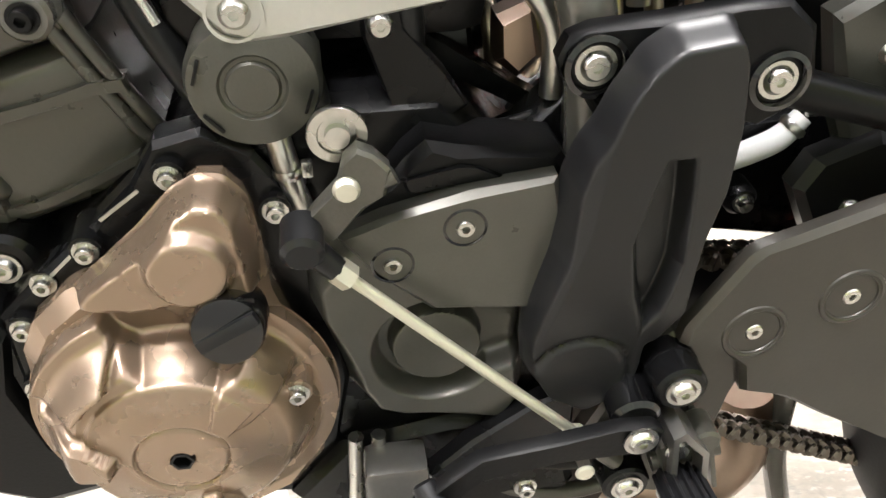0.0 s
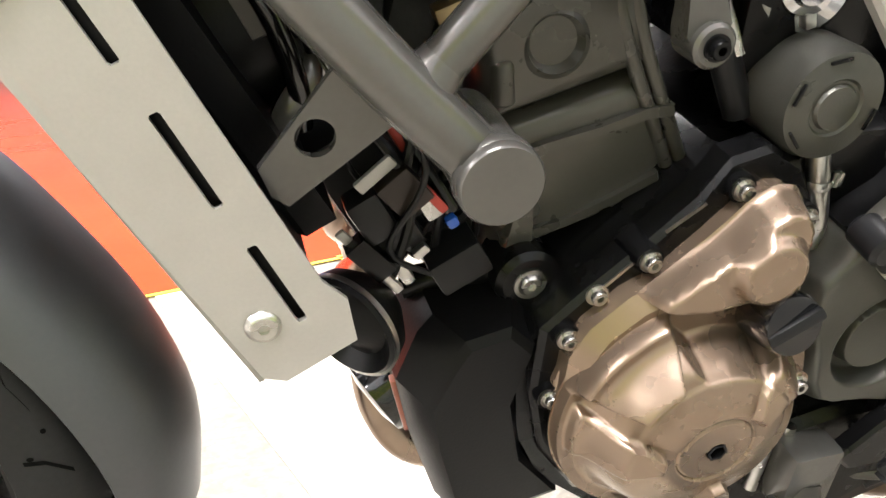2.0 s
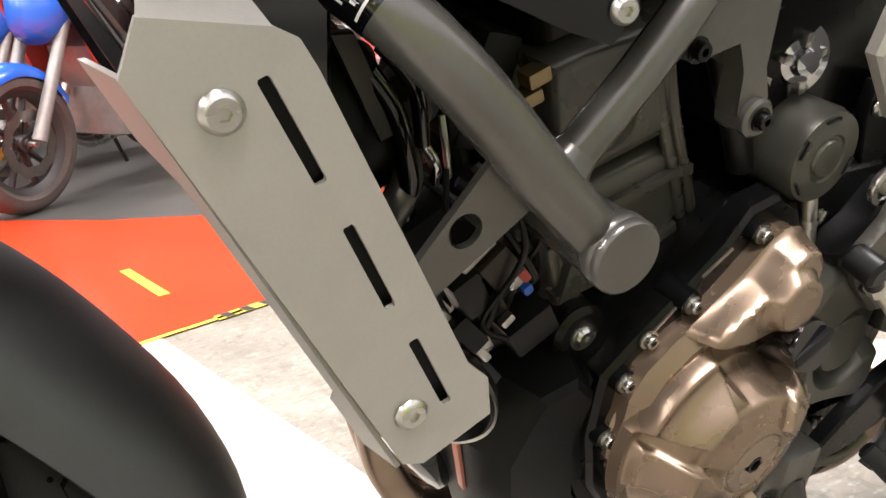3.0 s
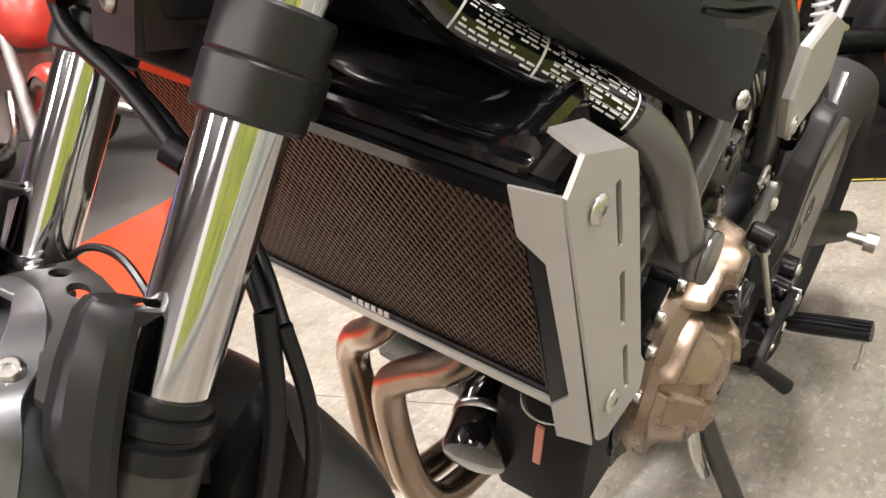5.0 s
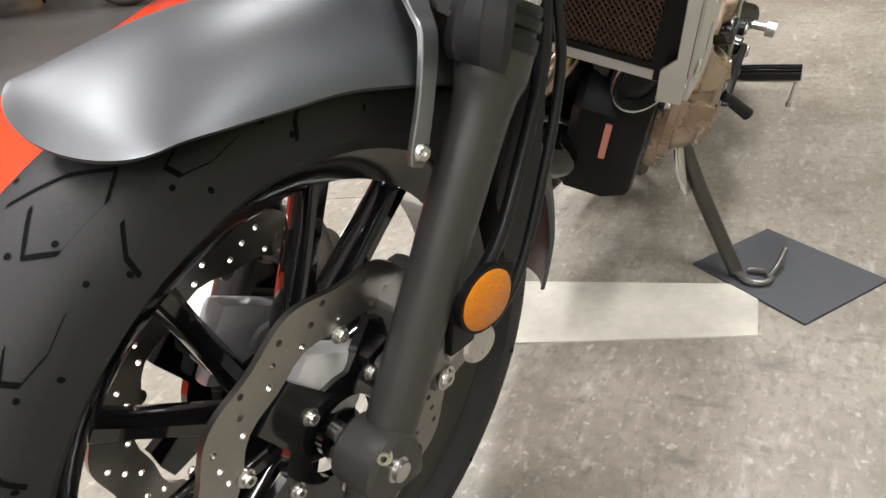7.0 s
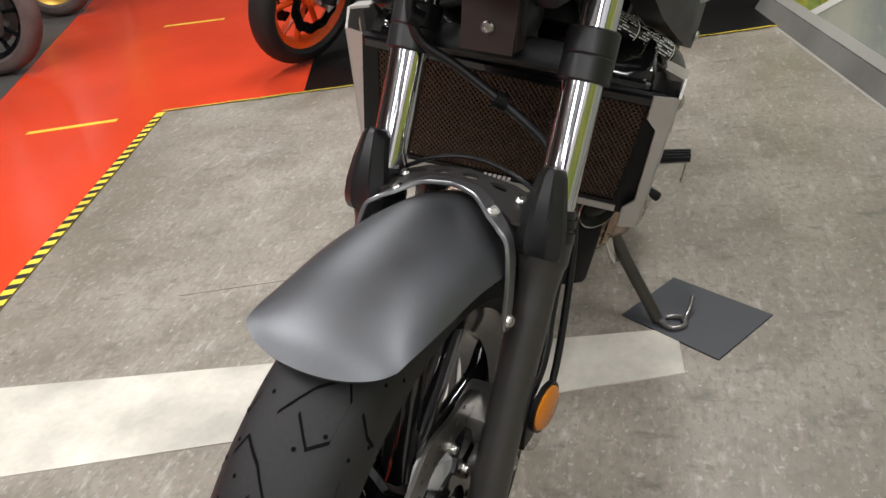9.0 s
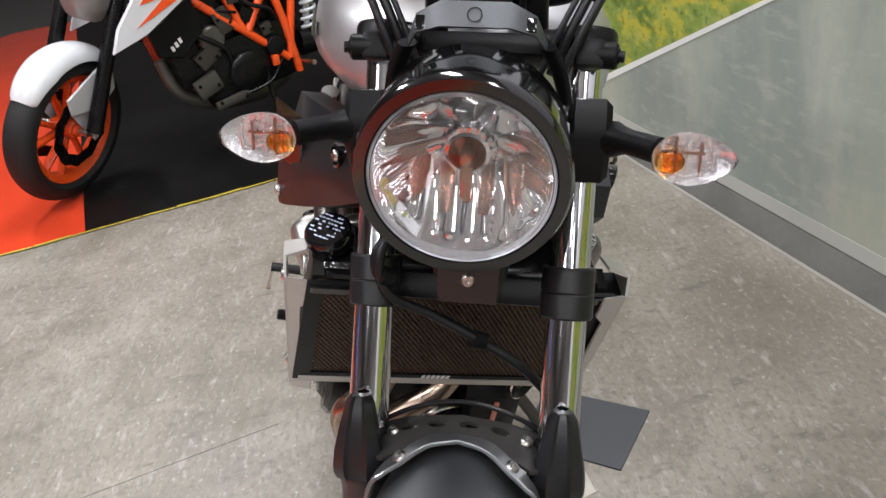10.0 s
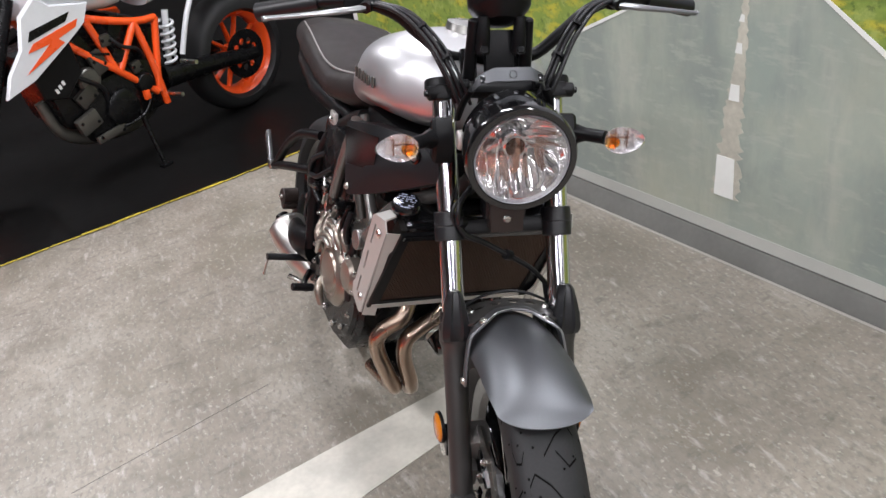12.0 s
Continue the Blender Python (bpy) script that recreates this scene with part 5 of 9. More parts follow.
for s in (1, -1):
    flank = (lambda u, v, w: Vector((u, 0.189 - 0.14 * u + w, v))) if s > 0 else (lambda u, v, w: Vector((u - 0.0195, -(0.1968 - 0.07 * (0.714 - v) + w), v - 0.006)))
    bm = bmesh.new()
    plate(bm, PLATE, flank, 0.003, [slot((-0.016, 0.725), (-0.037, 0.681)), slot((-0.049, 0.657), (-0.069, 0.613)), slot((-0.082, 0.589), (-0.102, 0.546))])
    gp = part("side_plate", bm, ALU, bike, "brushed aluminium radiator side plate with three slots")
    bm = bmesh.new()
    plate(bm, [(0.028, 0.722), (0.010, 0.690), (-0.074, 0.522), (-0.112, 0.535), (-0.020, 0.730)], lambda u, v, w: Vector((u if s > 0 else u - 0.026, s * ((0.158 if s > 0 else 0.146) + w - 0.10 * u), v)), 0.030 if s > 0 else 0.024)
    part("plate_bracket", bm, BLACK, gp, "black bracket behind the plate")
    # the front edge is folded inwards, deep at both ends
    bm = bmesh.new()
    e0, e1 = flank(0.034, 0.728, 0), flank(-0.078, 0.503, 0)
    ed = (e1 - e0)
    fold = [(0.0, 0.0), (0.0, 0.028), (0.15, 0.028), (0.22, 0.014), (0.76, 0.012), (0.83, 0.026), (1.0, 0.026), (1.0, 0.0)]
    plate(bm, fold, lambda u, v, w: e0 + ed * u + Vector((0.30 * v - w, -s * (0.95 * v + 0.3 * w), 0)), 0.003)
    part("front_fold", bm, ALU, gp)
    bm = bmesh.new()
    A, B = flank(-0.020, 0.745, 0.003), flank(0.026, 0.750, 0.003)
    C, D = B + Vector((-0.006, -s * 0.024, 0.006)), A + Vector((0.002, -s * 0.028, 0.008))
    vs = [bm.verts.new(p) for p in (A, B, C, D)]
    vt = [bm.verts.new(p + Vector((0, -s * 0.001, -0.003))) for p in (A, B, C, D)]
    bm.faces.new(vs)
    bm.faces.new(vt[::-1])
    for i in range(4):
        bm.faces.new((vs[i], vs[(i + 1) % 4], vt[(i + 1) % 4], vt[i]))
    part("top_fold", bm, ALU, gp, "inward-bent top flap")
    bolts(gp, CONEBOLT, (flank(0.0, 0.714, 0.003), (0, s, 0)), (flank(-0.083, 0.543, 0.003), (0, s, 0)))

# ---- engine ----
def flat_part(name, poly, y0, y1, mat, parent, label="", bevel=0.004, sign=1):
    bm = bmesh.new()
    plate(bm, poly, side(y0, sign), y1 - y0, bevel=bevel)
    return part(name, bm, mat, parent, label, 30)


bm = bmesh.new()
rings = []
OUT = [(-0.235, 0.43), (-0.240, 0.47), (-0.262, 0.492), (-0.305, 0.525), (-0.357, 0.562), (-0.377, 0.578), (-0.402, 0.576), (-0.44, 0.60), (-0.52, 0.60), (-0.575, 0.54), (-0.57, 0.36), (-0.52, 0.30), (-0.40, 0.275), (-0.31, 0.285), (-0.262, 0.33), (-0.24, 0.38)]
for y, k in ((-0.125, 0.94), (-0.115, 1.0), (0.150, 1.0), (0.163, 0.955)):
    c = Vector((-0.40, 0, 0.43))
    rings.append([Vector((c.x + (u - c.x) * k, y, c.z + (v - c.z) * k)) for u, v in OUT])
ring_loft(bm, rings)
engine = part("engine", bm, CASE, bike, "parallel-twin engine with bronze side cover and black case")
# cylinder block and head lean forward a little
BLOCKM = material("brown_grey_block_paint", (0.085, 0.081, 0.071), 0.28, 0.4, 0.06, 300, 0.04, stains=0.06)
for name, poly, half, mat in (
    ("cylinder_block", [(-0.236, 0.50), (-0.228, 0.598), (-0.330, 0.628), (-0.356, 0.566), (-0.33, 0.53)], 0.122, BLOCKM),
    ("cylinder_head", [(-0.228, 0.600), (-0.205, 0.690), (-0.305, 0.716), (-0.329, 0.630)], 0.124, BLOCKM),
    ("cam_cover", [(-0.210, 0.692), (-0.200, 0.735), (-0.235, 0.755), (-0.295, 0.745), (-0.303, 0.718)], 0.112, CASE),
):
    bm = bmesh.new()
    rings = []
    c = Vector(np.mean(poly, 0))
    for y, k in ((-half, 0.9), (-half + 0.01, 1.0), (half - 0.022, 1.0), (half - 0.012, 0.975), (half - 0.005, 0.92), (half - 0.001, 0.84), (half, 0.72)):
        rings.append([Vector((c.x + (u - c.x) * k, y, c.y + (v - c.y) * k)) for u, v in poly])
    ring_loft(bm, rings)
    part(name, bm, mat, engine, "brown-grey painted casting" if mat is BLOCKM else "")
for pts, w, y0, y1 in (([(-0.226, 0.576), (-0.264, 0.585), (-0.300, 0.593), (-0.328, 0.601), (-0.346, 0.602)], 0.0035, 0.112, 0.1275), ([(-0.2395, 0.520), (-0.280, 0.528), (-0.315, 0.542), (-0.344, 0.556)], 0.003, 0.112, 0.1265)):
    bm = bmesh.new()
    plate(bm, [(x + 0.001, z + w) for x, z in pts] + [(x - 0.001, z - w) for x, z in pts[::-1]], side(y0), y1 - y0, bevel=0.0015)
    part("casting_seam", bm, BLOCKM, engine, "", 45)
for dx in (0.0, -0.011):
    bm = bmesh.new()
    tube(bm, [(-0.292 + dx, 0.119, 0.690), (-0.3095 + dx, 0.121, 0.6426), (-0.3369 + dx, 0.121, 0.5877), (-0.352 + dx, 0.118, 0.5600)], 0.0048, 12, 6)
    part("casting_rib", bm, BLOCKM, engine)
for a, b, r in (((-0.246, 0.119, 0.562), (-0.259, 0.119, 0.534), 0.0085), ((-0.233, 0.116, 0.560), (-0.244, 0.116, 0.528), 0.0065), ((-0.236, 0.118, 0.612), (-0.232, 0.118, 0.640), 0.008)):
    bm = bmesh.new()
    tube(bm, [a, Vector(a).lerp(Vector(b), 0.1), Vector(a).lerp(Vector(b), 0.9), b], [r * 0.5, r, r, r * 0.5], 14, 4)
    part("casting_boss", bm, BLOCKM, engine)
bm = bmesh.new()
lathe(bm, [(0.021, -0.012), (0.0205, 0.004), (0.017, 0.007), (0.012, 0.002), (0.001, 0.001)], (-0.262, 0.120, 0.648), (0.1, 1, 0.1), 32)
part("core_plug", bm, BLOCKM, engine, "round plug in the cylinder head", 30)
bm = bmesh.new()
tube(bm, [(-0.215, 0.085, 0.690), (-0.206, 0.100, 0.640), (-0.206, 0.108, 0.590), (-0.212, 0.110, 0.555), (-0.216, 0.108, 0.530), (-0.220, 0.100, 0.505)], [0.0085, 0.009, 0.0095, 0.0095, 0.009, 0.008], 16, 5)
part("coolant_hose", bm, BLOCKM, engine, "brown-grey painted coolant pipe")
for p, d in (((-0.2055, 0.106, 0.610), (0, 0, 1)), ((-0.207, 0.1095, 0.580), (-0.1, 0, 1))):
    bm = bmesh.new()
    lathe(bm, [(0.0098, -0.004), (0.0112, -0.003), (0.0112, 0.003), (0.0098, 0.004)], p, d, 20, close=True)
    part("hose_band", bm, DARKMETAL, engine)
bm = bmesh.new()
box(bm, (-0.2046, 0.115, 0.681), (0.016, 0.014, 0.010), Matrix.Rotation(0.35, 4, "Y"), 0.002)
box(bm, (-0.2005, 0.115, 0.668), (0.017, 0.014, 0.009), Matrix.Rotation(0.35, 4, "Y"), 0.002)
part("brass_connector", bm, material("dull_brass", (0.34, 0.25, 0.14), 0.4, 0.8, 0.1, 200, 0.05), engine, "dull brass connector")
bm = bmesh.new()
plate(bm, [(-0.238, 0.505), (-0.246, 0.555), (-0.256, 0.560), (-0.262, 0.520), (-0.255, 0.503)], side(0.118), 0.010, bevel=0.004)
part("tensioner", bm, BLOCKM, engine)
# dark hoses, wires and pipes behind the block
for pts, r, m in (([(-0.345, 0.115, 0.70), (-0.362, 0.13, 0.65), (-0.385, 0.135, 0.60)], 0.010, HOSE), ([(-0.365, 0.10, 0.71), (-0.385, 0.12, 0.67), (-0.392, 0.13, 0.63)], 0.007, DARKMETAL), ([(-0.350, 0.130, 0.690), (-0.372, 0.140, 0.640)], 0.0035, STEEL), ([(-0.555, 0.13, 0.665), (-0.582, 0.142, 0.630), (-0.585, 0.142, 0.585)], 0.0075, STEEL), ([(-0.60, 0.13, 0.668), (-0.608, 0.14, 0.640), (-0.609, 0.142, 0.610)], 0.007, STEEL), ([(-0.63, 0.135, 0.668), (-0.632, 0.14, 0.635)], 0.007, STEEL), ([(-0.44, 0.15, 0.64), (-0.448, 0.155, 0.60), (-0.450, 0.15, 0.55)], 0.009, HOSE), ([(-0.50, 0.15, 0.66), (-0.502, 0.15, 0.61), (-0.500, 0.15, 0.58)], 0.009, HOSE), ([(-0.52, 0.12, 0.575), (-0.545, 0.14, 0.567), (-0.578, 0.14, 0.572)], 0.0035, HOSE)):
    bm = bmesh.new()
    tube(bm, pts, r, 12, 5)
    part("pipe", bm, m, engine)
bm = bmesh.new()
plate(bm, [(-0.476, 0.660), (-0.476, 0.635), (-0.492, 0.585), (-0.507, 0.571), (-0.533, 0.590), (-0.520, 0.612), (-0.497, 0.640), (-0.494, 0.660)], side(0.150), 0.010, bevel=0.003)
mb = part("rear_mount", bm, CASE, engine)
bolts(mb, BUTTON, (Vector((-0.486, 0.161, 0.640)), (0, 1, 0)))
bolts(engine, BOLT, (Vector((-0.507, 0.165, 0.575)), (0, 1, 0)))
bm = bmesh.new()
plate(bm, [(-0.552, 0.632), (-0.572, 0.640), (-0.580, 0.606), (-0.566, 0.594), (-0.552, 0.605)], side(0.120), 0.020, bevel=0.006)
part("servo_drum", bm, HEADER, engine, "tarnished metal valve drum")
bm = bmesh.new()
plate(bm, [(-0.589, 0.586), (-0.612, 0.560), (-0.606, 0.540), (-0.598, 0.545), (-0.590, 0.565)], side(0.150), 0.006, bevel=0.002)
part("bright_bracket", bm, STEEL, engine, "bright metal bracket")

# black flange with the row of bolts round the bronze cover
FL = [(-0.250, 0.425), (-0.252, 0.480), (-0.275, 0.502), (-0.318, 0.538), (-0.345, 0.563), (-0.362, 0.588), (-0.388, 0.594), (-0.412, 0.580), (-0.432, 0.550), (-0.436, 0.505), (-0.448, 0.45), (-0.452, 0.40), (-0.440, 0.34), (-0.405, 0.305), (-0.35, 0.296), (-0.295, 0.320), (-0.262, 0.37)]
flat_part("case_flange", FL, 0.150, 0.172, CASE, engine, "", 0.004)
GC = [(-0.266, 0.468), (-0.277, 0.488), (-0.300, 0.508), (-0.323, 0.519), (-0.349, 0.543), (-0.372, 0.566), (-0.384, 0.573), (-0.396, 0.572), (-0.405, 0.561), (-0.411, 0.537), (-0.413, 0.496), (-0.420, 0.470), (-0.430, 0.436), (-0.436, 0.395), (-0.430, 0.352), (-0.408, 0.321), (-0.372, 0.303), (-0.326, 0.311), (-0.293, 0.345), (-0.272, 0.391), (-0.264, 0.431)]
gc = flat_part("generator_cover", GC, 0.166, 0.196, BRONZE, engine, "bronze-brown painted generator cover", 0.010)
DC = (-0.352, 0.415)


def dome_height(r, a):
    """Height of the round cover over its base; a in degrees, 0 towards the rear, 90 up."""
    top = ease((a - 52) / 10) * ease((112 - a) / 10)
    h = 0.030 * (1 - ease((r - 0.060 + 0.008 * top) / (0.024 - 0.006 * top))) + 0.010 * (1 - ease((r - 0.028) / 0.04))
    h -= 0.0016 * math.exp(-((r - 0.0268) / 0.0008) ** 2)
    step = 0.0022 * (1 - ease((r - 0.0545) / 0.0012)) if 35 < a < 165 else 0
    h += step
    for am, wa, r0, r1, top in ((44, 17, 0.030, 0.076, 0.0065), (178, 14, 0.036, 0.084, 0.011), (-76, 13, 0.036, 0.082, 0.008), (134, 26, 0.060, 0.089, 0.014)):
        d = abs((a - am + 180) % 360 - 180)
        w = wa * (0.55 + 0.45 * ease((r - r0) / 0.02))
        h += top * ease((w - d) / (w * 0.20)) * ease((r - r0) / 0.005) * (1 - ease((r - r1) / 0.004))
    return h


bm = bmesh.new()
radii = [0.0075 + (0.094 - 0.0075) * k / 84 for k in range(85)]
rings = []
for r in radii:
    ring = []
    for k in range(300):
        a = k * 360 / 300 - 180
        ring.append(bm.verts.new((DC[0] - r * math.cos(radians(a)), 0.196 + dome_height(r, a) - (0.010 if r > 0.0925 else 0), DC[1] + r * math.sin(radians(a)))))
    rings.append(ring)
for p, q in zip(rings, rings[1:]):
    for k in range(300):
        bm.faces.new((p[k], p[(k + 1) % 300], q[(k + 1) % 300], q[k]))
part("dome", bm, BRONZE, gc, "", 70)
bm = bmesh.new()
lathe(bm, [(0.0072, -0.003), (0.0072, 0.0024), (0.0055, 0.0024), (0.0045, -0.003)], (-0.352, 0.2362, 0.415), (0, 1, 0), 6)
part("plug_socket", bm, CASE, gc, "dark hexagon socket")
# lobe above the dome with a round boss
def relief(poly, centre, height, y0, n=120, m=26, at=None):
    """A smooth raised form inside an outline; height(r, reach) over y0."""
    cx, cz = centre
    bm = bmesh.new()
    rings = []
    reach = []
    for k in range(n):
        dx, dz = math.cos(k * math.tau / n), math.sin(k * math.tau / n)
        best = 1.0
        for (ax, az), (bx, bz) in zip(poly, poly[1:] + poly[:1]):
            ex, ez = bx - ax, bz - az
            det = dx * ez - dz * ex
            if abs(det) > 1e-12:
                t = ((ax - cx) * ez - (az - cz) * ex) / det
                u = ((ax - cx) * dz - (az - cz) * dx) / det
                if t > 0 and -1e-6 <= u <= 1 + 1e-6:
                    best = min(best, t)
        reach.append(best)
    reach = [(reach[k - 1] + 2 * reach[k] + reach[(k + 1) % n]) / 4 for k in range(n)]
    for i in range(m + 1):
        q = i / m
        ring = []
        for k in range(n):
            r = max(reach[k] * q, 1e-5)
            x, z = cx + math.cos(k * math.tau / n) * r, cz + math.sin(k * math.tau / n) * r
            ring.append(bm.verts.new((x, y0 + (at(r, reach[k], x, z) if at else height(r, reach[k])), z)))
        rings.append(ring)
    for p, q in zip(rings, rings[1:]):
        for k in range(n):
            bm.faces.new((p[k], p[(k + 1) % n], q[(k + 1) % n], q[k]))
    bm.faces.new(rings[0])
    return bm


LOBE = [(-0.300, 0.508), (-0.322, 0.526), (-0.347, 0.547), (-0.370, 0.570), (-0.384, 0.577), (-0.398, 0.575), (-0.408, 0.562), (-0.412, 0.530), (-0.411, 0.503), (-0.37, 0.500), (-0.335, 0.500)]
part("upper_lobe", relief(LOBE, (-0.375, 0.534), lambda r, R: 0.024 * ease((R - r) / 0.011) + 0.010 * (1 - ease((r - 0.0185) / 0.007)), 0.186), BRONZE, gc, "", 50)
oc = Vector((-0.391, 0.214, 0.497))
bm = bmesh.new()
lathe(bm, [(0.019, -0.02), (0.0205, -0.012), (0.0205, 0.010), (0.019, 0.0135), (0.001, 0.0137)], oc, (0.02, 1, 0.30), 32)
cap = part("oil_filler_cap", bm, GLOSS, engine, "black oil filler cap with a grip bar")
bm = bmesh.new()
box(bm, oc + Vector((0.000, 0.0135, 0.004)), (0.038, 0.006, 0.008), Matrix.Rotation(radians(28), 4, "Y") @ Matrix.Rotation(radians(17), 4, "X"), 0.002)
part("grip_bar", bm, HOSE, cap)
for p in ((-0.368, 0.172, 0.571), (-0.315, 0.172, 0.528), (-0.267, 0.172, 0.477), (-0.421, 0.172, 0.544), (-0.261, 0.172, 0.428), (-0.421, 0.208, 0.437)):
    q = Vector(p)
    bm = bmesh.new()
    cyl(bm, (q.x, 0.150, q.z), (q.x, q.y + 0.006, q.z), 0.0105, 0.0092, 20)
    part("bolt_boss", bm, CASE if q.y < 0.19 else BRONZE, engine)
    bolts(engine, BOLT, (q + Vector((0, 0.006, 0)), (0, 1, 0)))
bolts(engine, BOLT, (Vector((-0.371, 0.145, 0.576)), (0, 1, 0)), (Vector((-0.285, 0.173, 0.505)), (0, 1, 0)))
for a, b in (((-0.290, 0.508), (-0.308, 0.524)), ((-0.326, 0.543), (-0.350, 0.560))):
    bm = bmesh.new()
    plate(bm, [(a[0], a[1]), (b[0], b[1]), (b[0] + 0.0012, b[1] + 0.0016), (a[0] + 0.0012, a[1] + 0.0016)], side(0.172), 0.0012)
    part("machined_edge", bm, STEEL, engine)
flat_part("wire_cover", [(-0.262, 0.440), (-0.270, 0.468), (-0.279, 0.470), (-0.281, 0.445), (-0.276, 0.42), (-0.266, 0.405)], 0.165, 0.180, BRONZE, engine, "", 0.003)
# engine mount in front
bm = bmesh.new()
lathe(bm, [(0.022, -0.03), (0.022, 0.004), (0.018, 0.008), (0.010, 0.008)], (-0.253, 0.136, 0.498), (0, 1, 0), 30)
tube(bm, [(-0.253, 0.12, 0.498), (-0.215, 0.11, 0.490), (-0.18, 0.10, 0.48)], 0.011, 10, 3)
mount = part("engine_mount", bm, CASE, engine)
bolts(mount, BIGBOLT, (Vector((-0.253, 0.144, 0.498)), (0, 1, 0)))

# water pump cover with its pipe
bm = bmesh.new()
lathe(bm, [(0.035, -0.045), (0.0355, -0.004), (0.033, 0.004), (0.018, 0.006), (0.0165, 0.0045), (0.0145, 0.0045), (0.013, 0.007), (0.001, 0.0075)], (-0.419, 0.170, 0.617), (0, 1, 0), 56)
pump = part("starter_cover", bm, COVER, engine, "round satin grey cover with a raised ring")
for a in (80, 20, -40, 200):
    bm = bmesh.new()
    c = Vector((-0.419 + 0.0290 * math.cos(radians(a)), 0.172, 0.617 + 0.0290 * math.sin(radians(a))))
    box(bm, c, (0.014, 0.0085, 0.0014), Matrix.Rotation(-radians(a + 90), 4, "Y"), 0.0015)
    part("cover_notch", bm, CASE, pump)
bm = bmesh.new()
tube(bm, [(-0.426, 0.165, 0.585), (-0.430, 0.168, 0.565), (-0.437, 0.170, 0.535), (-0.440, 0.165, 0.515)], 0.0075, 14, 4)
part("breather_pipe", bm, STEEL, engine, "grey metal pipe with a clip")
bm = bmesh.new()
lathe(bm, [(0.0085, -0.003), (0.0095, 0), (0.0085, 0.003)], (-0.4305, 0.168, 0.563), (0.1, 0, 1), 16, close=True)
box(bm, (-0.441, 0.172, 0.566), (0.006, 0.005, 0.010), bevel=0.001)
part("pipe_clip", bm, STEEL, engine)

# sprocket cover
SC = [(-0.440, 0.518), (-0.429, 0.505), (-0.4275, 0.480), (-0.4375, 0.443), (-0.449, 0.400), (-0.462, 0.378), (-0.48, 0.370), (-0.560, 0.358), (-0.572, 0.374), (-0.578, 0.463), (-0.582, 0.520), (-0.577, 0.560), (-0.5275, 0.558), (-0.4795, 0.545), (-0.453, 0.535)]
BOSS = (-0.509, 0.4385)


def cover_height(r, R, x, z):
    """A smooth cover with a round boss that stands in a recess open towards the rear."""
    h = 0.030 * ease((R - r) / 0.018)
    d = math.hypot(x - BOSS[0], z - BOSS[1])
    rear = abs(z - BOSS[1] + 0.30 * (BOSS[0] - x) * -1) if x < BOSS[0] else 1.0
    inside = max(ease((0.043 - d) / 0.007), ease((0.038 - rear) / 0.012) if x < BOSS[0] else 0.0)
    h -= 0.017 * inside * ease((R - r) / 0.01)
    return h + 0.012 * ease((0.0305 - d) / 0.003)


sc = part("sprocket_cover", relief(SC, BOSS, None, 0.164, 220, 90, cover_height), COVER, engine, "charcoal satin sprocket cover", 50)
flat_part("upper_panel", [(-0.453, 0.5378), (-0.4795, 0.5484), (-0.5275, 0.5609), (-0.5753, 0.5657), (-0.5792, 0.5478), (-0.5806, 0.5205), (-0.5739, 0.4734), (-0.5053, 0.4804), (-0.4718, 0.511)], 0.186, 0.204, COVER, sc, "", 0.004)
bm = bmesh.new()
plate(bm, [(-0.447, 0.538), (-0.480, 0.558), (-0.4936, 0.575), (-0.5052, 0.5849), (-0.523, 0.5804), (-0.546, 0.5772), (-0.5811, 0.5714), (-0.590, 0.5575), (-0.586, 0.545), (-0.52, 0.545), (-0.46, 0.525)], side(0.150), 0.040, bevel=0.006)
part("upper_rail", bm, BLACK, sc)
bm = bmesh.new()
plate(bm, [(-0.4906, 0.565), (-0.5231, 0.5723), (-0.534, 0.5698), (-0.5468, 0.5628), (-0.4941, 0.5565)], side(0.188), 0.005, bevel=0.002)
part("rail_panel", bm, CASE, sc)
for x, z in ((-0.483, 0.518), (-0.524, 0.539)):
    bm = bmesh.new()
    lathe(bm, [(0.0125, -0.008), (0.0125, 0.0006), (0.011, 0.001), (0.010, -0.004), (0.001, -0.004)], (x, 0.2035, z), (0, 1, 0), 28)
    part("bolt_seat", bm, GLOSS, sc)
    bolts(sc, BOLT, (Vector((x, 0.2000, z)), (0, 1, 0)))

# shift linkage
bm = bmesh.new()
lathe(bm, [(0.0155, -0.003), (0.0158, 0.0), (0.0152, 0.0012), (0.0105, 0.0012), (0.0098, -0.0005), (0.0065, -0.0005), (0.0062, 0.004), (0.001, 0.0045)], (-0.459, 0.200, 0.600), (0, 1, 0), 28)
shift = part("shift_shaft", bm, STEEL, bike, "gear shift linkage with a pale steel rod")
bm = bmesh.new()
plate(bm, [(-0.457, 0.578), (-0.461, 0.592), (-0.468, 0.598), (-0.476, 0.594), (-0.484, 0.585), (-0.481, 0.570), (-0.470, 0.563), (-0.453, 0.545), (-0.443, 0.540), (-0.432, 0.550), (-0.440, 0.560)], side(0.203), 0.011, bevel=0.002)
cyl(bm, (-0.486, 0.209, 0.580), (-0.478, 0.209, 0.576), 0.005, seg=12)
part("shift_arm", bm, DARKMETAL, shift)
bm = bmesh.new()
lathe(bm, [(0.0068, 0), (0.0072, 0.002), (0.0055, 0.005), (0.0045, 0.0052), (0.001, 0.0048)], (-0.461, 0.214, 0.577), (0, 1, 0), 20)
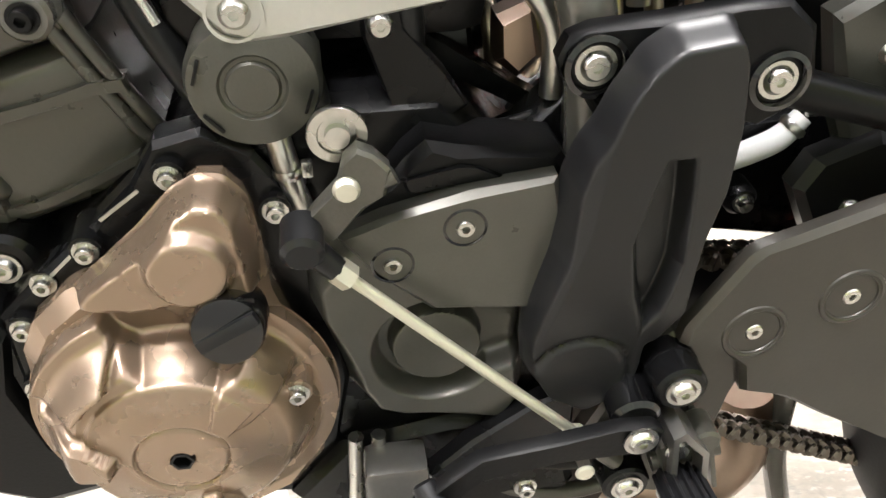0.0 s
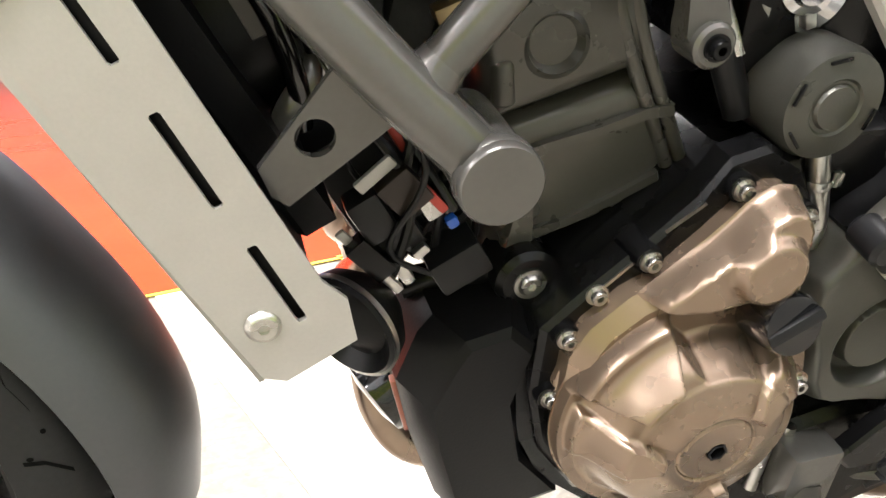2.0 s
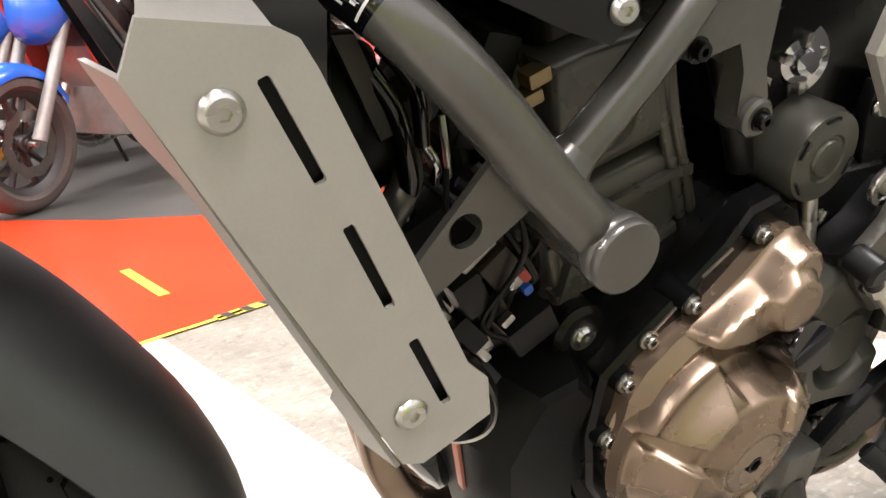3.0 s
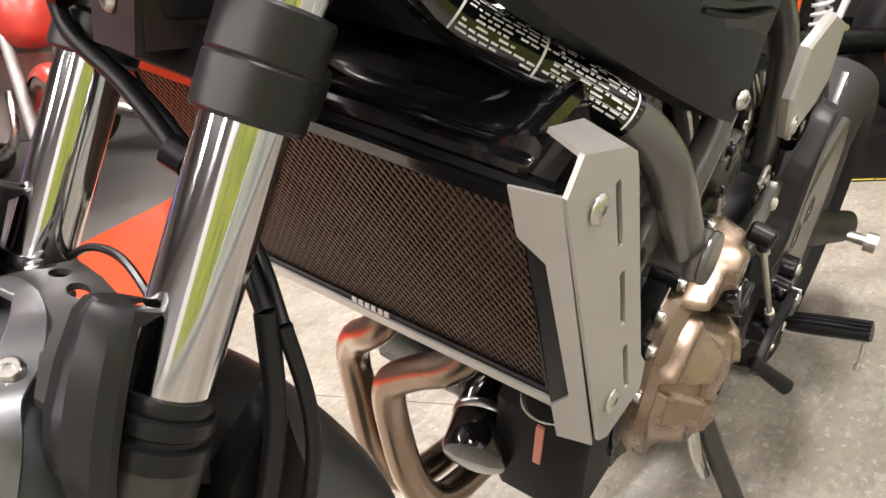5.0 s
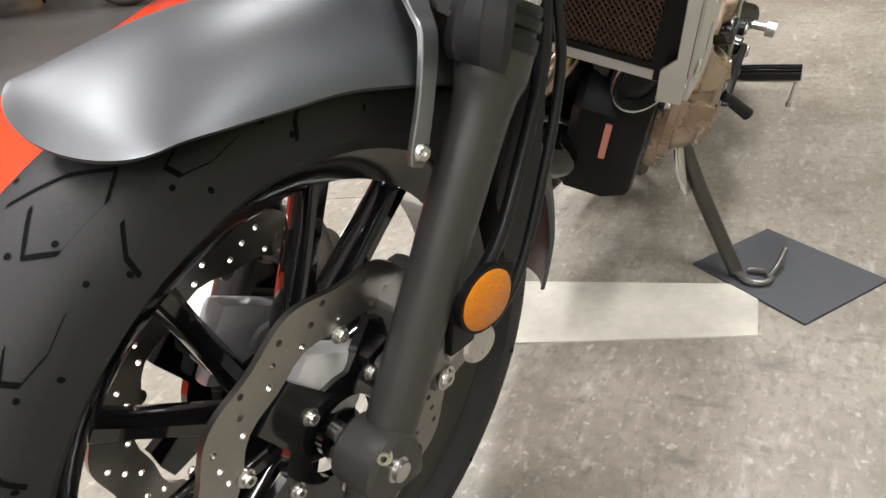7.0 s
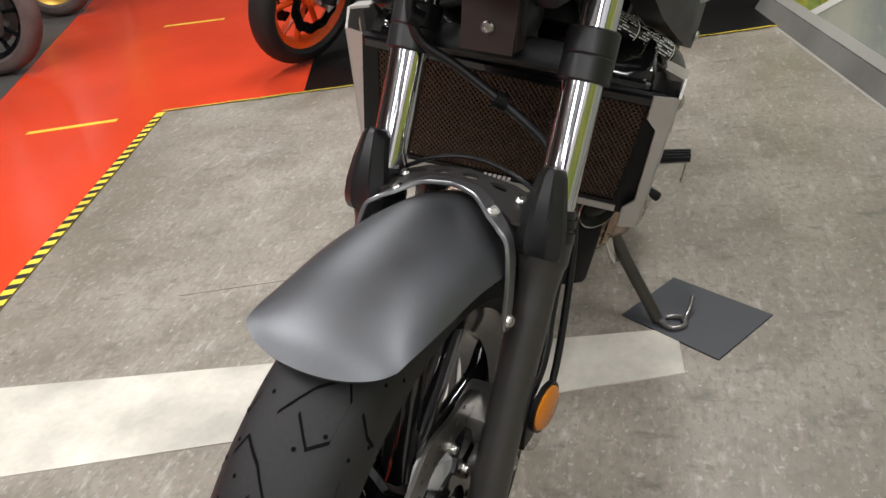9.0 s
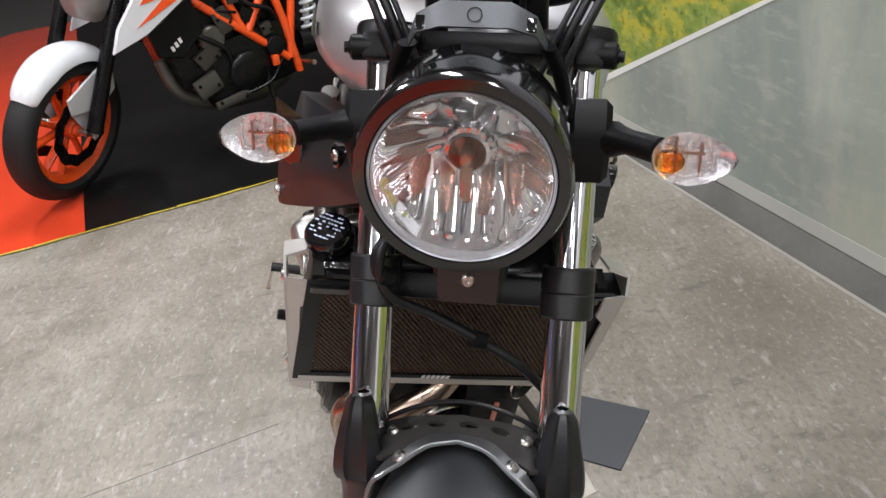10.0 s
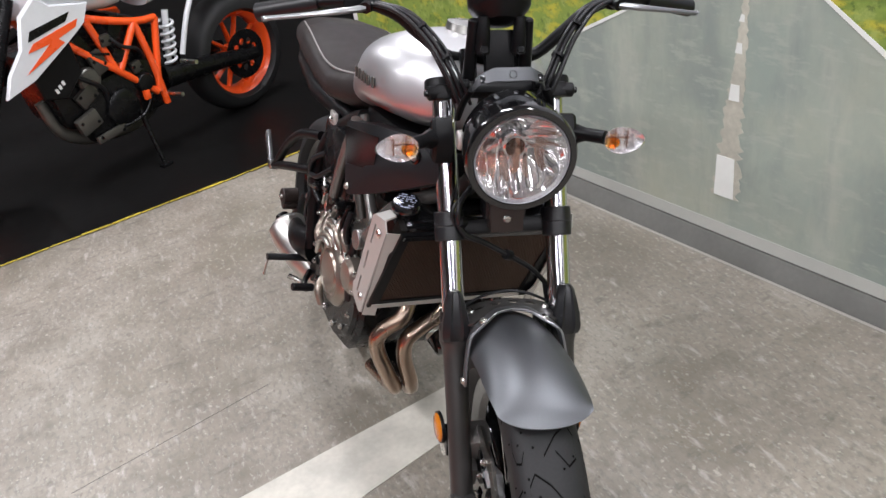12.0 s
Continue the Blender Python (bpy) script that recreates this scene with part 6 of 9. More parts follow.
part("rivet", bm, material("pale_zinc_head", (0.66, 0.64, 0.55), 0.32, 0.7, 0.06, 300, 0.03), shift)
bm = bmesh.new()
cyl(bm, (-0.436, 0.205, 0.553), (-0.436, 0.232, 0.549), 0.0115, seg=20, bevel=0.003)
cyl(bm, (-0.436, 0.221, 0.551), (-0.452, 0.221, 0.532), 0.0085, 0.007, 16)
part("ball_joint", bm, HOSE, shift)
A, B = Vector((-0.452, 0.221, 0.532)), Vector((-0.598, 0.236, 0.388))
d = (B - A).normalized()
bm = bmesh.new()
cyl(bm, A, A + d * 0.010, 0.0078, seg=6)
cyl(bm, A + d * 0.010, B - d * 0.012, 0.0036, seg=16)
cyl(bm, B - d * 0.012, B - d * 0.004, 0.0065, seg=6)
part("shift_rod", bm, material("pale_zinc_rod", (0.62, 0.60, 0.50), 0.35, 0.7, 0.06, 300, 0.03), shift, "pale zinc-plated rod with lock nuts")
bm = bmesh.new()
tube(bm, [B - d * 0.006, B + d * 0.012, B + d * 0.03], 0.0065, 12, 3)
part("rod_end", bm, DARKMETAL, shift)
bm = bmesh.new()
plate(bm, [(-0.640, 0.410), (-0.633, 0.416), (-0.612, 0.417), (-0.577, 0.411), (-0.525, 0.404), (-0.501, 0.382), (-0.485, 0.366), (-0.495, 0.358), (-0.508, 0.368), (-0.526, 0.386), (-0.578, 0.394), (-0.638, 0.394)], side(0.246), 0.010, bevel=0.002)
lever = part("shift_lever", bm, BLACK, shift)
bm = bmesh.new()
cyl(bm, (-0.492, 0.244, 0.376), (-0.511, 0.290, 0.350), 0.0085, 0.010, 16, 0.002)
part("toe_peg", bm, HOSE, shift, "black rubber toe peg")
bm = bmesh.new()
cyl(bm, (-0.6265, 0.205, 0.416), (-0.6250, 0.246, 0.412), 0.0160, seg=26, bevel=0.003)
part("pivot_boss", bm, GLOSS, shift, "gloss black pivot boss")
bolts(shift, BIGBOLT, (Vector((-0.6245, 0.257, 0.407)), (0, 1, 0)))
bm = bmesh.new()
lathe(bm, [(0.0062, 0), (0.0062, 0.001), (0.005, 0.0022), (0.001, 0.0022)], (-0.592, 0.256, 0.382), (0, 1, 0), 20)
part("rivet", bm, bpy.data.materials["pale_zinc_head"], shift)
bolts(shift, BOLT, (Vector((-0.556, 0.250, 0.368)), (0, 1, 0)))

# heel guard and foot peg bracket
HG = [(-0.622, 0.651), (-0.6544, 0.653), (-0.660, 0.644), (-0.6663, 0.6064), (-0.6675, 0.5664), (-0.6622, 0.530), (-0.656, 0.4725), (-0.6397, 0.4518), (-0.6312, 0.4483), (-0.6298, 0.4191), (-0.6169, 0.4031), (-0.5967, 0.397), (-0.5732, 0.411), (-0.560, 0.4348), (-0.5575, 0.4588), (-0.562, 0.4849), (-0.571, 0.5209), (-0.574, 0.5472), (-0.577, 0.5716), (-0.583, 0.5909), (-0.590, 0.6031), (-0.597, 0.6209), (-0.609, 0.6402)]
RIDGE = [(-0.6203, 0.6509), (-0.601, 0.6251), (-0.5912, 0.5906), (-0.5859, 0.5428), (-0.572, 0.495), (-0.5659, 0.4724)]
DENT = [(-0.6233, 0.5876), (-0.6407, 0.587), (-0.6435, 0.562), (-0.6455, 0.516), (-0.638, 0.482), (-0.627, 0.466), (-0.616, 0.500), (-0.611, 0.535), (-0.6175, 0.5677)]


def depth_in(poly, x, z):
    """How far a place lies inside an outline; below 0 outside."""
    best, inside = 1.0, False
    for (ax, az), (bx, bz) in zip(poly, poly[1:] + poly[:1]):
        q = max(0.0, min(1.0, ((x - ax) * (bx - ax) + (z - az) * (bz - az)) / ((bx - ax) ** 2 + (bz - az) ** 2)))
        best = min(best, math.hypot(x - ax - (bx - ax) * q, z - az - (bz - az) * q))
        if (az > z) != (bz > z) and x < ax + (z - az) / (bz - az) * (bx - ax):
            inside = not inside
    return best if inside else -best


def guard_height(r, R, x, z):
    h = 0.022 * ease((R - r) / 0.008)
    # flat towards the rear, sloping away in front of the ridge
    line = float(np.interp(z, [q for _, q in RIDGE[::-1]], [q for q, _ in RIDGE[::-1]]))
    h -= 0.010 * min(1.0, max(0.0, (x - line + 0.002) / 0.016)) * ease((z - 0.455) / 0.02)
    h += 0.005 * ease((z - 0.45) / 0.05) * ease((x + 0.672) / 0.05)
    h -= 0.015 * ease(depth_in(DENT, x, z) / 0.0075)
    d = math.hypot(x + 0.5924, z - 0.434)
    return h + 0.002 * (1 - ease((d - 0.0285) / 0.002)) - 0.0025 * math.exp(-((d - 0.0315) / 0.0014) ** 2)


hg = part("heel_guard", relief(HG, (-0.618, 0.530), None, 0.203, 260, 80, guard_height), GUARD, bike, "satin black plastic heel guard with a long slot", 60)
bm = bmesh.new()
plate(bm, [(-0.596, 0.594), (-0.584, 0.612), (-0.575, 0.619), (-0.571, 0.631), (-0.576, 0.642), (-0.588, 0.6465), (-0.633, 0.650), (-0.666, 0.654), (-0.690, 0.654), (-0.706, 0.640), (-0.7125, 0.612), (-0.704, 0.595), (-0.687, 0.585), (-0.662, 0.592), (-0.63, 0.60)], side(0.186), 0.014, bevel=0.004)
part("upper_mount", bm, BLACK, hg)
for x, z in ((-0.590, 0.6275), (-0.690, 0.6126)):
    bm = bmesh.new()
    lathe(bm, [(0.017, -0.004), (0.017, 0.002), (0.014, 0.003), (0.012, -0.002), (0.001, -0.002)], (x, 0.2005, z), (0, 1, 0), 28)
    part("bolt_seat", bm, GLOSS, hg)
    bolts(hg, BIGBOLT, (Vector((x, 0.199, z)), (0, 1, 0)))
RB2 = [(-0.656, 0.450), (-0.658, 0.462), (-0.688, 0.512), (-0.695, 0.518), (-0.715, 0.5245), (-0.760, 0.5405), (-0.90, 0.575), (-0.95, 0.52), (-0.96, 0.262), (-0.90, 0.295), (-0.832, 0.331), (-0.775, 0.365), (-0.744, 0.386), (-0.733, 0.3916), (-0.706, 0.4005), (-0.700, 0.425), (-0.685, 0.440)]
pb = flat_part("peg_bracket", RB2, 0.212, 0.224, CHARC, bike, "satin charcoal foot peg bracket plate", 0.004)
flat_part("lower_arm", [(-0.640, 0.440), (-0.655, 0.452), (-0.690, 0.438), (-0.712, 0.424), (-0.705, 0.395), (-0.702, 0.372), (-0.699, 0.355), (-0.698, 0.310), (-0.680, 0.290), (-0.640, 0.300), (-0.605, 0.330), (-0.600, 0.360), (-0.622, 0.410)], 0.200, 0.216, CHARC, pb, "", 0.004)
for p in ((-0.702, 0.455), (-0.760, 0.476)):
    bm = bmesh.new()
    lathe(bm, [(0.0215, 0.0), (0.0205, 0.0016), (0.0185, 0.0022), (0.0165, 0.0005)], (p[0], 0.2235, p[1]), (0, 1, 0), 32, close=True)
    part("pressed_ring", bm, CHARC, pb)
for x, z, big in ((-0.702, 0.455, 0), (-0.760, 0.476, 0), (-0.652, 0.432, 1), (-0.628, 0.345, 1)):
    bm = bmesh.new()
    lathe(bm, [(0.0175, -0.004), (0.0175, 0.0008), (0.0165, 0.001), (0.0145, -0.0035), (0.001, -0.0035)], (x, 0.224, z), (0, 1, 0), 28)
    if big:
        cyl(bm, (x, 0.21, z), (x, 0.244, z), 0.0175, 0.0165, 24, 0.002)
    part("bolt_seat", bm, CASE if big else CHARC, pb)
    bolts(pb, BIGBOLT if big else BUTTON, (Vector((x, 0.244 if big else 0.2215, z)), (0, 1, 0)))
bm = bmesh.new()
PEG = [Vector((-0.660, 0.248, 0.352)), Vector((-0.654, 0.282, 0.366)), Vector((-0.648, 0.350, 0.388))]
tube(bm, PEG, [0.015, 0.0165, 0.0150], 18, 4, 0.75)
peg = part("foot_peg", bm, HOSE, pb, "black rubber-topped foot peg")
for k in range(7):
    a = radians(20 + 140 * k / 6)
    bm = bmesh.new()
    tube(bm, [p + Vector((0.0165 * math.cos(a), -0.003 * math.sin(a), 0.0125 * math.sin(a))) for p in PEG], 0.0019, 6, 3)
    part("rubber_rib", bm, HOSE, peg)
bm = bmesh.new()
box(bm, (-0.652, 0.30, 0.364), (0.016, 0.10, 0.010), Matrix.Rotation(radians(16), 4, "X"), 0.002)
part("peg_core", bm, ALU, peg)
bm = bmesh.new()
cyl(bm, (-0.648, 0.346, 0.380), (-0.650, 0.350, 0.338), 0.0028, seg=8)
cyl(bm, (-0.650, 0.350, 0.340), (-0.650, 0.350, 0.330), 0.0045, seg=10)
part("feeler_pin", bm, STEEL, peg)
bm = bmesh.new()
for dx in (-0.016, 0.016):
    box(bm, (-0.667 + dx, 0.232, 0.362), (0.004, 0.034, 0.050), Matrix.Rotation(0.25, 4, "Y"), 0.0015)
cyl(bm, (-0.690, 0.236, 0.368), (-0.645, 0.236, 0.358), 0.0075, seg=14)
cyl(bm, (-0.674, 0.226, 0.386), (-0.674, 0.250, 0.386), 0.010, seg=18, bevel=0.002)
part("peg_hinge", bm, DARKMETAL, pb, "grey folding hinge of the foot peg")
bm = bmesh.new()
box(bm, (-0.668, 0.250, 0.352), (0.012, 0.004, 0.024), Matrix.Rotation(0.3, 4, "Y"), 0.001)
cyl(bm, (-0.655, 0.244, 0.383), (-0.655, 0.252, 0.383), 0.0085, seg=18, bevel=0.002)
part("hinge_spring", bm, STEEL, pb, "bright return spring and pin")
bm = bmesh.new()
plate(bm, [(-0.652, 0.350), (-0.646, 0.404), (-0.653, 0.409), (-0.672, 0.387), (-0.677, 0.346), (-0.673, 0.346), (-0.668, 0.385), (-0.653, 0.402), (-0.650, 0.400), (-0.656, 0.350)], side(0.228), 0.030)
part("hinge_strap", bm, CALIPER, pb, "bright steel strap over the peg hinge")
# link plate and lower stays under the case
flat_part("rear_stay", [(-0.555, 0.335), (-0.640, 0.350), (-0.672, 0.300), (-0.676, 0.245), (-0.655, 0.195), (-0.600, 0.180), (-0.545, 0.215)], 0.105, 0.150, BROWNPLATE, pb, "dark brown stay behind the shift lever", 0.006)
for q0, q1, r, m in (((-0.575, 0.172, 0.300), (-0.660, 0.178, 0.315), 0.009, CASE), ((-0.56, 0.168, 0.262), (-0.665, 0.165, 0.250), 0.007, DARKMETAL), ((-0.60, 0.160, 0.225), (-0.672, 0.158, 0.285), 0.006, HOSE)):
    bm = bmesh.new()
    tube(bm, [q0, Vector(q0).lerp(Vector(q1), 0.5) + Vector((0, 0.006, -0.006)), q1], r, 12, 4)
    part("stay_pipe", bm, m, pb)
bolts(pb, BOLT, (Vector((-0.600, 0.150, 0.272)), (0, 1, 0)), (Vector((-0.645, 0.150, 0.225)), (0, 1, 0)))
# bronze-tinted exhaust link below the chain
bm = bmesh.new()
tube(bm, [(-0.800, 0.095, 0.262), (-0.816, 0.092, 0.190), (-0.795, 0.085, 0.125), (-0.745, 0.060, 0.095), (-0.640, 0.020, 0.120)], [0.026, 0.028, 0.030, 0.032, 0.030], 20, 5)
part("link_pipe", bm, HEADER, bike, "heat-tinted exhaust link pipe")
bm = bmesh.new()
tube(bm, [(-0.822, 0.115, 0.330), (-0.835, 0.112, 0.200), (-0.868, 0.105, 0.095)], 0.011, 12, 4)
part("rear_link_rod", bm, FRAME, bike, "grey suspension link rod")
flat_part("case_stay", [(-0.50, 0.33), (-0.53, 0.36), (-0.575, 0.392), (-0.60, 0.40), (-0.60, 0.34), (-0.56, 0.315), (-0.515, 0.315)], 0.190, 0.205, CASE, pb, "", 0.003)
# side stand
bm = bmesh.new()
tube(bm, [(-0.478, 0.200, 0.305), (-0.468, 0.262, 0.227), (-0.450, 0.356, 0.119)], [0.015, 0.0125, 0.0115], 16, 3)
stand = part("side_stand", bm, CHARC, bike, "black tubular side stand, folded out")
bm = bmesh.new()
tube(bm, [(-0.452, 0.354, 0.120), (-0.424, 0.378, 0.124), (-0.432, 0.404, 0.132), (-0.458, 0.400, 0.131), (-0.462, 0.372, 0.122)], 0.0058, 10, 4)
tube(bm, [(-0.440, 0.402, 0.132), (-0.470, 0.412, 0.142), (-0.498, 0.416, 0.160)], 0.0045, 10, 3)
part("stand_foot", bm, FRAME, stand)
bm = bmesh.new()
box(bm, (-0.478, 0.195, 0.315), (0.045, 0.03, 0.06), bevel=0.006)
part("stand_bracket", bm, FRAME, stand)
bm = bmesh.new()
tube(bm, [(-0.455, 0.205, 0.300), (-0.448, 0.225, 0.255), (-0.455, 0.24, 0.225)], 0.008, 10, 3)
part("stand_spring", bm, STEEL, stand)

# black side box in front of the engine
BOX_SIDE = [(-0.206, 0.477), (-0.233, 0.483), (-0.2495, 0.465), (-0.2376, 0.420), (-0.249, 0.361), (-0.2816, 0.318), (-0.231, 0.307), (-0.203, 0.322), (-0.187, 0.387), (-0.181, 0.428), (-0.197, 0.462)]
BOX_RIM = [(-0.190, 0.482), (-0.243, 0.490), (-0.262, 0.470), (-0.252, 0.420), (-0.262, 0.362), (-0.294, 0.312), (-0.230, 0.298), (-0.196, 0.312), (-0.176, 0.380), (-0.166, 0.432), (-0.180, 0.470)]
bm = bmesh.new()
rings = []
for y, k in ((0.080, 0.0), (0.090, 1.0), (0.140, 1.0), (0.166, 0.12), (0.170, 0.0)):
    if y < 0.085:
        c = Vector(np.mean(BOX_RIM, 0))
        rings.append([Vector((c.x + (u - c.x) * 0.9, y, c.y + (v - c.y) * 0.9)) for u, v in BOX_RIM])
    elif y > 0.168:
        c = Vector(np.mean(BOX_SIDE, 0))
        rings.append([Vector((c.x + (u - c.x) * 0.93, y, c.y + (v - c.y) * 0.93)) for u, v in BOX_SIDE])
    else:
        rings.append([Vector((u + (a - u) * k, y, v + (b - v) * k)) for (u, v), (a, b) in zip(BOX_SIDE, BOX_RIM)])
ring_loft(bm, rings)
bb = part("belly_box", bm, BLACK, bike, "matt black plastic box before the engine", 25)
bm = bmesh.new()
box(bm, (-0.1715, 0.128, 0.398), (0.004, 0.008, 0.050), Matrix.Rotation(radians(12), 4, "Y"), 0.001)
part("red_strip", bm, material("faded_red_strip", (0.42, 0.16, 0.12), 0.4, 0, 0.1, 60, 0.0), bb)
bm = bmesh.new()
lathe(bm, [(0.022, -0.025), (0.033, -0.012), (0.036, 0.0), (0.033, 0.004), (0.024, -0.004), (0.010, 0.004), (0.001, 0.005)], (-0.134, 0.153, 0.494), (0.75, 0.65, -0.1), 44)
hornp = part("horn", bm, BLACK, bike, "round black horn with a pale rim")
bm = bmesh.new()
lathe(bm, [(0.0345, 0.001), (0.0368, 0.002), (0.0362, -0.002)], (-0.134, 0.153, 0.494), (0.75, 0.65, -0.1), 44, close=True)
part("horn_rim", bm, STEEL, hornp)
bm = bmesh.new()
lathe(bm, [(0.030, -0.075), (0.0335, -0.060), (0.0335, -0.006), (0.031, 0.0), (0.018, 0.003), (0.001, 0.003)], (-0.165, 0.070, 0.350), (0.85, 0.25, -0.45), 36)
filt = part("oil_filter", bm, GLOSS, bike, "gloss black oil filter canister under the box")
bm = bmesh.new()
lathe(bm, [(0.0338, -0.004), (0.0352, -0.002), (0.0352, 0.004), (0.0338, 0.006)], Vector((-0.165, 0.070, 0.350)) - Vector((0.85, 0.25, -0.45)).normalized() * 0.045, (0.85, 0.25, -0.45), 36, close=True)
part("filter_band", bm, STEEL, filt, "bright steel clamp band")

# loom behind the side plate
random.seed(21)
for k in range(12):
    bm = bmesh.new()
    a = Vector((random.uniform(-0.13, -0.20), random.uniform(0.10, 0.14), random.uniform(0.60, 0.66)))
    b = Vector((random.uniform(-0.15, -0.22), random.uniform(0.10, 0.15), random.uniform(0.50, 0.53)))
    m1 = a.lerp(b, 0.35) + Vector((random.uniform(-0.03, 0.03), 0.02, random.uniform(-0.02, 0.02)))
    m2 = a.lerp(b, 0.7) + Vector((random.uniform(-0.03, 0.03), 0.01, random.uniform(-0.02, 0.02)))
    tube(bm, [a, m1, m2, b], random.uniform(0.0018, 0.005), 8, 6)
    part("wiring", bm, HOSE, bike, "tangled black wiring")
for p, m, sz in (((-0.165, 0.135, 0.545), HOSE, (0.03, 0.025, 0.02)), ((-0.185, 0.14, 0.565), STEEL, (0.012, 0.012, 0.02)), ((-0.150, 0.145, 0.565), HOSE, (0.02, 0.02, 0.03)), ((-0.205, 0.135, 0.52), HOSE, (0.035, 0.03, 0.025)), ((-0.20, 0.14, 0.55), BLUEP, (0.008, 0.008, 0.008)), ((-0.172, 0.13, 0.60), RED, (0.008, 0.01, 0.03)), ((-0.17, 0.14, 0.52), STEEL, (0.008, 0.01, 0.02))):
    bm = bmesh.new()
    box(bm, p, sz, Matrix.Rotation(0.5, 4, "Y"), 0.003)
    part("connector", bm, m, bike)

# black filler, added to keep red reflections off the cylinder head
bm = bmesh.new()
box(bm, (-0.188, 0.040, 0.665), (0.030, 0.115, 0.075), Matrix.Rotation(radians(-14), 4, "Y"), 0.008)
for k in range(3):
    tube(bm, [(-0.175, 0.02 + 0.03 * k, 0.70), (-0.165, 0.03 + 0.03 * k, 0.66), (-0.178, 0.025 + 0.03 * k, 0.615)], 0.006, 8, 4)
part("head_filler", bm, RUBBER, bike, "black filler added before the cylinder head")
flat_part("fan_stay", [(-0.068, 0.722), (-0.080, 0.722), (-0.106, 0.668), (-0.096, 0.664)], 0.130, 0.136, CHARC, bike, "brown-grey fan stay", 0.001)
bm = bmesh.new()
lathe(bm, [(0.016, -0.03), (0.016, -0.004), (0.013, 0.0), (0.009, 0.010), (0.001, 0.011)], (-0.132, 0.104, 0.668), (0.35, 0.9, -0.1), 28)
part("thermostat", bm, BLOCKM, bike, "grey cast thermostat cover")
for pts, r, m in (([(-0.106, 0.122, 0.606), (-0.112, 0.126, 0.622), (-0.121, 0.120, 0.634), (-0.124, 0.105, 0.650)], 0.0095, FRAME), ([(-0.139, 0.122, 0.668), (-0.141, 0.126, 0.650), (-0.147, 0.122, 0.630)], 0.0022, STEEL), ([(-0.128, 0.118, 0.655), (-0.136, 0.124, 0.640), (-0.140, 0.118, 0.622)], 0.0035, CHROME),
                  ([(-0.090, 0.130, 0.700), (-0.104, 0.134, 0.678), (-0.116, 0.130, 0.640), (-0.118, 0.124, 0.612)], 0.0060, GLOSS), ([(-0.098, 0.128, 0.712), (-0.116, 0.132, 0.690), (-0.126, 0.126, 0.655)], 0.0045, GLOSS)):
    bm = bmesh.new()
    tube(bm, pts, r, 12, 6)
    part("loom_hose", bm, m, bike)
for p, m, sz in (((-0.152, 0.150, 0.592), ALU, (0.026, 0.004, 0.008)), ((-0.168, 0.150, 0.580), BROWNPLATE, (0.022, 0.012, 0.026)), ((-0.186, 0.148, 0.572), RED, (0.006, 0.006, 0.022)), ((-0.135, 0.148, 0.552), ALU, (0.006, 0.004, 0.012)), ((-0.148, 0.152, 0.540), CASE, (0.014, 0.012, 0.030)), ((-0.178, 0.152, 0.540), STEEL, (0.010, 0.006, 0.006)), ((-0.160, 0.154, 0.522), STEEL, (0.006, 0.006, 0.016))):
    bm = bmesh.new()
    box(bm, p, sz, Matrix.Rotation(0.7, 4, "Y"), 0.0015)
    part("connector", bm, m, bike)
# hoses added as a dark filler, so no red floor shows before the engine
for pts, r in (([(-0.222, 0.045, 0.650), (-0.226, 0.050, 0.590), (-0.220, 0.050, 0.530), (-0.236, 0.046, 0.455)], 0.0165), ([(-0.206, 0.040, 0.620), (-0.198, 0.045, 0.560), (-0.209, 0.050, 0.470)], 0.0120)):
    bm = bmesh.new()
    tube(bm, pts, r, 14, 5)
    part("gap_hose", bm, RUBBER, bike, "black rubber hose added to fill the gap before the engine")
# dark frame casting that closes the gap behind the covers
bm = bmesh.new()
plate(bm, [(-0.600, 0.600), (-0.66, 0.60), (-0.66, 0.50), (-0.645, 0.36), (-0.55, 0.33), (-0.50, 0.40), (-0.51, 0.545), (-0.565, 0.565)], side(0.120), 0.030, bevel=0.006)
part("frame_casting", bm, CASE, bike, "black cast frame side behind the heel guard")

# rear shock absorber, lying nearly level behind the frame
SHOCK = material("tarnished_spring_steel", (0.46, 0.40, 0.30), 0.30, 0.95, 0.1, 120, 0.05)
bm = bmesh.new()
cyl(bm, (-0.50, 0.052, 0.592), (-0.76, 0.052, 0.626), 0.020, seg=20)
cyl(bm, (-0.515, 0.052, 0.594), (-0.548, 0.052, 0.598), 0.040, seg=28, bevel=0.004)
shock = part("shock_absorber", bm, CASE, bike, "rear shock absorber with a tarnished steel spring")
bm = bmesh.new()
tube(bm, [Vector((-0.553 - 0.155 * k / 84, 0.052 + 0.038 * math.sin(k * math.tau / 14), 0.598 + 0.020 * k / 84 + 0.038 * math.cos(k * math.tau / 14))) for k in range(85)], 0.0062, 10, 2)
part("shock_spring", bm, SHOCK, shock, "tarnished steel coil spring")
for poly, y0, y1 in (([(-0.470, 0.650), (-0.485, 0.610), (-0.560, 0.570), (-0.590, 0.552), (-0.598, 0.562), (-0.560, 0.585), (-0.505, 0.622), (-0.500, 0.655)], 0.095, 0.112), ([(-0.495, 0.665), (-0.500, 0.648), (-0.600, 0.640), (-0.690, 0.660), (-0.690, 0.676)], 0.115, 0.135)):
    flat_part("frame_arm", poly, y0, y1, CASE, shock, "black frame arm over the shock", 0.003)

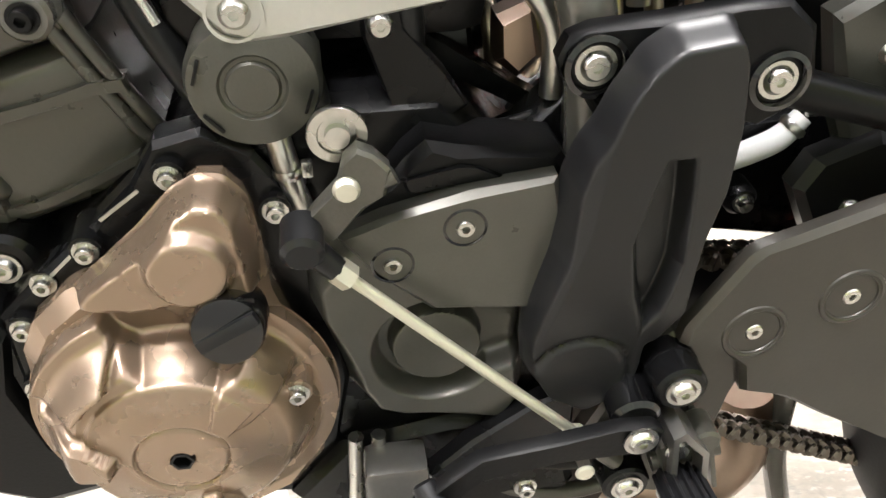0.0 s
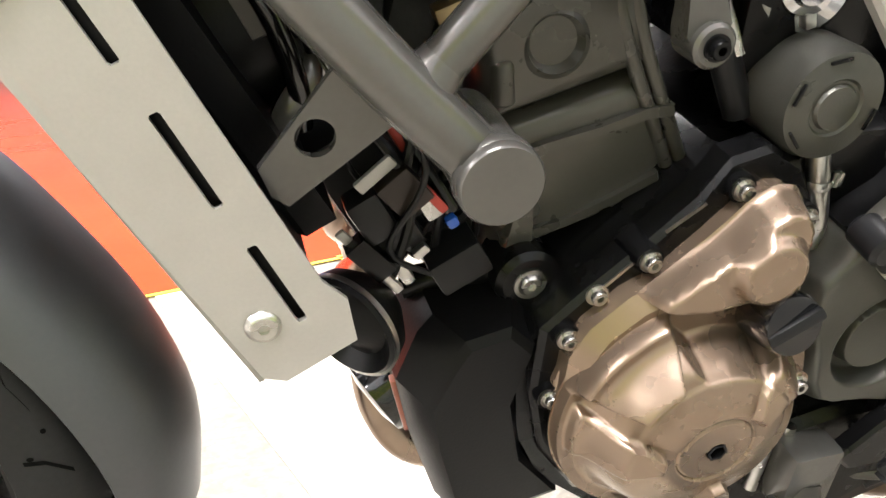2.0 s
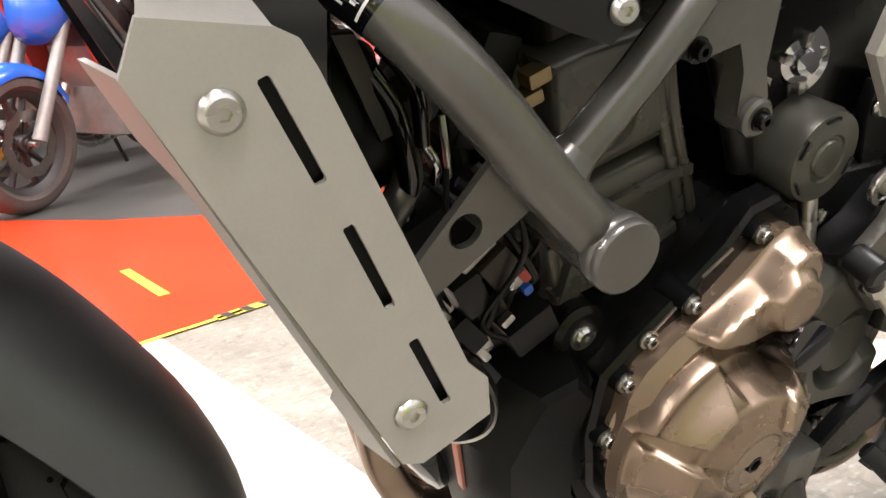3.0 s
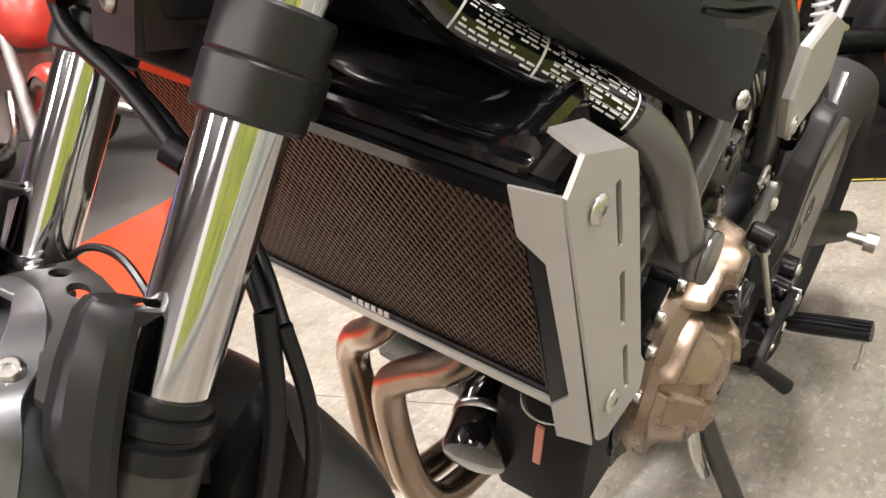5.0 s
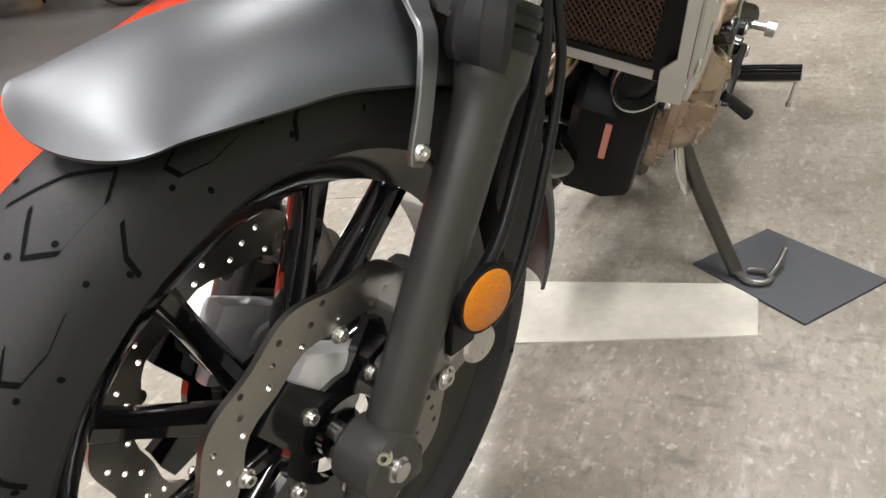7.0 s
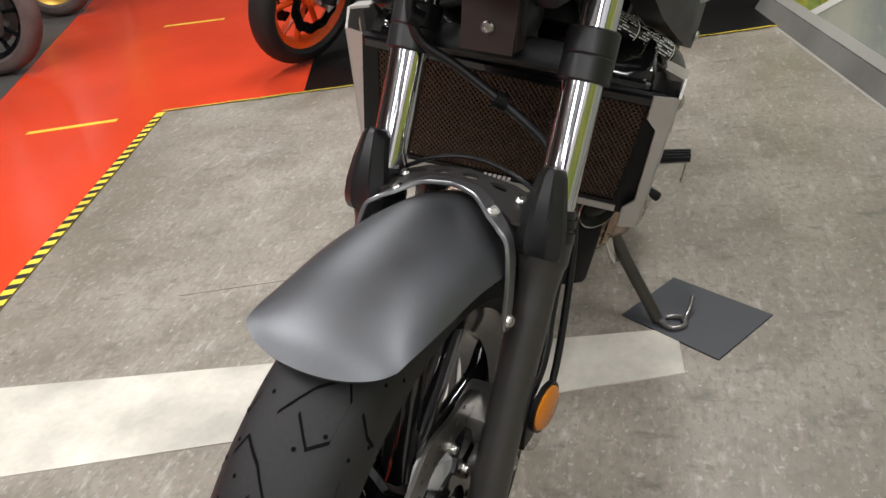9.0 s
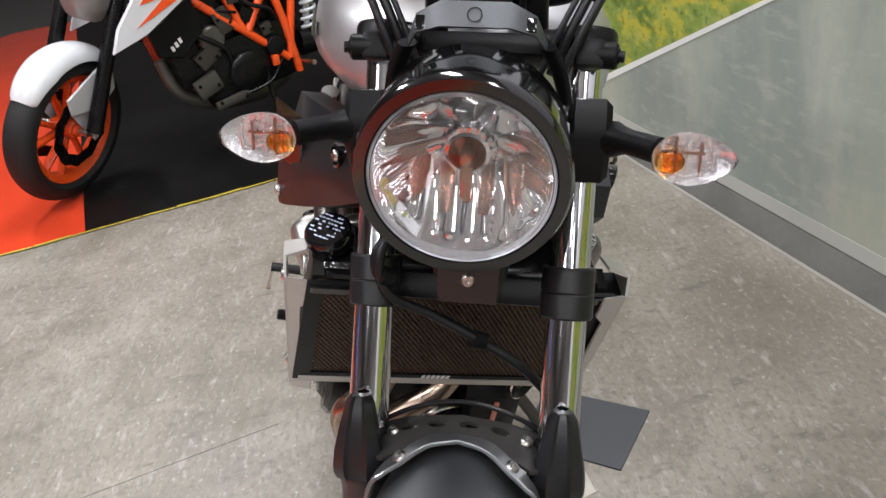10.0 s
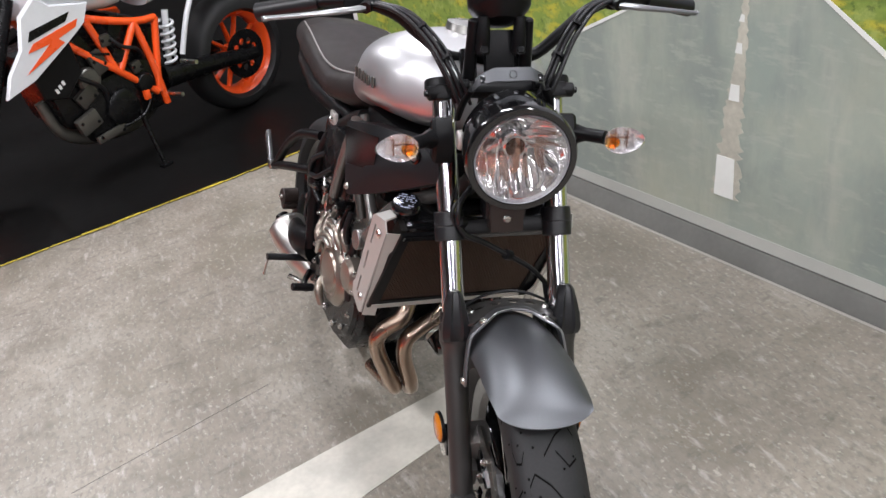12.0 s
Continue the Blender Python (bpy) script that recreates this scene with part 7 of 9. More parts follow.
for poly, y0, y1, mat, lab in (([(-0.749, 0.624), (-0.776, 0.640), (-0.86, 0.66), (-0.86, 0.53), (-0.804, 0.545), (-0.789, 0.520), (-0.768, 0.560), (-0.760, 0.590)], 0.130, 0.150, COVER, "charcoal satin rear frame cover"), ([(-0.748, 0.512), (-0.758, 0.533), (-0.798, 0.549), (-0.850, 0.530), (-0.850, 0.480), (-0.769, 0.472)], 0.140, 0.160, GUARD, "satin black rear hanger casting")):
    rc_ = flat_part("rear_cover", poly, y0, y1, mat, bike, lab, 0.006)
    bolts(rc_, BUTTON, (Vector((-0.789, y1, 0.600 if mat is COVER else 0.496)), (0, 1, 0)))
bm = bmesh.new()
tube(bm, [(-0.712, 0.118, 0.512), (-0.730, 0.121, 0.521), (-0.750, 0.122, 0.531), (-0.764, 0.121, 0.546)], [0.0075, 0.0085, 0.0085, 0.007], 14, 4)
strap = part("white_hose", bm, WHITEINK, bike, "short white drain hose behind the heel guard")
bm = bmesh.new()
lathe(bm, [(0.0092, -0.003), (0.0102, 0), (0.0092, 0.003)], (-0.758, 0.1215, 0.539), (-0.6, 0, 0.7), 16, close=True)
box(bm, (-0.772, 0.122, 0.548), (0.014, 0.004, 0.004), bevel=0.001)
part("hose_clip", bm, STEEL, strap)
bm = bmesh.new()
lathe(bm, [(0.012, -0.020), (0.012, -0.004), (0.009, 0.0), (0.001, 0.0)], (-0.731, 0.130, 0.487), (0, 1, 0), 22)
nut = part("pivot_nut", bm, CASE, bike)
bolts(nut, BOLT, (Vector((-0.731, 0.130, 0.487)), (0, 1, 0)))

# sump, stand lug and a black rear filler, added to close the view under and behind the engine
bm = bmesh.new()
plate(bm, [(-0.40, 0.285), (-0.44, 0.335), (-0.52, 0.350), (-0.60, 0.345), (-0.62, 0.26), (-0.56, 0.225), (-0.46, 0.225)], side(0.090), 0.085, bevel=0.008)
lug = part("stand_lug", bm, CASE, bike, "black stand lug under the engine")
for x in (-0.452, -0.468):
    bm = bmesh.new()
    cyl(bm, (x, 0.180, 0.352), (x + 0.004, 0.182, 0.290), 0.0055, seg=14)
    part("drain_pipe", bm, STEEL, lug)
bolts(lug, BOLT, (Vector((-0.50, 0.175, 0.30)), (0, 1, 0)), (Vector((-0.545, 0.175, 0.325)), (0, 1, 0)))
# black sheet added so that the red floor stays dark behind the rear frame
bm = bmesh.new()
plate(bm, [(-0.66, 0.80), (-1.05, 0.82), (-1.05, 0.50), (-0.90, 0.47), (-0.80, 0.50), (-0.74, 0.53), (-0.70, 0.60)], side(0.050), 0.030, bevel=0.006)
part("rear_filler", bm, BLACK, bike, "black filler sheet added behind the rear frame")

# plain black box, added to block the red floor behind the side plate
bm = bmesh.new()
box(bm, (-0.170, 0.085, 0.565), (0.075, 0.050, 0.085), Matrix.Rotation(radians(28), 4, "Y"), 0.008)
part("gap_box", bm, RUBBER, bike, "black box added to fill the gap behind the side plate")

# added black plate stands in for the darkness of the gap by the chain
bm = bmesh.new()
plate(bm, [(-0.690, 0.535), (-0.80, 0.545), (-0.93, 0.50), (-0.95, 0.41), (-0.82, 0.43), (-0.70, 0.455)], side(0.085), 0.025, bevel=0.005)
part("gap_plate", bm, CASE, bike, "black plate added for the dark gap behind the peg bracket")

# ---- frame, tank, seat, exhaust and the rest ----
for s in (1, -0.76):
    bm = bmesh.new()
    tube(bm, [(0.015, 0.035 * s, 0.845), (-0.012, 0.071 * s, 0.795), (-0.045, 0.118 * s, 0.768), (-0.078, 0.168 * s, 0.742), (-0.108, 0.190 * s, 0.712), (-0.150, 0.197 * s, 0.665), (-0.196, 0.200 * s, 0.618)], 0.0158, 20, 6)
    fr = part("main_frame_tube", bm, FRAME if s < 0 else FRAME, bike, "satin charcoal frame down tube")
    bm = bmesh.new()
    tube(bm, [(-0.163, 0.192 * s, 0.655), (-0.235, 0.190 * s, 0.735), (-0.33, 0.165 * s, 0.84)], 0.0118, 18, 3)
    part("frame_strut", bm, FRAME, fr)
    bm = bmesh.new()
    lathe(bm, [(0.015, 0.0), (0.0135, 0.004), (0.0125, 0.009)], (-0.170, 0.192 * s, 0.663), (-0.7, 0, 0.78), 20)
    part("weld", bm, FRAME, fr)
    bm = bmesh.new()
    cyl(bm, (-0.198, 0.150 * s, 0.617), (-0.198, 0.214 * s, 0.617), 0.0205, seg=36)
    lathe(bm, [(0.0212, 0.0), (0.0222, 0.003), (0.0222, 0.008), (0.0208, 0.010), (0.0222, 0.0115), (0.0218, 0.015), (0.0205, 0.0165), (0.001, 0.0168)], (-0.198, 0.205 * s, 0.617), (0, s, 0), 44)
    part("frame_end_cap", bm, FRAME, fr, "round flat frame end cap")
    bm = bmesh.new()
    plate(bm, [(-0.089, 0.622), (-0.094, 0.607), (-0.102, 0.601), (-0.160, 0.643), (-0.137, 0.672), (-0.130, 0.673)], side(0.184, 1 if s > 0 else -0.76), 0.005, [circle((-0.1162, 0.6354), 0.0098, 18)])
    part("radiator_stay", bm, FRAME, fr, "flat bracket with a round hole")
    bm = bmesh.new()
    tube(bm, [(-0.33, 0.165 * s, 0.84), (-0.44, 0.15 * s, 0.80), (-0.56, 0.16 * s, 0.72), (-0.60, 0.17 * s, 0.60), (-0.60, 0.17 * s, 0.42)], 0.016, 16, 6)
    part("rear_frame_tube", bm, FRAME if s > 0 else BLACK, fr)
    bm = bmesh.new()
    tube(bm, [(-0.44, 0.14 * s, 0.80), (-0.70, 0.13 * s, 0.82), (-0.95, 0.10 * s, 0.86)], 0.014, 14, 4)
    part("seat_rail", bm, BLACK, fr)
    # upper engine bracket
    bm = bmesh.new()
    plate(bm, [(-0.248, 0.745), (-0.253, 0.712), (-0.262, 0.701), (-0.275, 0.706), (-0.296, 0.712), (-0.309, 0.690), (-0.310, 0.664), (-0.317, 0.653), (-0.327, 0.651), (-0.336, 0.658), (-0.336, 0.672), (-0.328, 0.692), (-0.322, 0.745)], side(0.160, s), 0.018, bevel=0.003)
    cyl(bm, (-0.3235, 0.158 * s, 0.6625), (-0.3235, 0.184 * s, 0.6625), 0.0125, seg=24, bevel=0.002)
    eb = part("engine_bracket", bm, FRAME, fr)
    bolts(eb, DARKBOLT, (Vector((-0.3235, 0.184 * s, 0.6625)), (0, s, 0)), (Vector((-0.262, 0.179 * s, 0.709)), (0, s, 0)))
bm = bmesh.new()
cyl(bm, HEAD + Vector((0.01, 0, -0.02)), HEAD + DOWN * 0.22, 0.034, seg=28)
part("steering_head", bm, FRAME, bike)
# printed label on the left down tube: plain bars for what cannot be read
LB0, LB1, LB2 = Vector((-0.012, 0.071, 0.795)), Vector((-0.045, 0.118, 0.768)), Vector((-0.078, 0.168, 0.742))
random.seed(7)
lab = None


def on_tube(q, ang, r=0.0161):
    pth = smooth_path([(0.015, 0.035, 0.845), (-0.012, 0.071, 0.795), (-0.045, 0.118, 0.768), (-0.078, 0.168, 0.742), (-0.108, 0.190, 0.712)], 8)
    i = min(len(pth) - 2, max(0, int(q * (len(pth) - 1))))
    f = q * (len(pth) - 1) - i
    p = pth[i].lerp(pth[i + 1], f)
    d = (pth[min(i + 2, len(pth) - 1)] - pth[max(0, i - 1)]).normalized()
    out = Vector((0.55, 0.62, 0.55))
    out = (out - d * out.dot(d)).normalized()
    v = d.cross(out)
    return p + (out * math.cos(ang) + v * math.sin(ang)) * r


def bar(bm, q0, q1, a0, a1, lift=0.0161):
    n = max(1, int((q1 - q0) / 0.06))
    for k in range(n):
        x0, x1 = q0 + (q1 - q0) * k / n, q0 + (q1 - q0) * (k + 1) / n
        bm.faces.new([bm.verts.new(on_tube(*t, lift)) for t in ((x0, a0), (x1, a0), (x1, a1), (x0, a1))])


bm = bmesh.new()
ring_loft(bm, [[on_tube(0.02 + 0.735 * k / 24, j * math.tau / 20, 0.01595) for j in range(20)] for k in range(25)])
part("tube_sleeve", bm, GLOSS, bike, "gloss black sleeve round the down tube")
label_ob = None
for q in (0.285, 0.50, 0.735):
    bm = bmesh.new()
    for k in range(8):
        a = -1.0 + 2.0 * k / 8
        bar(bm, q, q + 0.006, a, a + 0.25)
    bmesh.ops.remove_doubles(bm, verts=bm.verts, dist=1e-5)
    if label_ob is None:
        label_ob = part("frame_sticker", bm, WHITEINK, bike, "black frame sticker with small white print")
    else:
        part("sticker_border", bm, WHITEINK, label_ob)
bm = bmesh.new()
for row in range(9):
    a = -0.85 + row * 0.2
    q = 0.30
    while q < 0.72:
        w = random.uniform(0.008, 0.03)
        if not 0.49 < q < 0.515 and random.random() < 0.8:
            bar(bm, q, min(q + w, 0.725), a, a + 0.085)
        q += w + 0.006
tagged(part("sticker_print", bm, WHITEINK, label_ob, "rows of small white print bars"), kind="stuff")
bm = bmesh.new()
for a in (-0.3, 0.1, 0.5):
    bar(bm, 0.53, 0.73, a, a + 0.02, 0.0162)
part("sticker_lines", bm, WHITEINK, label_ob)

# tank: sections from the steering head to the seat
def sections(name, rows, mat, parent, label="", n=32, sharp=60):
    """rows: x, half width, top, bottom, how square, place of the widest point."""
    bm = bmesh.new()
    rings = []
    for x, hw, zt, zb, sq, wide in rows:
        ring = []
        for k in range(n):
            a = k * math.tau / n
            c, s_ = math.cos(a), math.sin(a)
            yy = hw * math.copysign(abs(c) ** sq, c)
            zm = zb + (zt - zb) * wide
            zz = zm + (zt - zm if s_ > 0 else zm - zb) * math.copysign(abs(s_) ** sq, s_)
            ring.append(Vector((x, yy, zz)))
        rings.append(ring)
    ring_loft(bm, rings)
    return part(name, bm, mat, parent, label, sharp)


tank = sections("fuel_tank", [(-0.030, 0.080, 1.000, 0.900, 0.7, 0.4), (-0.055, 0.122, 1.024, 0.890, 0.7, 0.4), (-0.11, 0.162, 1.052, 0.880, 0.72, 0.4), (-0.19, 0.180, 1.058, 0.874, 0.75, 0.42), (-0.27, 0.176, 1.038, 0.870, 0.78, 0.42), (-0.34, 0.155, 1.000, 0.850, 0.8, 0.4), (-0.39, 0.115, 0.945, 0.845, 0.8, 0.4), (-0.405, 0.08, 0.915, 0.85, 0.8, 0.4)], TANK, bike, "brushed silver fuel tank with a red lower stripe", 40)
for s in (1, -1):
    bm = bmesh.new()
    grid = []
    for i in range(13):
        x = -0.07 - 0.27 * i / 12
        hw = float(np.interp(-x, [0.055, 0.11, 0.19, 0.27, 0.34], [0.122, 0.162, 0.180, 0.176, 0.155]))
        zb = float(np.interp(-x, [0.055, 0.11, 0.19, 0.27, 0.34], [0.890, 0.880, 0.874, 0.870, 0.856]))
        zm = zb + 0.42 * (1.05 - zb)
        row = []
        for q in (0.0, 0.5, 1.0):
            a = -radians(28 + 22 * q)
            yy = (hw + 0.0012) * abs(math.cos(a)) ** 0.75
            row.append(bm.verts.new((x, s * yy, zm - (zm - zb) * abs(math.sin(a)) ** 0.75)))
        grid.append(row)
    for r0, r1 in zip(grid, grid[1:]):
        for j in range(2):
            bm.faces.new((r0[j], r1[j], r1[j + 1], r0[j + 1]))
    part("red_stripe", bm, RED, tank, "red stripe low on the tank")
    for k in range(6):
        bm = bmesh.new()
        x = -0.175 - k * 0.018
        hw = float(np.interp(-x, [0.11, 0.19, 0.27, 0.34], [0.165, 0.182, 0.178, 0.155]))
        box(bm, (x, s * (hw + 0.0005), 0.948), (0.010, 0.003, 0.020), Matrix.Rotation(-0.2, 4, "Y"), 0.001)
        part("emblem_bar", bm, DARKMETAL, tank, "plain raised emblem bar")
bm = bmesh.new()
lathe(bm, [(0.042, -0.01), (0.040, 0.004), (0.03, 0.007), (0.001, 0.008)], (-0.17, 0, 1.066), (0.05, 0, 1), 32)
part("filler_cap", bm, STEEL, tank)
seat = sections("seat", [(-0.355, 0.07, 0.945, 0.850, 0.7, 0.4), (-0.385, 0.115, 0.948, 0.835, 0.7, 0.4), (-0.45, 0.140, 0.925, 0.820, 0.7, 0.4), (-0.55, 0.148, 0.905, 0.815, 0.7, 0.4), (-0.66, 0.142, 0.925, 0.825, 0.7, 0.4), (-0.80, 0.130, 0.955, 0.850, 0.7, 0.4), (-0.92, 0.110, 0.950, 0.87, 0.7, 0.4), (-0.95, 0.06, 0.935, 0.88, 0.7, 0.4)], SEAT, bike, "dark brown stitched two-up seat", 32)
for s in (1, -1):
    bm = bmesh.new()
    tube(bm, [(-0.375, 0.095 * s, 0.925), (-0.45, 0.122 * s, 0.905), (-0.60, 0.128 * s, 0.897), (-0.80, 0.112 * s, 0.935), (-0.92, 0.09 * s, 0.935)], 0.0025, 6, 6)
    part("seat_piping", bm, GREYP, seat)
sections("tail_cover", [(-0.50, 0.12, 0.83, 0.76, 0.7, 0.5), (-0.70, 0.13, 0.84, 0.77, 0.7, 0.5), (-0.92, 0.10, 0.88, 0.80, 0.7, 0.5), (-1.0, 0.05, 0.90, 0.85, 0.7, 0.5)], BLACK, bike, "black tail section", 24)

# side shrouds (air scoops) of satin black plastic
for s in (1, -1):
    bm = bmesh.new()
    P3 = [(0.042, 0.864, 0.132), (0.050, 0.831, 0.128), (-0.014, 0.797, 0.149), (-0.100, 0.756, 0.183), (-0.152, 0.734, 0.204), (-0.170, 0.729, 0.211), (-0.178, 0.744, 0.214), (-0.184, 0.786, 0.214), (-0.215, 0.800, 0.205), (-0.26, 0.850, 0.190), (-0.16, 0.874, 0.185), (-0.05, 0.884, 0.150)]
    outer = [bm.verts.new((x, s * y, z)) for x, z, y in P3]
    cx = Vector((-0.090, s * 0.187, 0.812))
    mid = bm.verts.new(cx)
    inner = [bm.verts.new((x, s * (y - 0.03), z)) for x, z, y in P3]
    n = len(outer)
    for i in range(n):
        bm.faces.new((outer[i], outer[(i + 1) % n], mid))
        bm.faces.new((outer[i], inner[i], inner[(i + 1) % n], outer[(i + 1) % n]))
    bm.faces.new(inner[::-1])
    bmesh.ops.subdivide_edges(bm, edges=bm.edges[:], cuts=1, use_grid_fill=True, smooth=0.25)
    shr = part("side_shroud", bm, GUARD, bike, "satin black plastic air shroud below the tank", 28)
    bm = bmesh.new()
    lathe(bm, [(0.013, -0.006), (0.013, 0.002), (0.010, 0.003), (0.009, -0.002), (0.001, -0.002)], (-0.009, s * 0.1535, 0.8567), (0.36, s, -0.05), 24)
    part("bolt_seat", bm, GLOSS, shr)
    bolts(shr, BUTTON, (Vector((-0.009, s * 0.1540, 0.8567)), (0.36, s, -0.05)), (Vector((-0.172, s * 0.2125, 0.745)), (0.2, s, 0)))
    for k in range(6 if s > 0 else 0):
        bm = bmesh.new()
        z = 0.806 + k * 0.0105
        yg = lambda x: s * (0.1125 - 0.36 * x + 0.05 * z)
        tube(bm, [(-0.104 - k * 0.001, yg(-0.104), z), (-0.136, yg(-0.136) + s * 0.004, z - 0.004), (-0.172, yg(-0.172), z - 0.002)], 0.0034, 8, 3, 0.6)
        part("grille_rib", bm, BLACK, shr)
    bm = bmesh.new()
    plate(bm, [(-0.094, 0.866), (-0.104, 0.798), (-0.178, 0.790), (-0.184, 0.862)], lambda u, v, w: Vector((u, s * (0.1105 - 0.36 * u + 0.05 * v + w), v)), 0.0015)
    part("grille_back", bm, GLOSS, shr)
    # light metal side cover below the seat
    if s < 0:
        continue
    bm = bmesh.new()
    plate(bm, [(-0.372, 0.705), (-0.395, 0.680), (-0.413, 0.660), (-0.425, 0.656), (-0.440, 0.657), (-0.53, 0.672), (-0.57, 0.69), (-0.56, 0.75), (-0.47, 0.77), (-0.38, 0.75)], side(0.205, s), 0.010, bevel=0.003)
    sp = part("side_cover", bm, ALU, bike, "brushed aluminium side cover plate")
    bolts(sp, BUTTON, (Vector((-0.420, 0.215 * s, 0.670)), (0, s, 0)))
    bm = bmesh.new()
    lathe(bm, [(0.013, -0.003), (0.013, 0.0012), (0.0115, 0.0012), (0.0115, -0.003)], (-0.420, 0.215 * s, 0.670), (0, s, 0), 28, close=True)
    part("bolt_ring", bm, ALU, sp)
bm = bmesh.new()
box(bm, (-0.22, 0, 0.815), (0.26, 0.24, 0.10), bevel=0.02)
part("air_box", bm, BLACK, bike, "black air box under the tank")
bm = bmesh.new()
box(bm, (-0.075, 0.0, 0.795), (0.05, 0.20, 0.09), Matrix.Rotation(radians(-20), 4, "Y"), 0.018)
cowl = part("fan_cowl", bm, BLACK, bike, "black cowl with curved ribs behind the radiator")
for k in range(3):
    bm = bmesh.new()
    tube(bm, [(-0.046 + 0.004 * k, 0.02, 0.800 + 0.014 * k), (-0.044 + 0.004 * k, 0.06, 0.792 + 0.014 * k), (-0.054 + 0.004 * k, 0.098, 0.792 + 0.014 * k)], 0.0028, 8, 5)
    part("cowl_rib", bm, GLOSS, cowl)
bm = bmesh.new()
box(bm, (-0.46, 0, 0.70), (0.18, 0.28, 0.16), bevel=0.02)
part("throttle_body", bm, CASE, bike, "black throttle body block")
bm = bmesh.new()
lathe(bm, [(0.024, -0.010), (0.024, -0.002), (0.030, 0.004), (0.026, 0.010), (0.017, 0.012), (0.015, 0.018), (0.010, 0.020), (0.008, 0.026), (0.001, 0.027)], (-0.410, 0.128, 0.676), (0.35, 1, 0.1), 30)
rv = part("regulator_valve", bm, CHROME, bike, "shiny metal fuel regulator")
flat_part("regulator_plate", [(-0.381, 0.668), (-0.391, 0.652), (-0.424, 0.652), (-0.427, 0.663), (-0.415, 0.660), (-0.400, 0.660)], 0.136, 0.139, ALU, rv, "bare metal plate under the regulator", 0.001)
for a in (0.3, 1.5, 2.8, 4.4):
    bm = bmesh.new()
    box(bm, (-0.404 + 0.017 * math.cos(a), 0.142, 0.676 + 0.017 * math.sin(a)), (0.010, 0.012, 0.007), Matrix.Rotation(-a, 4, "Y"), 0.001)
    part("clip", bm, STEEL, rv)

# exhaust: two header pipes that cross to the right below the radiator
for pts in ([(-0.235, -0.045, 0.56), (-0.190, -0.038, 0.49), (-0.167, -0.056, 0.443), (-0.180, -0.090, 0.407), (-0.190, -0.101, 0.375), (-0.193, -0.090, 0.335), (-0.190, -0.060, 0.275), (-0.22, -0.03, 0.225), (-0.36, -0.03, 0.20)],
            [(-0.235, 0.055, 0.56), (-0.180, 0.060, 0.49), (-0.166, 0.035, 0.444), (-0.167, -0.010, 0.410), (-0.170, -0.037, 0.380), (-0.178, -0.034, 0.33), (-0.187, -0.006, 0.258), (-0.23, 0.012, 0.215), (-0.36, 0.012, 0.20)]):
    bm = bmesh.new()
    tube(bm, pts, 0.0178, 20, 7)
    part("header_pipe", bm, HEADER, bike, "heat-tinted steel header pipe")
bm = bmesh.new()
tube(bm, [(-0.32, 0.0, 0.205), (-0.39, 0.02, 0.212), (-0.50, 0.03, 0.235), (-0.60, -0.01, 0.262), (-0.66, -0.06, 0.285)], [0.028, 0.036, 0.038, 0.036, 0.03], 24, 5)
part("collector", bm, CASE, bike, "dark exhaust collector box")
bm = bmesh.new()
tube(bm, [(-0.640, -0.055, 0.275), (-0.680, -0.080, 0.305), (-0.715, -0.100, 0.335), (-0.765, -0.125, 0.375), (-0.800, -0.138, 0.400), (-0.806, -0.140, 0.404)], [0.030, 0.044, 0.054, 0.056, 0.052, 0.034], 32, 4)
sil = part("silencer", bm, material("brushed_silencer_steel", (0.62, 0.61, 0.58), 0.34, 1, 0.06, 300, 0.05), bike, "short brushed steel silencer")
bm = bmesh.new()
tube(bm, [(-0.80, -0.138, 0.400), (-0.825, -0.146, 0.418)], [0.018, 0.018], 20, 1)
part("tail_pipe", bm, CASE, sil)

# right engine side: covers, bolts, pegs
SIDECAST = material("grey_bronze_cast_cover", (0.30, 0.26, 0.22), 0.30, 0.8, 0.12, 150, 0.10)
cc_ = flat_part("clutch_cover", [(-0.25, 0.45), (-0.28, 0.51), (-0.34, 0.55), (-0.40, 0.555), (-0.46, 0.53), (-0.49, 0.46), (-0.48, 0.37), (-0.43, 0.31), (-0.34, 0.30), (-0.28, 0.34), (-0.255, 0.39)], 0.110, 0.134, CASE, engine, "black clutch side case", 0.008, -1)
bm = bmesh.new()
lathe(bm, [(0.088, -0.012), (0.084, 0.004), (0.074, 0.014), (0.060, 0.018), (0.056, 0.015), (0.050, 0.015), (0.046, 0.020), (0.02, 0.022), (0.001, 0.022)], (-0.395, -0.134, 0.45), (0, -1, 0), 56)
part("clutch_dome", bm, SIDECAST, cc_, "grey-bronze cast clutch cover dome", 30)
bm = bmesh.new()
lathe(bm, [(0.042, -0.012), (0.040, 0.010), (0.030, 0.018), (0.012, 0.020), (0.001, 0.020)], (-0.278, -0.138, 0.495), (0, -1, 0), 40)
part("water_pump", bm, SIDECAST, cc_, "grey-bronze water pump cover", 30)
for k in range(11):
    a = k * math.tau / 11 + 0.2
    bolts(cc_, BOLT, (Vector((-0.385 + 0.108 * math.cos(a), -0.136, 0.432 + 0.112 * math.sin(a))), (0, -1, 0)))
for k in range(5):
    a = k * math.tau / 5 + 0.5
    bolts(cc_, BOLT, (Vector((-0.278 + 0.039 * math.cos(a), -0.146, 0.495 + 0.039 * math.sin(a))), (0, -1, 0)))
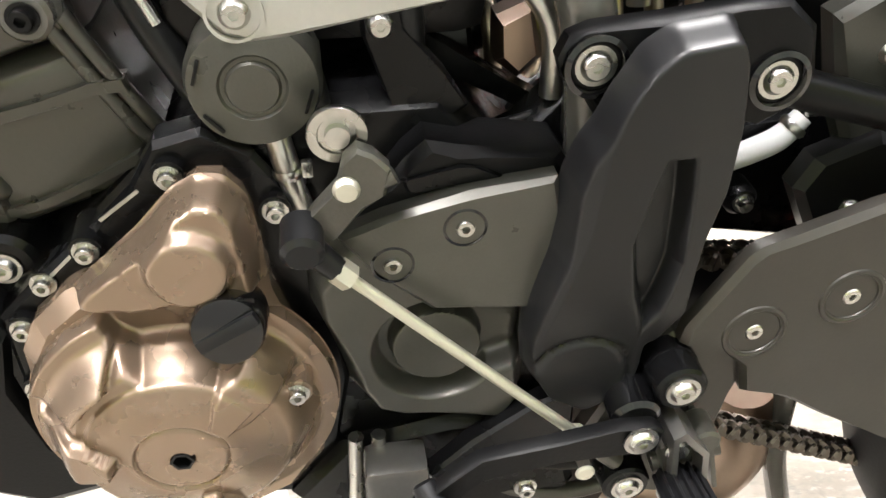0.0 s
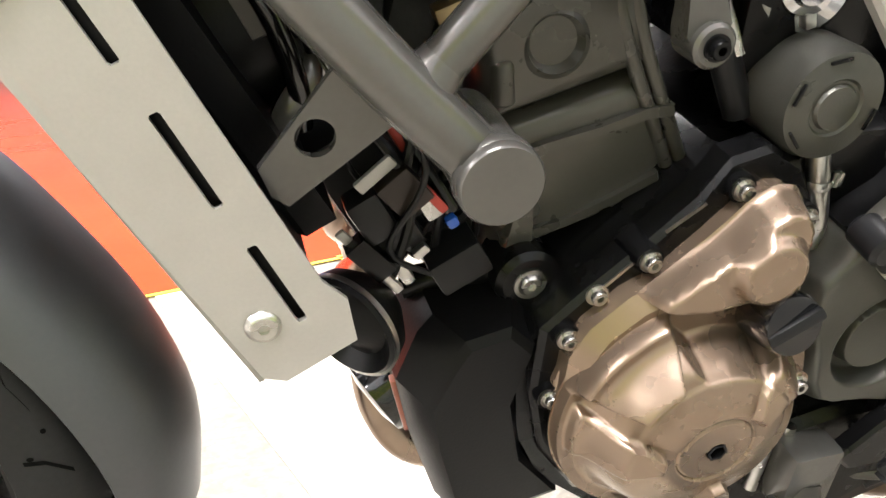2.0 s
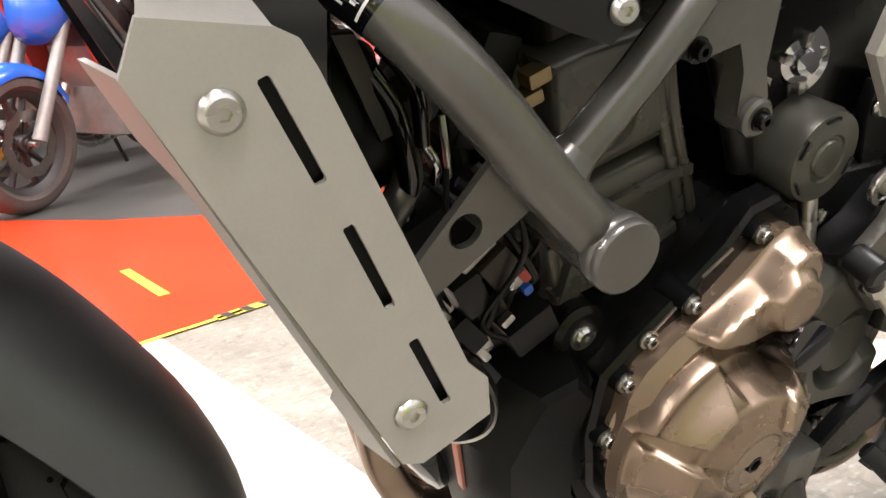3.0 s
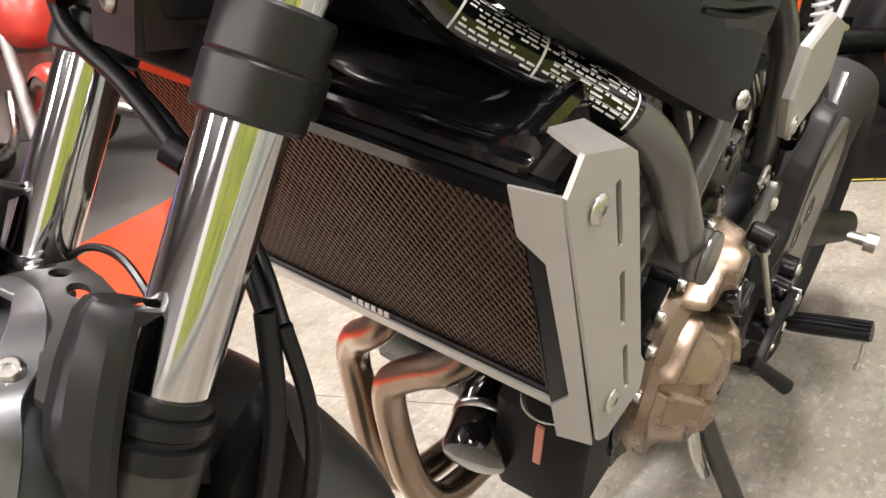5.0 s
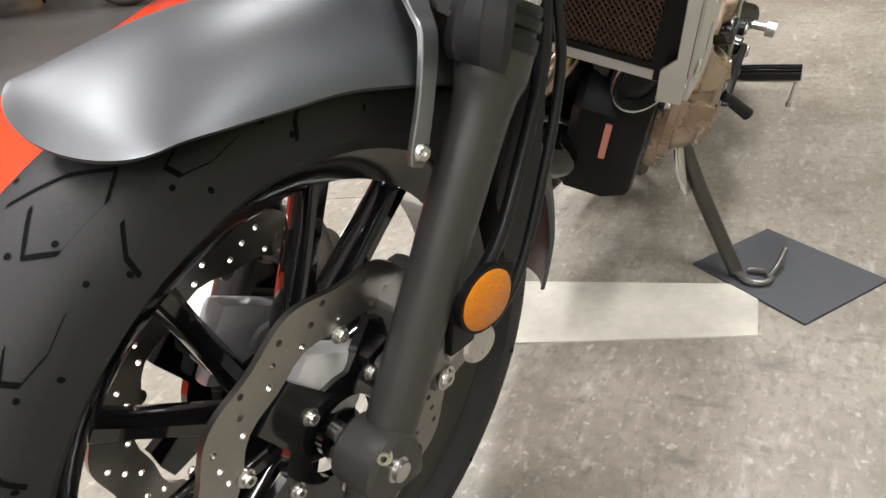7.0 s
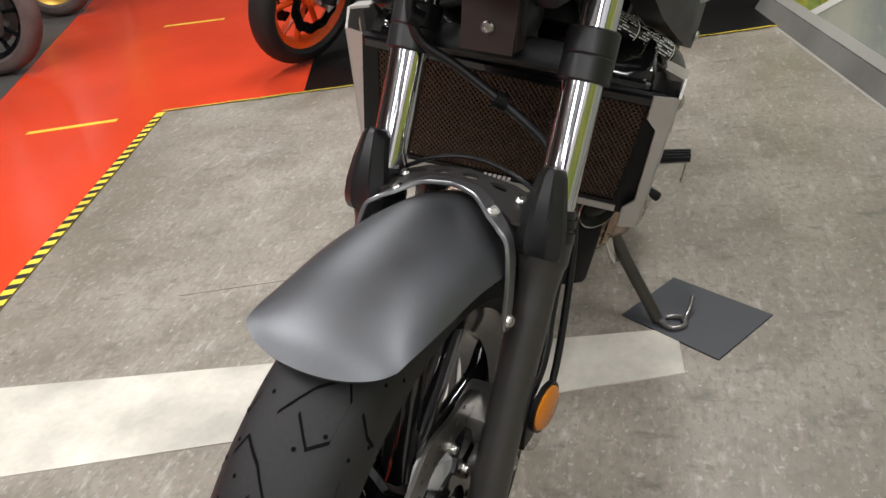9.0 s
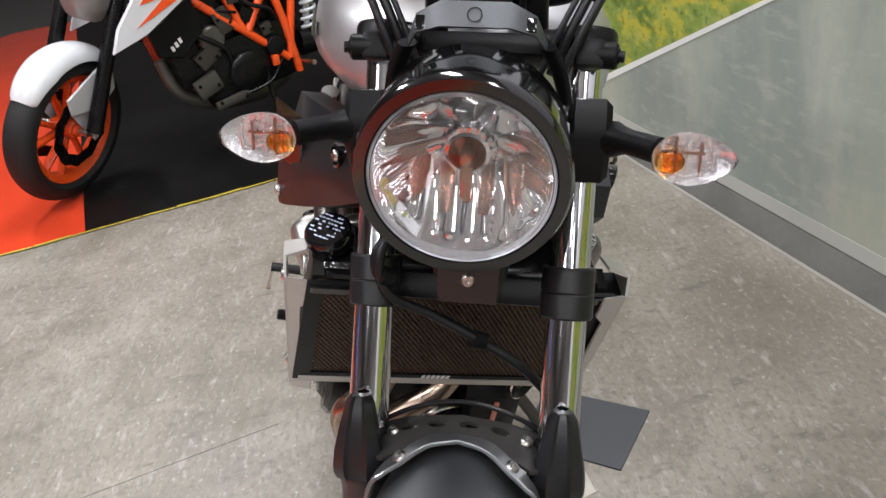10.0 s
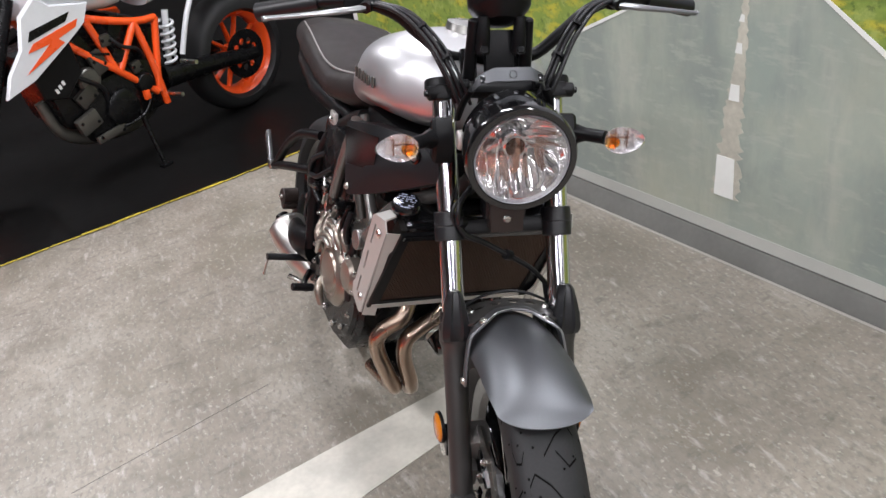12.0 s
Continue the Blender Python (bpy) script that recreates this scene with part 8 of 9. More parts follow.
for pts, r, m in (([(-0.26, -0.12, 0.60), (-0.29, -0.135, 0.57), (-0.30, -0.135, 0.50), (-0.305, -0.13, 0.42)], 0.011, HOSE), ([(-0.34, -0.12, 0.66), (-0.40, -0.13, 0.62), (-0.42, -0.13, 0.57)], 0.008, HOSE), ([(-0.44, -0.12, 0.70), (-0.50, -0.13, 0.64), (-0.53, -0.12, 0.56), (-0.50, -0.12, 0.50)], 0.009, STEEL), ([(-0.28, -0.13, 0.53), (-0.32, -0.14, 0.56), (-0.38, -0.135, 0.58)], 0.006, DARKMETAL)):
    bm = bmesh.new()
    tube(bm, pts, r, 12, 6)
    part("side_pipe", bm, m, engine)
for c0, sz in (((-0.50, -0.10, 0.58), (0.07, 0.05, 0.06)), ((-0.58, -0.10, 0.52), (0.06, 0.05, 0.10)), ((-0.42, -0.10, 0.64), (0.08, 0.05, 0.05)), ((-0.56, -0.105, 0.62), (0.05, 0.04, 0.05)), ((-0.33, -0.10, 0.60), (0.07, 0.04, 0.05))):
    bm = bmesh.new()
    box(bm, c0, sz, Matrix.Rotation(0.3, 4, "Y"), 0.008)
    part("engine_block", bm, CASE, engine)
    bolts(engine, BOLT, (Vector(c0) + Vector((0.012, -sz[1] / 2, 0.008)), (0, -1, 0)))
for k in range(5):
    a0, rr = 0.5 + 0.16 * k, 0.100 - 0.011 * k
    bm = bmesh.new()
    tube(bm, [(-0.395 + rr * math.cos(a0 + 0.36 * j), -0.146 - 0.005 * k, 0.462 + (rr + 0.012) * math.sin(a0 + 0.36 * j)) for j in range(6)], [0.004, 0.006, 0.0065, 0.0065, 0.006, 0.004], 10, 4)
    part("cover_rib", bm, SIDECAST if k % 2 else STEEL, cc_)
for x0, z0, x1, z1, w in ((-0.505, 0.55, -0.455, 0.475, 0.012), (-0.455, 0.575, -0.415, 0.505, 0.010), (-0.385, 0.585, -0.330, 0.535, 0.011), (-0.345, 0.60, -0.295, 0.545, 0.008), (-0.47, 0.41, -0.43, 0.345, 0.011)):
    bm = bmesh.new()
    tube(bm, [(x0, -0.128, z0), ((x0 + x1) / 2 + 0.008, -0.156, (z0 + z1) / 2 + 0.006), (x1, -0.150, z1)], [w * 0.7, w, w * 0.8], 10, 4)
    part("cast_web", bm, SIDECAST, cc_, "grey-bronze cast web")
    bolts(cc_, BOLT, (Vector((x0, -0.138, z0)), (0, -1, 0)))
for pts, r, m in (([(-0.288, -0.150, 0.640), (-0.292, -0.158, 0.60), (-0.297, -0.150, 0.565)], 0.007, HOSE), ([(-0.31, -0.148, 0.645), (-0.325, -0.156, 0.60), (-0.318, -0.150, 0.560)], 0.005, CASE),
                  ([(-0.52, -0.13, 0.70), (-0.58, -0.15, 0.66), (-0.60, -0.14, 0.60), (-0.56, -0.13, 0.56)], 0.007, HOSE), ([(-0.46, -0.14, 0.68), (-0.52, -0.155, 0.64), (-0.59, -0.15, 0.62), (-0.64, -0.13, 0.56)], 0.006, HOSE),
                  ([(-0.62, -0.13, 0.62), (-0.60, -0.145, 0.56), (-0.63, -0.14, 0.50), (-0.60, -0.13, 0.45)], 0.006, HOSE), ([(-0.50, -0.145, 0.66), (-0.47, -0.15, 0.62), (-0.49, -0.145, 0.585)], 0.0045, STEEL)):
    bm = bmesh.new()
    tube(bm, pts, r, 10, 6)
    part("side_hose", bm, m, engine)
for x, y, z in ((-0.64, -0.135, 0.545), (-0.60, -0.14, 0.59), (-0.55, -0.15, 0.605), (-0.47, -0.15, 0.63), (-0.39, -0.15, 0.61), (-0.44, -0.15, 0.66), (-0.53, -0.14, 0.46), (-0.56, -0.13, 0.40), (-0.52, -0.135, 0.36)):
    bolts(engine, BOLT, (Vector((x, y, z)), (0.25, -1, 0.2)))
    bm = bmesh.new()
    box(bm, (x, y + 0.012, z), (0.026, 0.024, 0.022), Matrix.Rotation(x * 40, 4, "Y"), 0.004)
    part("lug", bm, CASE, engine)
# right frame spar, seat bracket and silencer mount
bm = bmesh.new()
tube(bm, [(-0.312, -0.150, 0.838), (-0.362, -0.152, 0.738), (-0.418, -0.146, 0.632)], 0.0125, 14, 4)
spar = part("frame_spar", bm, FRAME, bike, "charcoal frame tube behind the shroud")
bm = bmesh.new()
tube(bm, [(-0.288, -0.150, 0.812), (-0.262, -0.156, 0.735), (-0.228, -0.150, 0.650)], 0.010, 14, 4)
part("lower_spar", bm, CHARC, spar)
flat_part("seat_bracket", [(-0.488, 0.800), (-0.522, 0.802), (-0.518, 0.755), (-0.498, 0.750), (-0.486, 0.770)], 0.128, 0.136, ALU, bike, "bare metal seat bracket", 0.002, -1)
bolts(spar, BOLT, (Vector((-0.502, -0.137, 0.785)), (0, -1, 0)))
bm = bmesh.new()
cyl(bm, (-0.84, -0.10, 0.470), (-0.84, -0.145, 0.470), 0.022, seg=24, bevel=0.003)
cyl(bm, (-0.845, -0.10, 0.445), (-0.845, -0.140, 0.445), 0.017, seg=20, bevel=0.003)
mnt = part("silencer_mount", bm, BROWNPLATE, bike, "dark brown rubber silencer mount")
bolts(mnt, BOLT, (Vector((-0.84, -0.145, 0.470)), (0, -1, 0)))
pbr = flat_part("peg_bracket", [(-0.60, 0.44), (-0.66, 0.50), (-0.74, 0.50), (-0.72, 0.43), (-0.69, 0.34), (-0.64, 0.30), (-0.60, 0.34)], 0.098, 0.110, BLACK, bike, "satin black foot peg bracket plate", 0.004, -1)
bm = bmesh.new()
tube(bm, [(-0.672, -0.108, 0.352), (-0.672, -0.14, 0.358), (-0.674, -0.222, 0.365)], [0.012, 0.0125, 0.012], 14, 3, 0.7)
pr = part("foot_peg", bm, HOSE, pbr, "black rubber-topped foot peg")
bm = bmesh.new()
cyl(bm, (-0.674, -0.218, 0.360), (-0.677, -0.226, 0.318), 0.0028, seg=8)
cyl(bm, (-0.677, -0.226, 0.320), (-0.677, -0.226, 0.312), 0.0045, seg=10)
part("feeler_pin", bm, STEEL, pr)
bolts(pbr, BIGBOLT, (Vector((-0.655, -0.111, 0.352)), (0, -1, 0)), (Vector((-0.69, -0.111, 0.46)), (0, -1, 0)))
bm = bmesh.new()
tube(bm, [(-0.64, -0.115, 0.33), (-0.57, -0.150, 0.335), (-0.505, -0.165, 0.352)], [0.008, 0.008, 0.010], 12, 4)
cyl(bm, (-0.50, -0.150, 0.355), (-0.496, -0.205, 0.363), 0.010, seg=14, bevel=0.002)
part("brake_pedal", bm, BLACK, pbr)
bm = bmesh.new()
tube(bm, [(-0.56, -0.150, 0.335), (-0.575, -0.175, 0.345), (-0.58, -0.190, 0.352)], 0.007, 10, 3)
part("pedal_tip", bm, STEEL, pbr)
for s in (1, -1):
    o_ = 0.03 if s > 0 else 0.0
    bm = bmesh.new()
    tube(bm, [(-0.60, 0.125 * s + o_, 0.715), (-0.70, 0.145 * s + o_, 0.69), (-0.80, 0.152 * s + o_, 0.625), (-0.88, 0.155 * s + o_, 0.545)], 0.0120, 12, 5)
    hanger = part("passenger_hanger", bm, BLACK, bike, "black tubular passenger peg hanger")
    bm = bmesh.new()
    tube(bm, [(-0.60, 0.125 * s + o_, 0.625), (-0.72, 0.148 * s + o_, 0.595), (-0.84, 0.154 * s + o_, 0.560), (-0.885, 0.156 * s + o_, 0.545)], 0.0120, 12, 5)
    part("lower_tube", bm, BLACK, hanger)
    bm = bmesh.new()
    box(bm, (-0.935, 0.160 * s + o_, 0.580), (0.016, 0.012, 0.100), Matrix.Rotation(radians(-31), 4, "Y"), 0.003)
    pg = part("passenger_peg", bm, BRACE, hanger, "folded silver passenger peg")
    for k in range(5):
        bm = bmesh.new()
        q = Vector((-0.953 + 0.0085 * k, 0.160 * s + o_, 0.612 - 0.0142 * k)) + Vector((-0.007, 0, -0.004))
        box(bm, q, (0.006, 0.014, 0.006), Matrix.Rotation(radians(-31), 4, "Y"), 0.001)
        part("tooth", bm, BRACE, pg)
    bm = bmesh.new()
    box(bm, (-0.902, 0.158 * s + o_, 0.540), (0.03, 0.022, 0.022), bevel=0.004)
    part("hinge", bm, STEEL, hanger)
# swing arm, chain, rear wheel
REAR = Vector((-1.18, 0.150, 0.300))
for s in (1, -1):
    bm = bmesh.new()
    tube(bm, [(-0.60, 0.12 * s, 0.42), (-0.75, 0.125 * s, 0.40), (-1.21, 0.150 + 0.105 * s, 0.305)], [0.03, 0.026, 0.02], 14, 4, 1.5)
    part("swing_arm", bm, BLACK, bike)
bm = bmesh.new()
cyl(bm, REAR + Vector((0, -0.16, 0)), REAR + Vector((0, 0.16, 0)), 0.010, seg=16)
cyl(bm, REAR + Vector((0, 0.145, 0)), REAR + Vector((0, 0.165, 0)), 0.018, seg=20)
rw = part("rear_wheel", bm, STEEL, bike, "black cast rear wheel")
wheel_parts(rw, REAR, part, 0.300, 0.150, 0.225)
# chain links
link_bm = bmesh.new()
for y in (-0.005, 0.005):
    for dx in (-0.004, 0.004):
        cyl(link_bm, (dx * 1.5, y - 0.001, 0), (dx, y + 0.001, 0), 0.0092, seg=10)
    box(link_bm, (0, y, 0), (0.010, 0.002, 0.009))
cyl(link_bm, (0.004, -0.007, 0), (0.004, 0.007, 0), 0.0035, seg=8)
me = bpy.data.meshes.new("chain_link")
link_bm.to_mesh(me)
link_bm.free()
me.materials.append(CHAINM)
bm = bmesh.new()
lathe(bm, [(0.036, -0.004), (0.040, 0), (0.036, 0.004)], (-0.575, 0.135, 0.42), (0, 1, 0), 17)
sprocket = part("front_sprocket", bm, STEEL, bike)
for (xa, za), (xb, zb) in (((-0.575, 0.462), (-1.20, 0.395)), ((-0.575, 0.345), (-1.20, 0.065))):
    ln = math.hypot(xb - xa, zb - za)
    n = int(ln / 0.0145)
    for k in range(n):
        q = k / n
        o_ = share("chain_link", me, Matrix.Translation((xa + (xb - xa) * q, 0.135, za + (zb - za) * q)) @ Matrix.Rotation(math.atan2(-(zb - za), xb - xa), 4, "Y"), sprocket)
bm = bmesh.new()
lathe(bm, [(0.085, -0.003), (0.095, 0), (0.085, 0.003)], (-1.20, 0.135, 0.25), (0, 1, 0), 43)
part("rear_sprocket", bm, DARKMETAL, rw)

def shell(name, a0, a1, r, half, edge, mat, parent, put, label="", n=28, m=17, thick=0.003, c=None):
    c = c or AXLE
    bm = bmesh.new()
    grid = []
    for lift in (0.0, -thick):
        rows = []
        for i in range(n + 1):
            q = i / n
            a = a0 + (a1 - a0) * q
            row = []
            hw = half * (min(1.0, 0.62 + (q * 3.2) ** 0.5 * 0.38) if edge else 1)
            tip = max(0.0, 1 - q / 0.45) ** 2 * (0.030 if edge else 0)
            for j in range(m):
                e = -1 + 2 * j / (m - 1)
                drop = 0.050 * abs(e) ** 2.2 * (1 - 0.4 * (tip > 0) * max(0.0, 1 - q / 0.3)) + tip
                rr = r - drop + lift
                row.append(bm.verts.new(Vector(c) + Vector((rr * math.cos(a), hw * math.sin(e * 1.35) / math.sin(1.35), rr * math.sin(a)))))
            rows.append(row)
        grid.append(rows)
    for k, rows in enumerate(grid):
        for i in range(n):
            for j in range(m - 1):
                bm.faces.new((rows[i][j], rows[i + 1][j], rows[i + 1][j + 1], rows[i][j + 1]))
    o, u = grid
    for i in range(n):
        for j in (0, m - 1):
            bm.faces.new((o[i][j], o[i + 1][j], u[i + 1][j], u[i][j]))
    for i in (0, n):
        for j in range(m - 1):
            bm.faces.new((o[i][j], o[i][j + 1], u[i][j + 1], u[i][j]))
    return put(name, bm, mat, parent, label, 60)


# ---- the orange and white motorcycle on the dark stand ----
def put_plain(name, bm, mat, parent, label="", sharp=38):
    return link(name, bm, mat, parent, label, sharp)


K_REAR, K_FRONT = Vector((-3.2, 0.25, 0)), Vector((-2.43, -1.07, 0))
naked = tagged(new("naked_motorcycle"), "orange and white naked motorcycle parked on dark floor", "motorcycle")
kx = (K_FRONT - K_REAR).normalized()
naked.matrix_world = Matrix.Translation(K_REAR + Vector((0.0, 0.0, 0.006))) @ Matrix.Rotation(math.atan2(kx.y, kx.x), 4, "Z") @ Matrix.Rotation(radians(-5), 4, "X")


def side_wheel(parent, name, c, R, W, mat, label, discs=True, disc=None, rubber=None):
    bm = bmesh.new()
    cyl(bm, c + Vector((0, -0.1, 0)), c + Vector((0, 0.1, 0)), 0.012, seg=14)
    w = put_plain(name, bm, STEEL, parent, label)
    wheel_parts(w, c, put_plain, R, W, 0.222, mat, rubber=rubber)
    disc = disc or DISC
    if discs:
        for y in (0.06, -0.06):
            put_plain("brake_disc", wave_disc(c, y, 0.140, 0.095, holes=2), disc, w)
    return w


KAXIS = Vector((1.12 - 1.455, 0, 0.93 - 0.30)).normalized()
KTURN = Matrix.Translation((1.47, 0, 0.297)) @ Matrix.Rotation(radians(36), 4, KAXIS) @ Matrix.Translation((-1.47, 0, -0.297))


def kfront(ob):
    """Turns a part of the naked motorcycle's front end with its steering."""
    ob.matrix_local = KTURN
    return ob


kfront(side_wheel(naked, "front_wheel", Vector((1.475, 0, 0.297)), 0.297, 0.12, ORANGE, "black front wheel with orange rim", disc=CASE))
kr = side_wheel(naked, "rear_wheel", Vector((-0.08, 0, 0.305)), 0.31, 0.185, ORANGE, "wide rear wheel with orange rim", False)
bm = bmesh.new()
plate(bm, circle((-0.08, 0.305), 0.128, 40), lambda u, v, w: Vector((u, 0.095 + w, v)), 0.006, [circle((-0.08 + 0.07 * math.cos(k * math.tau / 9), 0.305 + 0.07 * math.sin(k * math.tau / 9)), 0.018, 12) for k in range(9)])
put_plain("rear_sprocket", bm, CASE, kr, "black drilled sprocket")
for s in (1, -1):
    bm = bmesh.new()
    for pts in ([(1.02, 0.05 * s, 0.80), (0.88, 0.14 * s, 0.645), (0.70, 0.15 * s, 0.48), (0.54, 0.15 * s, 0.33)], [(1.02, 0.04 * s, 0.88), (0.79, 0.12 * s, 0.75), (0.57, 0.14 * s, 0.675), (0.45, 0.14 * s, 0.66)], [(0.57, 0.145 * s, 0.67), (0.53, 0.15 * s, 0.48), (0.50, 0.15 * s, 0.26)], [(0.45, 0.14 * s, 0.66), (0.51, 0.15 * s, 0.43), (0.53, 0.15 * s, 0.33)], [(0.57, 0.145 * s, 0.67), (0.70, 0.15 * s, 0.49)], [(0.79, 0.13 * s, 0.74), (0.72, 0.15 * s, 0.50)]):
        tube(bm, pts, 0.017, 12, 3)
    put_plain("trellis_frame", bm, ORANGE, naked, "orange tubular trellis frame")
    bm = bmesh.new()
    SH = [(1.03, 0.92), (0.98, 0.87), (0.80, 0.83), (0.84, 0.76), (0.92, 0.715), (1.14, 0.61), (1.28, 0.58), (1.24, 0.66), (1.16, 0.74), (1.12, 0.86)]
    plate(bm, SH, lambda u, v, w: Vector((u, s * (0.19 + 0.10 * (u - 0.8) + w), v)), 0.02, bevel=0.006)
    sh = put_plain("tank_shroud", bm, WHITEP, naked, "white tank shroud with an orange flash")
    bm = bmesh.new()
    plate(bm, [(0.8725, 0.785), (1.10, 0.752), (1.135, 0.722), (1.03, 0.728), (1.17, 0.645), (0.96, 0.712), (0.985, 0.735), (0.89, 0.757)], lambda u, v, w: Vector((u, s * (0.211 + 0.10 * (u - 0.8) + w), v)), 0.0015)
    put_plain("orange_flash", bm, ORANGE, sh)
    bm = bmesh.new()
    plate(bm, [(0.90, 0.822), (1.10, 0.800), (1.12, 0.762), (0.93, 0.790)], lambda u, v, w: Vector((u, s * (0.2106 + 0.10 * (u - 0.8) + w), v)), 0.001)
    put_plain("black_flash", bm, CASE, sh)
    bm = bmesh.new()
    plate(bm, [(0.92, 0.70), (1.12, 0.60), (1.10, 0.50), (1.0, 0.47), (0.90, 0.56)], lambda u, v, w: Vector((u, s * (0.16 + w), v)), 0.03, bevel=0.008)
    put_plain("radiator_cover", bm, BLACK, naked)
    bm = bmesh.new()
    tube(bm, [(1.455, 0.115 * s, 0.30), (1.30, 0.112 * s, 0.60), (1.12, 0.110 * s, 0.93)], [0.032, 0.028, 0.028], 18, 3)
    kfront(put_plain("fork_leg", bm, CASE, naked))
    bm = bmesh.new()
    plate(bm, [(1.53, 0.47), (1.33, 0.52), (1.26, 0.47), (1.26, 0.39), (1.33, 0.36), (1.36, 0.25), (1.42, 0.23), (1.42, 0.37), (1.52, 0.40)], lambda u, v, w: Vector((u, s * (0.075 + w), v)), 0.008, bevel=0.003)
    kfront(put_plain("fender_side", bm, WHITEP, naked, "white fork guard"))
    bm = bmesh.new()
    tube(bm, [(0.45, 0.10 * s, 0.36), (0.2, 0.13 * s, 0.345), (-0.12, 0.135 * s, 0.305)], [0.045, 0.035, 0.025], 14, 4, 1.3)
    put_plain("swing_arm", bm, CASE, naked)
    bm = bmesh.new()
    tube(bm, [(1.08, 0.06 * s, 1.03), (1.04, 0.20 * s, 1.07), (0.94, 0.38 * s, 1.05)], 0.012, 12, 4)
    kfront(put_plain("handlebar", bm, CASE, naked))
kfront(shell("front_fender", radians(48), radians(128), 0.335, 0.075, True, WHITEP, naked, put_plain, "white front fender", c=Vector((1.475, 0, 0.297))))
sections("fuel_tank", [(1.06, 0.06, 0.95, 0.80, 0.8, 0.4), (0.95, 0.14, 1.03, 0.78, 0.8, 0.4), (0.80, 0.17, 1.04, 0.76, 0.8, 0.4), (0.64, 0.13, 0.95, 0.74, 0.8, 0.4), (0.56, 0.09, 0.88, 0.74, 0.8, 0.4)], WHITEP, naked, "white and black fuel tank", 28)
sections("seat", [(0.60, 0.08, 0.88, 0.78, 0.8, 0.4), (0.45, 0.13, 0.86, 0.77, 0.8, 0.4), (0.20, 0.13, 0.90, 0.80, 0.8, 0.4), (-0.10, 0.10, 0.95, 0.86, 0.8, 0.4), (-0.24, 0.04, 0.97, 0.91, 0.8, 0.4)], CASE, naked, "black stepped seat", 24)
sections("tail_panel", [(0.45, 0.12, 0.79, 0.70, 0.8, 0.5), (0.15, 0.13, 0.82, 0.73, 0.8, 0.5), (-0.20, 0.08, 0.90, 0.82, 0.8, 0.5)], WHITEP, naked, "white tail panel", 20)
kfront(sections("headlamp_mask", [(1.33, 0.05, 0.86, 0.70, 0.8, 0.5), (1.27, 0.11, 0.93, 0.66, 0.8, 0.5), (1.18, 0.10, 0.97, 0.72, 0.8, 0.5)], GREYP, naked, "slim headlamp mask", 20))
bm = bmesh.new()
box(bm, (0.72, 0, 0.36), (0.42, 0.30, 0.26), Matrix.Rotation(0.1, 4, "Y"), 0.03)
kengine = put_plain("engine", bm, CASE, naked, "black V-twin engine")
for c0, sz, turn in (((0.86, 0, 0.55), (0.20, 0.26, 0.24), 0.5), ((0.62, 0, 0.60), (0.18, 0.24, 0.22), -0.4), ((0.98, 0, 0.50), (0.14, 0.28, 0.34), 0.2), ((0.74, 0, 0.52), (0.26, 0.22, 0.20), 0.0), ((0.48, 0, 0.46), (0.16, 0.20, 0.30), 0.0)):
    bm = bmesh.new()
    box(bm, c0, sz, Matrix.Rotation(turn, 4, "Y"), 0.03)
    put_plain("cylinder", bm, CASE, kengine)
for p, r, m in (((0.74, 0.155, 0.33), 0.085, CASE), ((0.86, 0.14, 0.50), 0.055, DARKMETAL), ((0.60, 0.15, 0.40), 0.045, CASE)):
    bm = bmesh.new()
    lathe(bm, [(r, -0.02), (r, 0.012), (r * 0.85, 0.022), (r * 0.4, 0.024), (0.001, 0.025)], p, (0, 1, 0), 36)
    put_plain("side_cover", bm, m, kengine)
    for k in range(6):
        a = k * math.tau / 6
        share("bolt", DARKBOLT, pos((0, 1, 0), Vector(p) + Vector((r * 1.02 * math.cos(a), 0.005, r * 1.02 * math.sin(a)))), kengine)
bm = bmesh.new()
box(bm, (0.615, 0.17, 0.345), (0.03, 0.02, 0.045), bevel=0.004)
put_plain("orange_tag", bm, ORANGE, kengine)
# castings, hoses and fittings on the engine's flank
for c0, sz, turn, m in (((0.90, 0.150, 0.44), (0.10, 0.03, 0.07), 0.5, CHARC), ((0.80, 0.150, 0.56), (0.07, 0.03, 0.10), 0.3, CHARC), ((0.68, 0.145, 0.55), (0.09, 0.03, 0.06), -0.4, CASE), ((0.93, 0.160, 0.33), (0.11, 0.03, 0.08), 0.3, DARKMETAL), ((0.84, 0.165, 0.24), (0.16, 0.02, 0.035), 0.1, DARKMETAL), ((0.62, 0.150, 0.48), (0.05, 0.03, 0.05), 0.2, CHARC), ((0.74, 0.150, 0.64), (0.05, 0.03, 0.05), 0.0, CHARC)):
    bm = bmesh.new()
    box(bm, c0, sz, Matrix.Rotation(turn, 4, "Y"), 0.007)
    put_plain("casting", bm, m, kengine)
    for k in (-1, 1):
        share("bolt", DARKBOLT, pos((0, 1, 0), Vector(c0) + Vector((k * sz[0] * 0.36, sz[1] / 2, 0.1 * k * sz[2]))), kengine)
